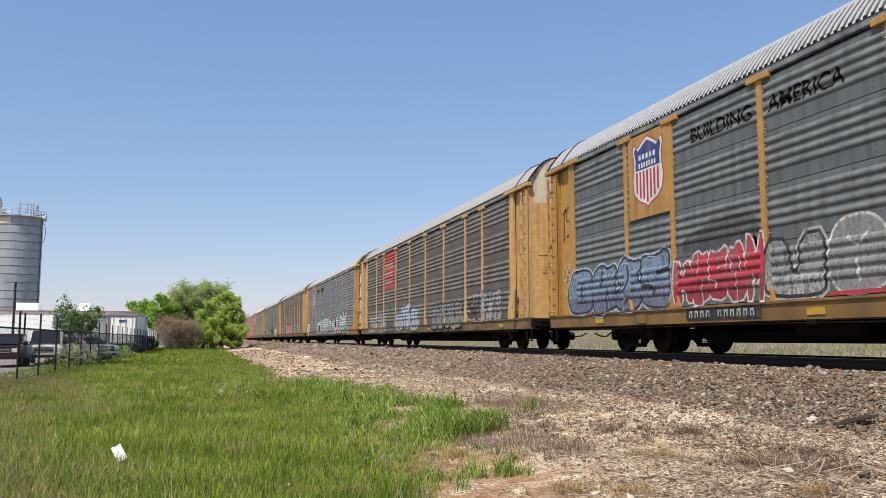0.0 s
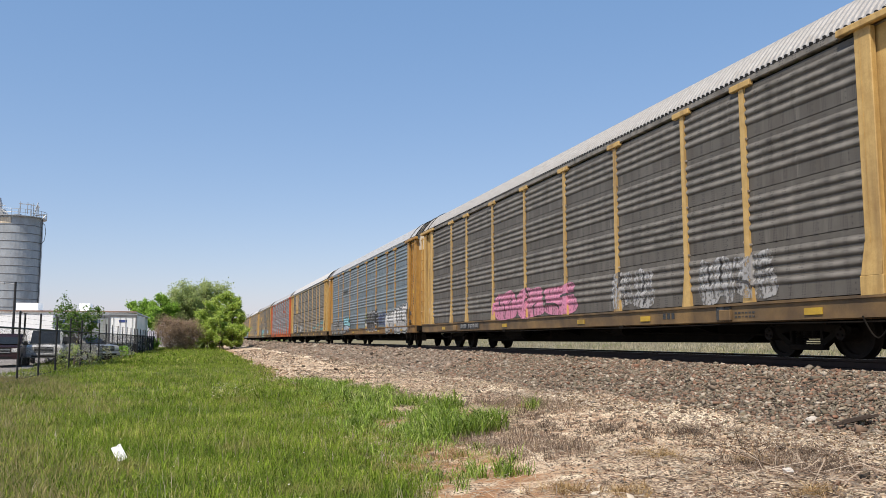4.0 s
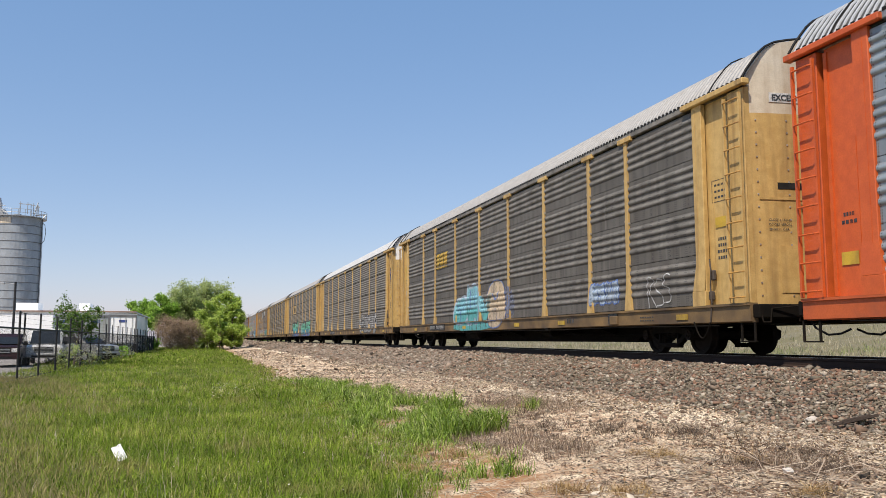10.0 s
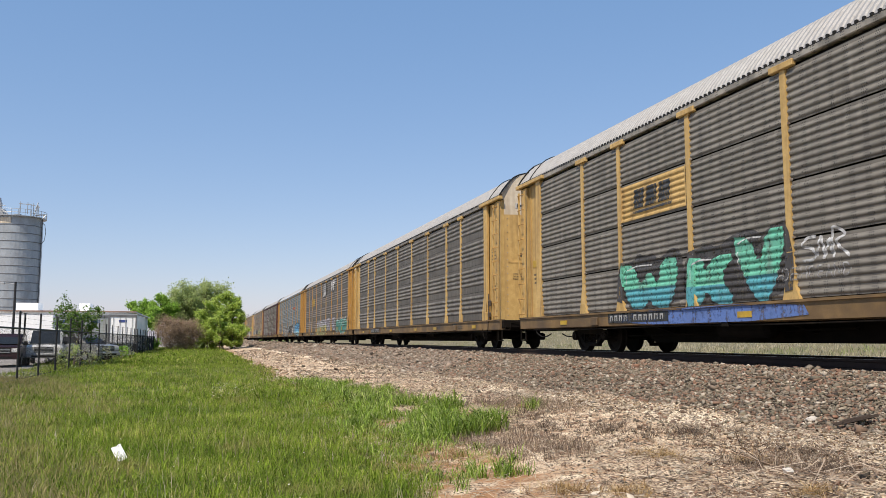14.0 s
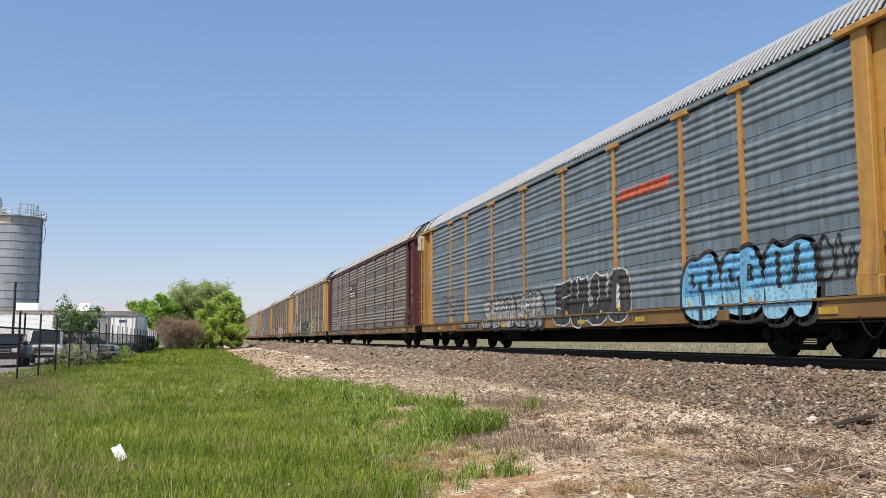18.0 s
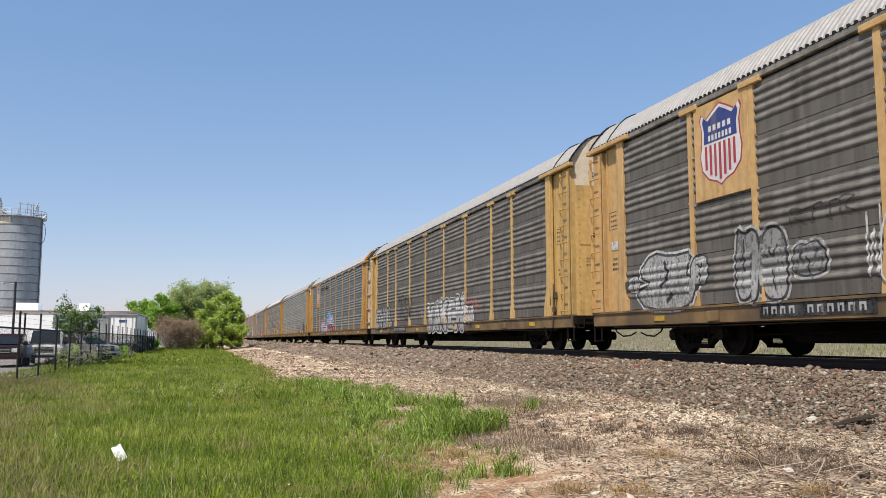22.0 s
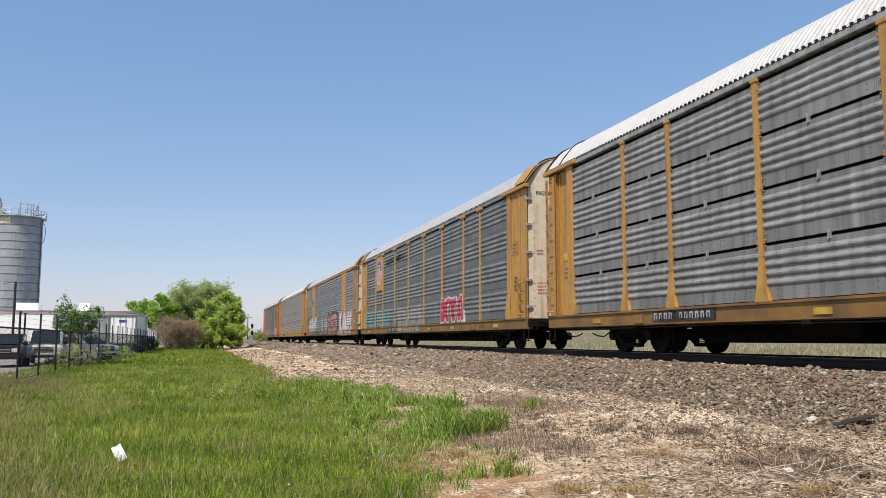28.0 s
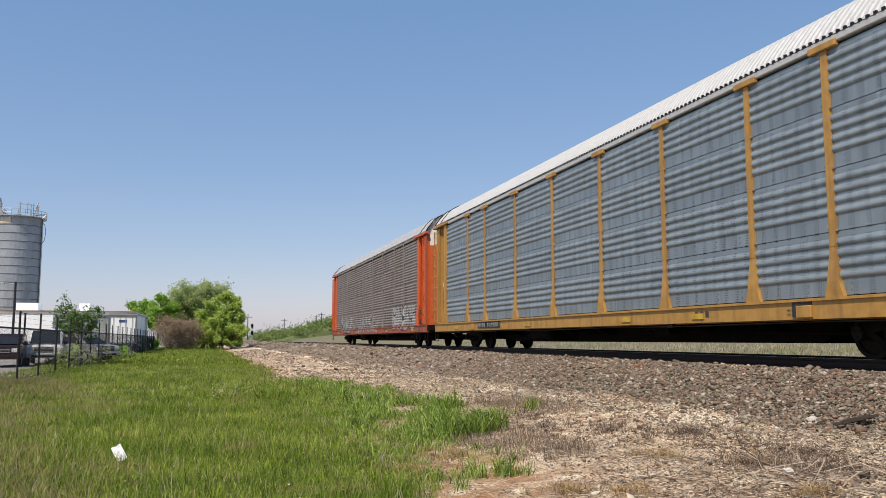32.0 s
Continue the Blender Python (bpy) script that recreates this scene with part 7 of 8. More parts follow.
def letters_mesh(text, size, bold=0.0):
    cu = bpy.data.curves.new("lettering", "FONT")
    cu.body, cu.size, cu.offset, cu.resolution_u = text, size, bold, 3
    ob = bpy.data.objects.new("lettering", cu)
    me = bpy.data.meshes.new_from_object(ob)
    bpy.data.objects.remove(ob)
    bpy.data.curves.remove(cu)
    return me


def lettering(k, text, yl, yr, z0, z1, material, lift=0.006, parent=None, bold=0.02, name="lettering"):
    """Words laid on the side of a car, stretched to the given run and height."""
    me = letters_mesh(text, 1.0, bold)
    bm = bmesh.new()
    bm.from_mesh(me)
    xs, ys = [p.co.x for p in bm.verts], [p.co.y for p in bm.verts]
    ax, bx, ay, by = min(xs), max(xs), min(ys), max(ys)
    for p in bm.verts:
        p.co = Vector((0, yl - (p.co.x - ax) / (bx - ax) * (yl - yr), z0 + (p.co.y - ay) / (by - ay) * (z1 - z0)))
    lay_on(bm, STYLE[k], lift)
    bm.to_mesh(me)
    bm.free()
    return part(name, me, material, parent or CARS[k], "dark painted lettering" if name == "lettering" else "")


def rect(a, b, c, d):
    return [(a, c), (b, c), (b, d), (a, d)]


def plate_box(k, yl, yr, z0, z1, material, label, depth=0.05):
    return part("plate", Shape().box(FACE - depth, FACE - 0.01, yr, yl, z0, z1, 0.006), material, CARS[k], label)


def flat(name, polys, x, material, parent, label=""):
    """Flat painted shapes on a plate, in the plane x."""
    bm = bmesh.new()
    for poly in polys:
        vs = [bm.verts.new((x, y, z)) for y, z in poly]
        if len(vs) <= 4:
            bm.faces.new(vs)
        else:
            for tri in tess([[Vector((0, y, z)) for y, z in poly]]):
                bm.faces.new([vs[i] for i in tri])
    me = bpy.data.meshes.new(name)
    bm.to_mesh(me)
    bm.free()
    return part(name, me, material, parent, label)


for key, c in (("white", (0.70, 0.69, 0.67)), ("navy", (0.035, 0.05, 0.20)), ("red", (0.42, 0.035, 0.05))):
    M["emblem_" + key] = mat("emblem " + key, c, tuple(q * 0.8 for q in c), 0.5, scale=3, fine=25, dirt=(0.16, 0.14, 0.12), dirt_amount=0.25, streak=4, bump=0.03)


def shield(cy, cz, w, h, plate):
    """A shield with a dark blue head, white bars for its words, and red and white stripes."""
    x = FACE - 0.054
    half = [(0, 0.5), (0.16, 0.44), (0.34, 0.36), (0.46, 0.43), (0.5, 0.36), (0.45, 0.22), (0.46, 0.05), (0.5, -0.1), (0.46, -0.28), (0.3, -0.4), (0.1, -0.45), (0, -0.5)]
    full = half + [(-a, b) for a, b in half[-2:0:-1]]
    edge = [(cy + a * w * 1.13, cz + b * h * 1.09) for a, b in full]
    rim = [(cy + a * w * 1.19, cz + b * h * 1.14) for a, b in full]
    flat("shield_rim", [rim], x + 0.003, "emblem_red", plate, "thin red rim of the shield")
    s = flat("shield", [edge], x - 0.001, "emblem_white", plate, "striped shield emblem")
    head = [(cy + a * w, cz + b * h) for a, b in full if b >= 0.04]
    flat("head", [head], x - 0.004, "emblem_navy", s, "dark blue head of the shield")
    for r, z, n in ((0, 0.245, 5), (1, 0.115, 7)):
        for i in range(n):
            u = -0.34 + 0.68 * (i + 0.12) / n
            flat("bar", [rect(cy - u * w, cy - (u + 0.68 / n * 0.62) * w, cz + z * h - 0.04 * h, cz + z * h + 0.04 * h)], x - 0.008, "emblem_white", s)
    for i in range(7):
        u0 = -0.46 + 0.92 * i / 7 + 0.02
        u1 = u0 + 0.92 / 14
        um = abs((u0 + u1) / 2)
        lo = np.interp(um, [0, 0.1, 0.3, 0.46, 0.5], [-0.49, -0.44, -0.39, -0.27, -0.12])
        flat("stripe", [rect(cy - u0 * w, cy - u1 * w, cz + lo * h, cz + 0.02 * h)], x - 0.004, "emblem_red", s)


def number_board(k, yl, yr, z0=0.70, z1=0.92, bar="spray_silver"):
    """A dark board on the sill with bars in place of the car's marks."""
    b = part("number_board", Shape().box(-1.618, -1.606, yr, yl, z0, z1), "spray_black", CARS[k], "black board with pale bars")
    n = 11
    for i in range(n):
        if i == 4:
            continue
        a = yl - 0.1 - (yl - yr - 0.2) * i / n
        w = (yl - yr - 0.2) / n * 0.62
        flat("bar", [rect(a, a - w * 0.3, z0 + 0.045, z1 - 0.045), rect(a - w * 0.3, a - w, z1 - 0.085, z1 - 0.045), rect(a - w * 0.7, a - w, z0 + 0.045, z1 - 0.085)], -1.622, bar, b)


def sill_marks(k, seed):
    r2 = random.Random(seed)
    for p in (-11.2, -5.6, -2.6, 3.0, 10.4):
        p += r2.uniform(-.4, .4)
        part("reflector", cached(("reflector",), lambda: Shape().box(-1.622, -1.606, -0.2, 0.2, 0.71, 0.82)), "reflector", CARS[k], "yellow reflective strip", (0, p, 0))
    y = r2.uniform(-6.5, -4.5)
    marks = []
    for i in range(3):
        marks.append(rect(y - i * 0.17, y - i * 0.17 - 0.11, 0.74, 0.86))
    y = r2.uniform(-10, -8)
    for j in range(2):
        for i in range(6):
            marks.append(rect(y - i * 0.1, y - i * 0.1 - 0.07, 0.71 + j * 0.07, 0.74 + j * 0.07))
    tagged(flat("stencil", marks, -1.6095, "spray_ink", CARS[k], "dark stencilled marks"), kind="stuff")
    part("route_board", Shape().box(-1.62, -1.6, -8.7, -8.25, 0.68, 0.95), "spray_black", CARS[k], "small black card holder")


def end_marks(k, seed):
    """Stencils, a boxed table and a small placard on the end sheets beside the ladders."""
    r2 = random.Random(seed)
    lad = ENDS[k] == "ladder"
    x = -1.474 if lad else -1.585
    ink = "spray_silver" if FRAME[k] == "maroon" else "spray_ink"
    for s in (-1, 1):
        c = s * (CORNER + 0.63)
        m = []
        if s < 0 or r2.random() < 0.5:
            z = 2.95
            for a, b, q, w in ((c - .27, c + .27, z, .012), (c - .27, c + .27, z + .42, .012)):
                m.append(rect(a, b, q, q + w))
            m += [rect(c - .27, c - .258, z, z + .43), rect(c + .258, c + .27, z, z + .43)]
            for i in range(3):
                for j in range(4):
                    m.append(rect(c - .2 + j * .105, c - .2 + j * .105 + .07, z + .07 + i * .12, z + .11 + i * .12))
        for i in range(r2.randint(2, 4)):
            z = 2.2 - i * 0.12
            wd = r2.uniform(.18, .34)
            for j in range(4):
                m.append(rect(c - wd / 2 + j * wd / 4, c - wd / 2 + j * wd / 4 + wd / 5.5, z, z + .06))
        tagged(flat("stencil", m, x, ink, CARS[k], "stencilled table and marks"), kind="stuff")
        if r2.random() < 0.7:
            z = r2.choice((1.45, 2.45))
            part("placard", Shape().box(x - 0.012, x, c - .17, c + .17, z, z + .2), "reflector" if r2.random() < .5 else "spray_white", CARS[k], "small placard")
        if lad and s < 0:
            # hand brake lever, housing and chain by the near end
            part("hand_brake", Shape().pipe([(-1.57, s * 12.35, 1.86), (-1.60, s * 12.42, 1.6), (-1.59, s * 12.38, 1.3), (-1.62, s * 12.45, 1.0), (-1.63, s * 12.4, 0.64)], 0.016, 6)
                 .box(-1.58, -1.5, s * 12.42 - .05, s * 12.42 + .05, 1.44, 1.64, .02).box(-1.60, -1.5, s * 12.36 - .045, s * 12.36 + .045, 1.06, 1.24, .02), "tie", CARS[k], "dark hand brake lever and housing")
            part("brake_chain", Shape().pipe([(-1.63, s * (12.4 - 0.55 * u), 0.66 - 0.32 * math.sin(u * 3.1416)) for u in np.linspace(0, 1, 11)], 0.014, 6), "truck", CARS[k], "sagging brake chain")


M["painted_black"] = mat("black lettering paint", (0.006, 0.006, 0.006), (0.011, 0.011, 0.011), 0.85, scale=4, fine=30, bump=0.02)
M["painted_black"].node_tree.nodes["Principled BSDF"].inputs["Specular IOR Level"].default_value = 0.1
M["reflector"] = mat("yellow reflective sheet", (0.58, 0.38, 0.035), (0.40, 0.25, 0.03), 0.5, scale=4, dirt=(0.12, 0.08, 0.04), dirt_amount=0.5, bump=0.02)
BOARDS = {0: (6.8, 4.5), 1: (6.85, 4.55), 5: (8.1, 5.1), 9: (7.85, 5.2), 11: (8.0, 5.2), 15: (7.5, 4.95), 19: (5.87, 3.36), 2: (7.8, 5.5), 13: (7.9, 5.0), 14: (7.2, 4.6), 16: (5.9, 3.5), 18: (8.0, 5.7), 20: (5.9, 3.4)}
for k in range(len(CARS)):
    sill_marks(k, 100 + k)
    end_marks(k, 200 + k)
    number_board(k, *BOARDS.get(k, (7.95, 5.7)))

# striped shields on yellow plates in the second bay
for k in (0, 2, 14, 16, 19):
    p = plate_box(k, 9.02, 7.33, 3.0, 4.90, FRAME[k], "flat painted plate")
    shield(8.16, 4.02, 1.12, 1.42, p)
p = plate_box(5, 9.0, 7.35, 3.0, 4.88, "pale_yellow", "flat painted plate")
shield(8.18, 4.18, 0.62, 0.95, p)
for k in (0, 2, 16, 19):
    lettering(k, "BUILDING", 6.5, 4.6, 4.24, 4.54, "painted_black", 0.006, None, 0.012)
    lettering(k, "AMERICA", 4.14, 2.34, 4.24, 4.54, "painted_black", 0.006, None, 0.012)
drawn("graffiti_cloud", [rounded([(6.5, 0.70), (6.45, 1.25), (5.9, 1.95), (5.0, 2.1), (3.6, 1.95), (2.4, 2.15), (1.2, 2.05), (0.2, 2.3), (-0.6, 2.1), (-1.4, 1.75), (-2.2, 1.4), (-2.3, 0.70)])], STYLE[2], 0.002, "spray_teal", CARS[2], "sprayed teal colour cloud")
piece(2, "STRANGE", 6.1, -0.72, 0.70, 1.80, "white", "black", 11, low="silver", rise=0.34, soft=2, fat=1.5)
piece(2, "ad", -0.85, -2.1, 0.98, 1.92, "white", "black", 12, low="silver")
for q, (ch, a, b, top) in enumerate((("M", -2.3, -3.85, 1.95), ("U", -3.85, -4.95, 2.0), ("L", -4.95, -6.05, 2.1), ("E", -6.0, -7.5, 2.2), ("K", -7.45, -9.1, 2.42))):
    piece(2, ch, a, b, 0.68, top, "white", "black", 20 + q, low="silver", slit="teal", soft=1, fat=1.6)


def end_words(k):
    """Words and red and black stencils on the near end doors of a flat-ended car."""
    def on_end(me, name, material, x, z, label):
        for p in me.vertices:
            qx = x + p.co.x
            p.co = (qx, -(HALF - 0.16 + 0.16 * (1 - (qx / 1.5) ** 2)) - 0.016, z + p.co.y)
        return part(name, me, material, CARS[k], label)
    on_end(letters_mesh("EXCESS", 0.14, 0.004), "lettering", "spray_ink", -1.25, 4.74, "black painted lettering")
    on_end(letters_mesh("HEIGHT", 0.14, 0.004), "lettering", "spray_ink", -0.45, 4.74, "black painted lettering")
    r2 = random.Random(300 + k)
    for z, rows, col, x0 in ((3.0, 2, "spray_rosewood", -1.25), (2.0, 4, "spray_red", -1.25), (3.3, 3, "spray_ink", 0.25)):
        s = Shape()
        for j in range(rows):
            n = r2.randint(3, 5)
            for i in range(n):
                a = 0.07 * i + 0.01 * j
                s.add([(a, -j * 0.1, 0), (a + 0.05, -j * 0.1, 0), (a + 0.05, -j * 0.1 + 0.035, 0), (a, -j * 0.1 + 0.035, 0)], [(0, 1, 2, 3)])
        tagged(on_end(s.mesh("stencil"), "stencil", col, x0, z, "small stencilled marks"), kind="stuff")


for k in range(len(CARS)):
    if ENDS[k] == "door":
        end_words(k)

piece(19, "KTA", -4.28, -7.4, 1.0, 2.02, "red", "white", 61, fat=1.3)
plate_words = letters_mesh("BUILDING AMERICA", 0.15, 0.004)
for v in plate_words.vertices:
    v.co = (FACE - 0.053, 8.85 - v.co.x * 1.02, 3.28 + v.co.y)
part("lettering", plate_words, "spray_ink", CARS[5], "dark painted lettering")



STYLE[20] = "sheeted"
piece(20, "KAH", -6.24, -11.33, 0.70, 2.36, "white", "maroon", 4, edge="white", slit="black", soft=2, fat=1.6)
for ch, a, b, top in (("R", 3.02, 1.8, 2.16), ("I", 1.82, 1.33, 2.2), ("O", 1.34, 0.44, 2.12), ("O", 0.46, -0.36, 2.16)):
    piece(20, ch, a - 0.04, b + 0.06, 0.70, top, "silver", "black", 1, low="haze", slit="black", soft=2, fat=0.9)
drawn("graffiti_cloud", [rounded([(-5.0, 0.7), (-5.1, 2.0), (-5.5, 2.3), (-6.0, 1.9), (-5.9, 0.72)])], STYLE[20], 0.0015, "spray_smoke", CARS[20], "sprayed dark cloud")
piece(20, "CSD", -0.5, -5.3, 0.70, 2.24, "blush", "soot", 2, rise=0.14, halo="soot", slit="soot", soft=2, fat=1.2)
for a, b in ((11.8, 10.5), (6.3, 5.3)):
    drawn("graffiti_cloud", [rounded([(a, 1.1), (a, 1.7), (b + 0.2, 1.9), (b, 1.2)])], STYLE[20], 0.0015, "spray_faintteal", CARS[20], "sprayed teal mist")
for ch, a, b, top in (("E", 11.0, 9.6, 2.2), ("D", 9.5, 7.6, 2.38), ("I", 7.68, 7.1, 2.36), ("P", 7.15, 6.1, 2.44)):
    piece(20, ch, a, b, 0.68, top, "white", "black", 3, low="silver", soft=2, fat=0.9)
piece(20, "e", 6.05, 5.6, 0.98, 1.72, "silver", "black", 5, soft=0, fat=0.7)
scrawl(20, 13.2, 12.4, 2.85, 3.12, 3, "black", 6)
scrawl(20, 12.75, 11.65, 1.35, 2.1, 4, "soot", 7)


def end_sign(k):
    """A small white board with black words low on the gable, and stencilled words on the end door."""
    y = lambda x: -(HALF - 0.16 + 0.16 * (1 - (x / 1.5) ** 2))
    ink = "spray_silver" if FRAME[k] == "maroon" else "spray_ink"
    for word, x0 in (("EXCESS", -1.0), ("HEIGHT", 0.35)):
        b = part("sign_board", bow_plate(-1, x0 - 0.05, x0 + 0.62, 4.66, 4.84, 0.012), "spray_white", CARS[k], "small white board with black words")
        me = letters_mesh(word, 0.155, 0.006)
        for v in me.vertices:
            x = x0 + v.co.x * 0.98
            v.co = (x, y(x) - 0.018, 4.695 + v.co.y)
        part("lettering", me, "spray_ink", b)
    for i, words in enumerate(("CLOSE & LOCK", "DOORS BEFORE", "MOVING CAR")):
        me = letters_mesh(words, 0.062, 0.001)
        for v in me.vertices:
            x = -1.15 + v.co.x
            v.co = (x, y(x) - 0.014, 2.45 - 0.085 * i + v.co.y)
        part("lettering", me, ink, CARS[k], "small stencilled words")


for k in range(len(CARS)):
    if ENDS[k] != "door":
        end_sign(k)

# a red panel with white bars
for ob in CARS[1].children:
    if ob.name.startswith("side_panel") and ob["bay"] == 6 and ob["row"] >= 2:
        ob.material_slots[0].material = M["panel_red"]
        tagged(ob, "red painted side panel")
bars = []
for z, n in ((4.05, 8), (3.62, 7), (3.2, 7)):
    for i in range(n):
        bars.append(rect(6.95 - i * 0.26, 6.95 - i * 0.26 - 0.19, z, z + 0.24))
for b in bars:
    drawn("bar", [b], STYLE[1], 0.005, "spray_silver", CARS[1], "white bar")


def block_mark(k, yl, yr, z0, z1, n, material, under, label):
    """Slanted solid blocks with a rule under them, in place of a company's mark."""
    w = (yl - yr) / n
    polys = [[(yl - i * w, z0 + 0.2 * (z1 - z0)), (yl - i * w - 0.82 * w, z0 + 0.2 * (z1 - z0)), (yl - i * w - 0.92 * w, z1), (yl - i * w - 0.1 * w, z1)] for i in range(n)]
    if under:
        polys.append(rect(yl + 0.02, yr, z0, z0 + 0.12 * (z1 - z0)))
    for q in polys:
        drawn("emblem_block", [q], STYLE[k], 0.008, material, CARS[k], label)


block_mark(4, 7.0, 5.1, 3.36, 3.66, 8, "spray_ink", False, "dark slanted block")
for k in (7, 11):
    drawn("emblem", [rect(7.12, 5.38, 3.2, 3.9)], STYLE[k], 0.004, "spray_soot", CARS[k], "dark field behind the mark")
    block_mark(k, 7.05, 5.42, 3.22, 3.86, 3, "spray_gold", True, "golden block")
drawn("emblem", [rect(7.17, 4.43, 3.02, 3.86)], STYLE[9], 0.004, "pale_yellow", CARS[9], "yellow painted field")
block_mark(9, 6.6, 5.0, 3.15, 3.7, 3, "spray_ink", True, "black block")
for k in (6, 12):
    block_mark(k, -4.45, -7.1, 3.52, 3.78, 7 if k == 6 else 1, "spray_flame", True, "orange slanted block")
drawn("emblem", [rect(4.28, 1.52, 3.0, 3.9)], STYLE[13], 0.004, "maroon", CARS[13], "maroon painted field")
block_mark(13, 4.1, 3.1, 3.5, 3.78, 5, "spray_white", False, "white block")
drawn("emblem", [rect(4.15, 2.2, 3.26, 3.36), rect(4.15, 2.2, 3.1, 3.2)] + ribbon([(2.2 + 0.28 * math.cos(a), 3.4 + 0.28 * math.sin(a)) for a in np.linspace(-0.2, 2.9, 10)], 0.08), STYLE[13], 0.009, "spray_white", CARS[13], "white curved band")
ring = [(-12.63 + 0.34 * math.cos(a), 3.72 + 0.40 * math.sin(a)) for a in np.linspace(0, 6.283, 24)[:-1]]
for s in (-1, 1):
    r_ob = flat("roundel", [[(y if s < 0 else -y, z) for y, z in ring]], -1.474, "spray_soot", CARS[8], "round dark emblem")
    c = s * 12.63
    flat("disc", [[(c + 0.25 * math.cos(a), 3.72 + 0.28 * math.sin(a)) for a in np.linspace(0, 6.283, 20)[:-1]]], -1.478, "spray_silver", r_ob)
    flat("cross", [rect(c - .06, c + .06, 3.46, 3.98), rect(c - .24, c + .24, 3.66, 3.78)], -1.482, "spray_navy", r_ob)
# the ochre car: narrow bays sheeted over flat
for yl, yr in ((9.04, 7.31), (-7.31, -9.04)):
    sheet_ob = part("plate", Shape().box(FACE - 0.05, FACE - 0.005, yr, yl, SILL + .02, 4.9, .006).box(FACE - 0.065, FACE - 0.05, (yl + yr) / 2 - .02, (yl + yr) / 2 + .02, SILL + .1, 4.85), "yellow", CARS[20], "tall flat yellow sheet")
    if yl > 0:
        flat("mark", [[(8.75, 3.8), (8.6, 3.8), (8.6, 3.74), (8.69, 3.74), (8.69, 3.26), (8.6, 3.26), (8.6, 3.2), (8.75, 3.2)], [(7.55, 3.8), (7.7, 3.8), (7.7, 3.74), (7.61, 3.74), (7.61, 3.26), (7.7, 3.26), (7.7, 3.2), (7.55, 3.2)],
                      rect(8.48, 8.32, 3.35, 3.65), rect(8.22, 8.06, 3.35, 3.65), rect(7.96, 7.8, 3.35, 3.65)], FACE - 0.069, "spray_ink", sheet_ob, "black bracketed blocks")
for k in (7, 10, 11):
    part("placard", Shape().box(-1.485, -1.472, 12.34, 12.90, 3.2, 3.85), "reflector", CARS[k], "yellow square placard")

# sprayed pieces, car by car
drawn("graffiti_cloud", [rounded([(7.0, 2.0), (6.9, 2.35), (6.2, 2.5), (5.4, 2.62), (4.6, 2.58), (4.4, 2.1)])], STYLE[0], 0.002, "spray_smoke", CARS[0], "sprayed dark cloud")
piece(0, "Oadb", 12.19, 7.44, 0.99, 2.12, "sky", "black", 1, edge="ice", low="dusk", soft=2, rise=0.12, shine="ice", fat=1.15)
piece(0, "HabcM", 7.22, 4.35, 1.01, 1.96, "red", "white", 2, low="crimson", slit="white", rise=0.25, fat=0.8)
piece(0, "U", 4.29, 2.98, 1.04, 2.06, "grey", "black", 3, edge="silver", low="haze", soft=1, fat=1.1)
piece(0, "ef", 2.86, 0.5, 1.02, 2.2, "grey", "white", 4, soft=2, fat=0.9)
drawn("graffiti_cloud", [rect(2.9, -0.4, 0.995, 1.06)], STYLE[0], 0.014, "spray_red", CARS[0], "sprayed red band")
scrawl(0, 12.98, 12.42, 3.0, 3.9, 2, "black", 5)
scrawl(0, 12.92, 12.2, 1.85, 2.3, 3, "white", 6)
piece(1, "bacdf", 11.1, 6.68, 0.66, 1.75, "haze", "none", 7, slit="soot", soft=2)
piece(1, "dab", 4.30, 1.3, 0.78, 1.75, "ice", "soot", 8, rise=0.35, soft=2, halo=None, shine="white")
piece(1, "d", 1.3, -0.3, 0.72, 1.8, "ice", "soot", 9, soft=2)
drawn("graffiti_cloud", [rounded([(2.9, 1.75), (2.8, 2.0), (2.0, 2.0), (1.9, 1.7)])], STYLE[1], 0.002, "spray_faintteal", CARS[1], "sprayed teal mist")
drawn("graffiti_cloud", [rounded([(0.9, 1.4), (0.8, 1.85), (-0.4, 1.8), (-0.5, 1.35)])], STYLE[1], 0.002, "spray_faintteal", CARS[1], "sprayed teal mist")
piece(1, "cafd", -2.51, -6.89, 0.74, 1.80, "grey", "black", 9, soft=2)
piece(1, "ba", -7.46, -9.01, 1.00, 1.93, "soot", "silver", 10)
piece(1, "fc", -9.17, -11.10, 0.91, 2.02, "haze", "soot", 11)
drawn("graffiti_cloud", [rounded([(-8.6, 0.70), (-8.6, 1.5), (-9.3, 1.62), (-9.5, 1.2), (-10.3, 1.0), (-10.4, 0.68)])], STYLE[2], 0.003, "spray_teal", CARS[2], "sprayed teal colour cloud")
drawn("graffiti_cloud", [rounded([(-4.6, 1.9), (-4.7, 2.3), (-5.9, 2.36), (-6.0, 1.9)])], STYLE[2], 0.003, "spray_teal", CARS[2], "sprayed teal colour cloud")
drawn("graffiti_cloud", [[(-9.6, 1.02), (-9.9, 1.2), (-11.9, 1.16), (-11.95, 1.02)]], STYLE[2], 0.0035, "spray_flame", CARS[2], "sprayed orange band")
piece(2, "e", 12.33, 10.76, 0.66, 1.85, "white", "black", 13, soft=2)
piece(3, "cab", 4.27, -2.05, 0.93, 1.93, "pink", "none", 14, soft=2)
piece(3, "ad", -4.05, -5.98, 1.00, 1.89, "haze", "none", 15)
piece(3, "fb", -7.64, -9.88, 0.98, 1.91, "haze", "none", 16)
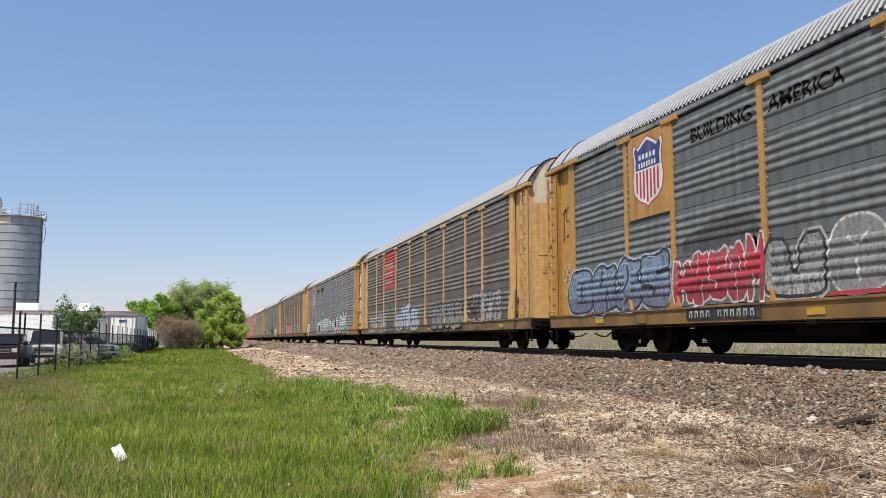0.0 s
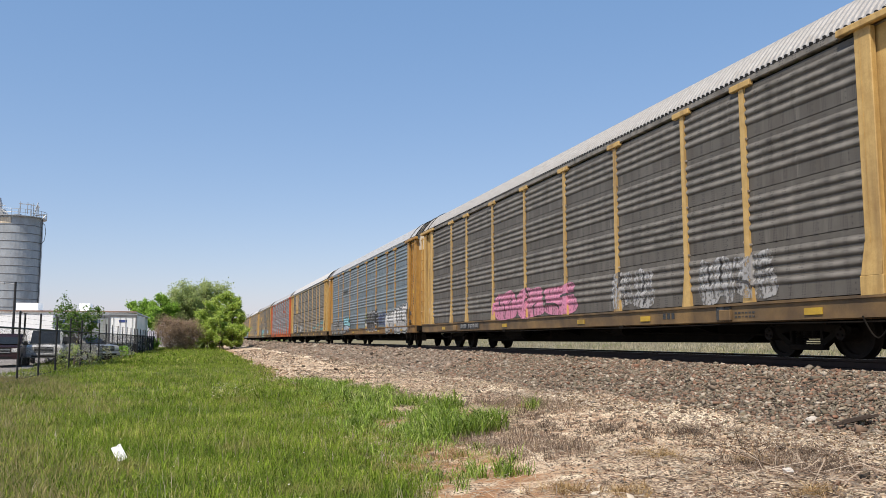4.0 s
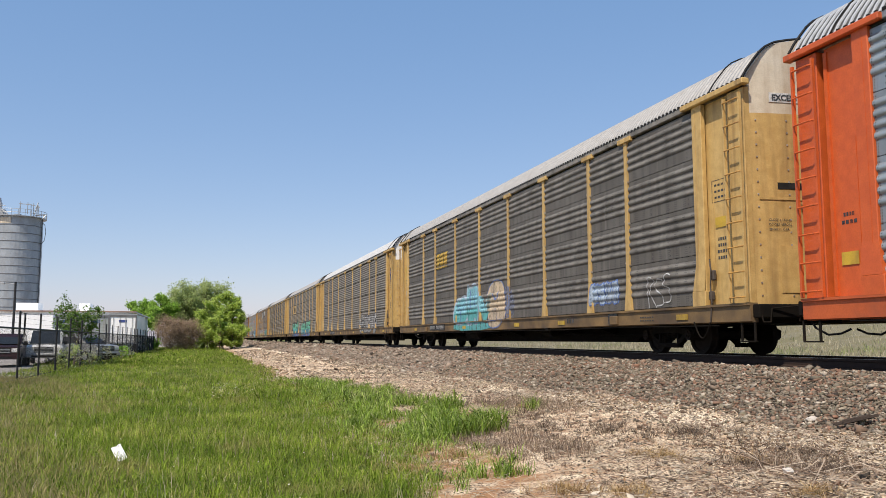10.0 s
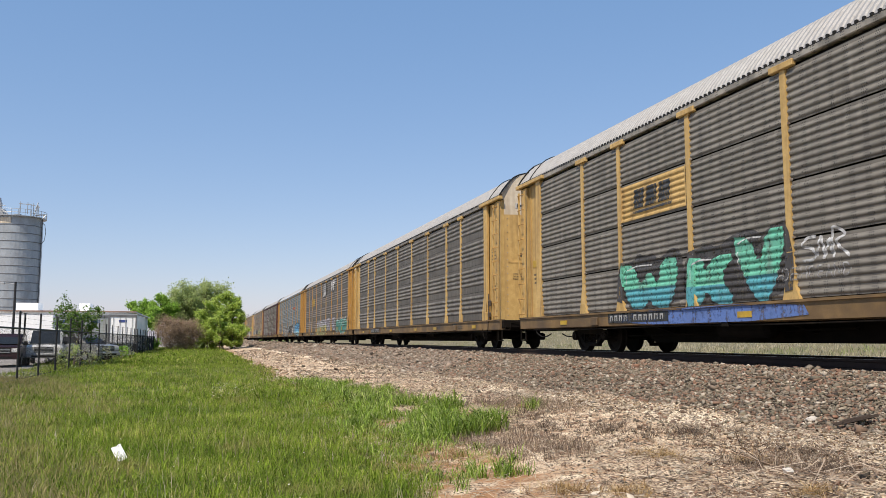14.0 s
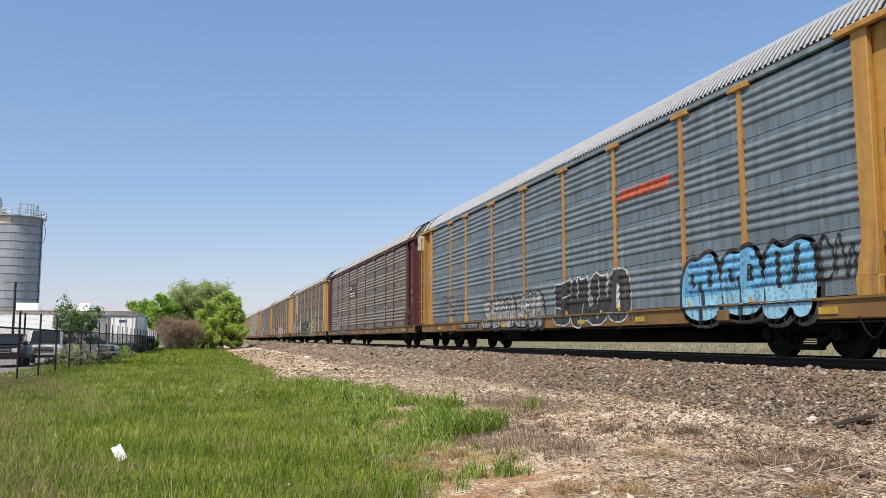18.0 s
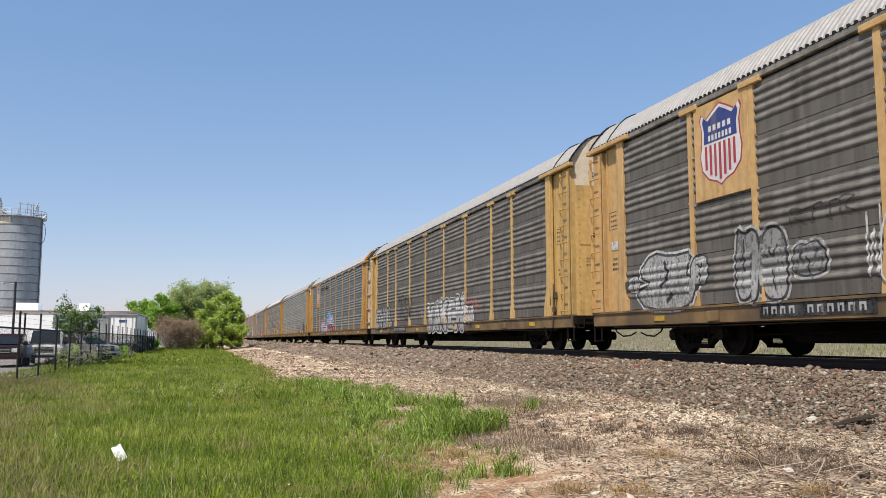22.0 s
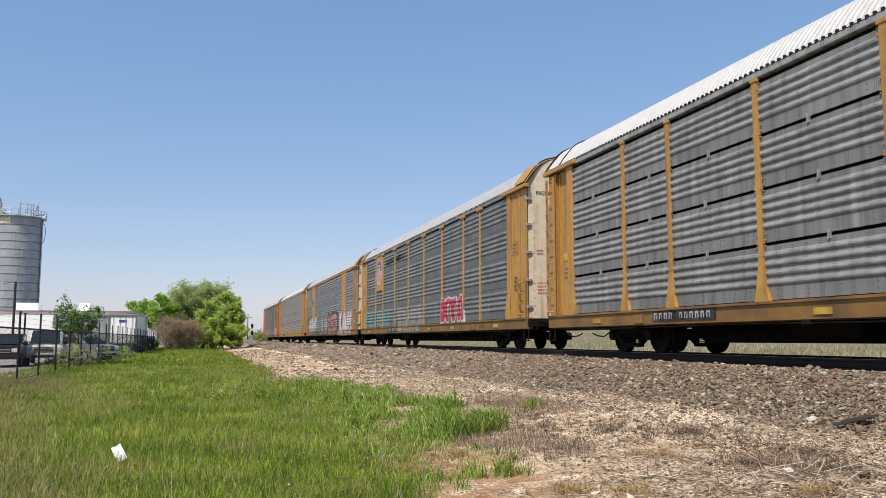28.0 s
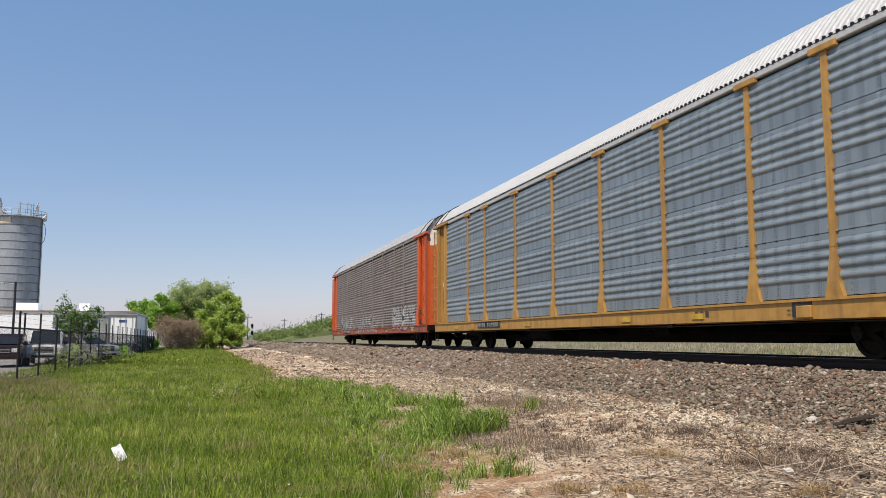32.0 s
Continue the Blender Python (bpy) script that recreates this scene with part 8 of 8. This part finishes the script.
piece(4, "aMdb", -7.13, -12.0, 0.72, 1.75, "white", "black", 17, rise=0.3, edge="silver", low="silver", fat=1.2)
piece(4, "fcab", -1.60, -5.0, 0.80, 1.95, "black", "white", 18, halo="black", slit="white", low="soot", fat=0.8)
drawn("graffiti_cloud", [rounded([(-1.4, 1.0), (-1.45, 1.9), (-1.75, 1.9), (-1.75, 1.0)])], STYLE[4], 0.0015, "spray_lime", CARS[4], "sprayed yellow-green edge")
scrawl(4, -5.2, -6.9, 1.05, 1.8, 4, "navy", 181, 0.06)
piece(4, "bE", 6.72, 4.2, 0.80, 1.92, "aqua", "black", 19, low="ice", fat=0.8)
scrawl(4, 4.1, 2.8, 0.95, 1.7, 3, "soot", 191)
piece(4, "cadfb", 12.02, 6.93, 0.66, 1.62, "grey", "black", 20, slit="haze", soft=2)
scrawl(5, 11.38, 8.94, 1.00, 1.98, 3, "white", 21, 0.07)
piece(5, "fc", 10.9, 9.0, 0.95, 1.9, "haze", "black", 211, soft=2)
piece(5, "OM", 4.95, 3.1, 0.98, 1.7, "silver", "black", 22, slit="soot", rise=0.16, soft=2)
for z, a, b in ((1.32, -5.0, -7.2), (1.55, -7.3, -9.4), (1.2, -9.4, -12.0), (1.68, -9.6, -12.0)):
    drawn("graffiti_cloud", [rounded([(a, z - 0.14), (a - 0.4, z + 0.1), (b + 0.3, z + 0.13), (b, z - 0.1)])], STYLE[5], 0.002, "spray_faintteal", CARS[5], "faded teal spray")
piece(7, "cf", 4.35, 1.5, 0.92, 1.95, "aqua", "none", 25, low="teal", edge="ice", slit="blue", rise=0.35, soft=2)
piece(7, "V", 1.6, 0.2, 0.92, 1.9, "aqua", "none", 251, low="teal", slit="blue")
piece(7, "e", 0.65, -1.12, 0.66, 2.28, "sand", "blue", 26, soft=2, fat=0.7)
drawn("graffiti_cloud", [rounded([(4.5, 0.64), (4.4, 0.93), (0.4, 0.93), (0.1, 0.64)])], STYLE[7], 0.003, "spray_teal", CARS[7], "sprayed teal band on the sill")
drawn("graffiti_cloud", [rounded([(-0.9, 1.0), (-0.7, 1.9), (-1.5, 2.1), (-2.0, 1.5), (-1.8, 0.99)])], STYLE[7], 0.001, "spray_dusk", CARS[7], "sprayed violet mist")
piece(7, "abdc", -7.29, -8.71, 1.17, 1.71, "ice", "blue", 27)
scrawl(7, -10.00, -10.96, 1.04, 1.72, 3, "white", 28)
piece(8, "Ebac", -4.41, -9.63, 0.68, 1.84, "haze", "soot", 29, slit="black", soft=1, fat=1.1)
scrawl(8, 11.71, 4.49, 1.05, 2.21, 6, "haze", 30)
scrawl(9, -10.6, -11.7, 1.05, 1.95, 3, "white", 31)
drawn("graffiti_cloud", [rounded([(7.35, 0.64), (7.3, 0.95), (1.2, 0.95), (1.0, 0.64)])], STYLE[9], 0.003, "spray_blue", CARS[9], "sprayed blue band on the sill")
drawn("graffiti_cloud", [rounded([(-1.1, 0.64), (-1.1, 0.96), (-8.0, 0.96), (-8.3, 0.64)])], STYLE[9], 0.003, "spray_blue", CARS[9], "sprayed blue band on the sill")
piece(9, "W", 7.25, 4.75, 0.95, 2.12, "green", "soot", 32, halo="soot", low="aquamarine", shine="white", fat=1.1)
piece(9, "KV", 4.5, 1.5, 0.95, 2.02, "green", "soot", 33, halo="soot", low="aquamarine", rise=0.25, shine="white", fat=1.1)
piece(9, "adEb", -1.2, -7.8, 0.80, 1.9, "green", "soot", 34, halo="soot", low="aquamarine", rise=0.2, shine="white", fat=1.0)
lettering(9, "HOE HOE AND", 1.8, 0.15, 1.28, 1.50, "spray_haze", 0.012, None, 0.0)
scrawl(9, 1.2, 0.2, 1.55, 2.0, 3, "white", 341, 0.05)
piece(11, "bfa", 0.2, -1.55, 3.72, 4.88, "silver", "black", 35, low="white", fat=1.2)
scrawl(11, -1.5, -2.3, 4.0, 4.85, 2, "soot", 351)
piece(11, "VO", -4.2, -5.6, 3.98, 4.88, "white", "black", 36, soft=2, fat=1.2)
piece(11, "e", -5.6, -6.2, 4.4, 4.86, "white", "black", 361, soft=2)
drawn("graffiti_cloud", [rounded([(4.1, 0.66), (4.2, 1.0), (3.5, 1.5), (1.6, 1.6), (-0.4, 1.65), (-1.9, 1.6), (-2.0, 0.66)])], STYLE[11], 0.002, "spray_lemon", CARS[11], "sprayed yellow ground")
piece(11, "bcafd", 3.9, -1.9, 1.0, 1.8, "lavender", "none", 37, low="lemon", slit="lemon", soft=2, rise=0.25)
drawn("graffiti_cloud", [rect(-2.0, -3.42, 1.02, 1.95)], STYLE[11], 0.002, "spray_lavender", CARS[11], "painted-over pale patch")
drawn("graffiti_cloud", [rect(-4.75, -6.0, 1.02, 1.95)], STYLE[11], 0.002, "spray_lavender", CARS[11], "painted-over pale patch")
scrawl(11, -2.3, -3.3, 1.1, 1.85, 2, "black", 38, 0.05)
scrawl(11, -4.95, -5.9, 1.1, 1.85, 2, "black", 39, 0.06)
piece(11, "cea", -6.97, -9.0, 0.82, 1.80, "jade", "white", 40, soft=2, slit="white", fat=0.8)
piece(11, "dfae", -8.9, -11.2, 0.74, 1.85, "jade", "white", 41, soft=2, slit="white", fat=0.8)
piece(11, "e", -11.15, -11.75, 1.1, 1.6, "jade", "white", 411, soft=2)
scrawl(11, 9.09, 7.67, 1.29, 2.08, 4, "haze", 42)
piece(12, "ccf", -7.2, -10.9, 0.68, 2.05, "azure", "black", 43, low="skyblue", soft=2, fat=1.7, halo=None)
piece(12, "badO", -0.80, -5.0, 0.68, 1.95, "black", "white", 44, slit="white", soft=1, fat=0.8)
piece(12, "dacbf", 5.41, 0.0, 0.66, 1.70, "haze", "black", 46, slit="white", fat=0.8)
scrawl(12, 10.6, 7.6, 1.2, 2.0, 3, "soot", 461, 0.05)
scrawl(12, -10.9, -11.8, 1.2, 2.0, 2, "black", 462, 0.05)
scrawl(12, 12.95, 12.3, 2.4, 3.9, 3, "silver", 463)
scrawl(13, -1.6, -8.8, 1.0, 2.15, 6, "haze", 47)
drawn("graffiti_cloud", [rounded([(-6.9, 1.5), (-6.9, 1.9), (-7.3, 1.9), (-7.25, 1.3)])], STYLE[13], 0.005, "spray_haze", CARS[13], "faded pale spray")
piece(13, "bcfa", 11.8, 9.2, 0.98, 1.8, "grey", "haze", 48, slit="black", soft=2, fat=0.8)
piece(13, "e", 9.3, 8.3, 0.98, 2.0, "grey", "haze", 481, soft=2, slit="black", fat=0.8)
piece(14, "bbcf", -3.05, -7.4, 0.68, 1.92, "lemon", "black", 49, edge="ice", rise=0.45, soft=2, fat=1.1)
piece(14, "cbda", 3.66, -2.0, 0.70, 2.0, "black", "haze", 50, slit="white", soft=2, fat=0.7, rise=0.2)
piece(14, "e", 11.82, 11.35, 1.35, 1.75, "silver", "black", 512, soft=2)
piece(14, "e", 9.25, 8.75, 1.4, 1.95, "silver", "black", 513, soft=2)
piece(14, "d", 11.4, 9.2, 0.98, 2.15, "silver", "black", 51, edge="white", soft=1, low="haze")
piece(14, "fe", 7.85, 6.5, 0.98, 2.25, "grey", "black", 52, edge="silver", soft=2, low="silver")
piece(14, "c", 6.36, 5.6, 1.35, 1.92, "grey", "black", 521, edge="silver", soft=2)
scrawl(14, 6.4, 4.9, 2.2, 2.5, 4, "soot", 522)
scrawl(14, 4.8, 3.9, 1.1, 2.2, 3, "white", 523)
piece(15, "YAK", 1.11, -2.0, 0.66, 1.85, "white", "black", 53, edge="white", low="silver", rise=0.1, fat=1.35)
piece(15, "EN", -2.0, -4.2, 0.66, 1.95, "white", "black", 531, edge="white", low="silver", rise=0.15, fat=1.35)
piece(15, "da", -4.2, -5.3, 0.9, 1.6, "white", "black", 54, slit="crimson")
drawn("graffiti_cloud", [rounded([(-0.2, 1.6), (-0.2, 2.0), (-0.9, 2.0), (-0.9, 1.5)])], STYLE[15], 0.0015, "spray_rust", CARS[15], "sprayed rusty pink mist")
drawn("graffiti_cloud", [rounded([(-4.0, 1.2), (-4.0, 1.85), (-5.8, 1.75), (-5.7, 1.3)])], STYLE[15], 0.0015, "spray_rust", CARS[15], "sprayed rusty pink mist")
piece(15, "SHUL", 11.92, 8.12, 0.90, 2.10, "haze", "black", 55, soft=2, slit="soot")
scrawl(15, 6.78, 3.94, 1.30, 2.45, 4, "soot", 56, 0.10)
scrawl(15, 2.2, 1.3, 1.2, 1.6, 3, "haze", 561)
drawn("graffiti_cloud", [rounded([(6.6, 1.0), (6.5, 1.5), (5.0, 1.75), (3.0, 1.8), (0.6, 1.95), (-0.6, 1.9), (-0.8, 1.0)])], STYLE[16], 0.0015, "spray_crimson", CARS[16], "sprayed dark red ground")
drawn("graffiti_cloud", [rounded([(3.6, 1.5), (3.2, 2.3), (2.0, 2.5), (0.9, 2.45), (0.5, 1.5)])], STYLE[16], 0.002, "spray_azure", CARS[16], "sprayed blue cloud")
piece(16, "dab", 6.5, 4.2, 0.99, 1.7, "pearl", "crimson", 57, low="lavender", slit="soot", rise=0.1, fat=1.2)
piece(16, "bf", 4.4, 2.7, 0.99, 1.75, "azure", "crimson", 571, low="pearl", slit="soot", rise=0.3, fat=1.3)
piece(16, "cab", 2.8, 0.2, 0.99, 2.0, "pearl", "azure", 58, low="crimson", slit="soot", rise=0.1, fat=1.4)
piece(16, "d", 0.3, -0.9, 0.99, 1.9, "azure", "crimson", 581, low="crimson", slit="white")
scrawl(16, 6.0, 0.6, 1.0, 2.1, 4, "white", 582, 0.05)
for a, key in ((7.7, "white"), (7.55, "rosewood"), (3.2, "crimson")):
    drawn("graffiti_cloud", [rounded([(a, 0.66), (a - 0.05, 0.96), (a - 0.55, 0.96), (a - 0.45, 0.66)])], STYLE[16], 0.003, "spray_" + key, CARS[16], "dab of spray on the sill")
scrawl(17, -4.31, -8.08, 1.01, 1.80, 4, "black", 59, 0.05)
piece(17, "c", -9.3, -10.5, 1.0, 2.05, "dusk", "black", 60, soft=2)
scrawl(17, -10.4, -11.8, 1.05, 1.6, 4, "black", 601)
scrawl(16, 10.2, 9.6, 1.2, 1.9, 2, "soot", 602)
scrawl(19, -9.46, -11.77, 1.16, 1.82, 4, "haze", 62)
for q, (a, b, top) in enumerate(((11.9, 9.4, 2.0), (9.0, 7.4, 1.95), (7.1, 5.6, 2.0))):
    drawn("graffiti_cloud", [rounded([(a, 1.0), (a, top - 0.15), (a - 0.5, top), ((a + b) / 2, top - 0.12), (b + 0.2, top + 0.05), (b, 1.0)])], STYLE[19], 0.002, "spray_faintteal", CARS[19], "patch of teal spray")
scrawl(19, 11.9, 5.4, 1.1, 2.05, 6, "haze", 63)
piece(19, "bfad", 3.70, -1.20, 0.66, 1.95, "faded", "none", 75, slit="haze", soft=1)
piece(22, "cafdb", 9.60, 4.61, 0.75, 1.97, "haze", "none", 71)
piece(22, "fabd", 2.99, -2.99, 0.73, 1.86, "haze", "none", 72)
piece(22, "eNdb", -6.72, -11.58, 0.80, 2.0, "silver", "soot", 73)


def motions():
    """The train runs towards the camera and past it; every wheelset rolls with it."""
    times = [0.5 * i for i in range(65)]
    for car in CARS:
        y0 = car.location.y
        walk(car, [(t, pose(TRACK_X, y0 - gone(t), RAIL_Z)) for t in times])
    rolled = {}
    for w in WHEELSETS:
        y = round(w.location.y, 3)
        if y not in rolled:
            walk(w, [(i / FPS, Matrix.Translation((0, y, 0.415)) @ Matrix.Rotation(gone(i / FPS) / 0.415, 4, "X")) for i in range(32 * FPS + 1)])
            rolled[y] = w.animation_data
        else:
            w.rotation_mode = "QUATERNION"
            keys = w.animation_data_create()
            keys.action, keys.action_slot = rolled[y].action, rolled[y].action_slot


motions()
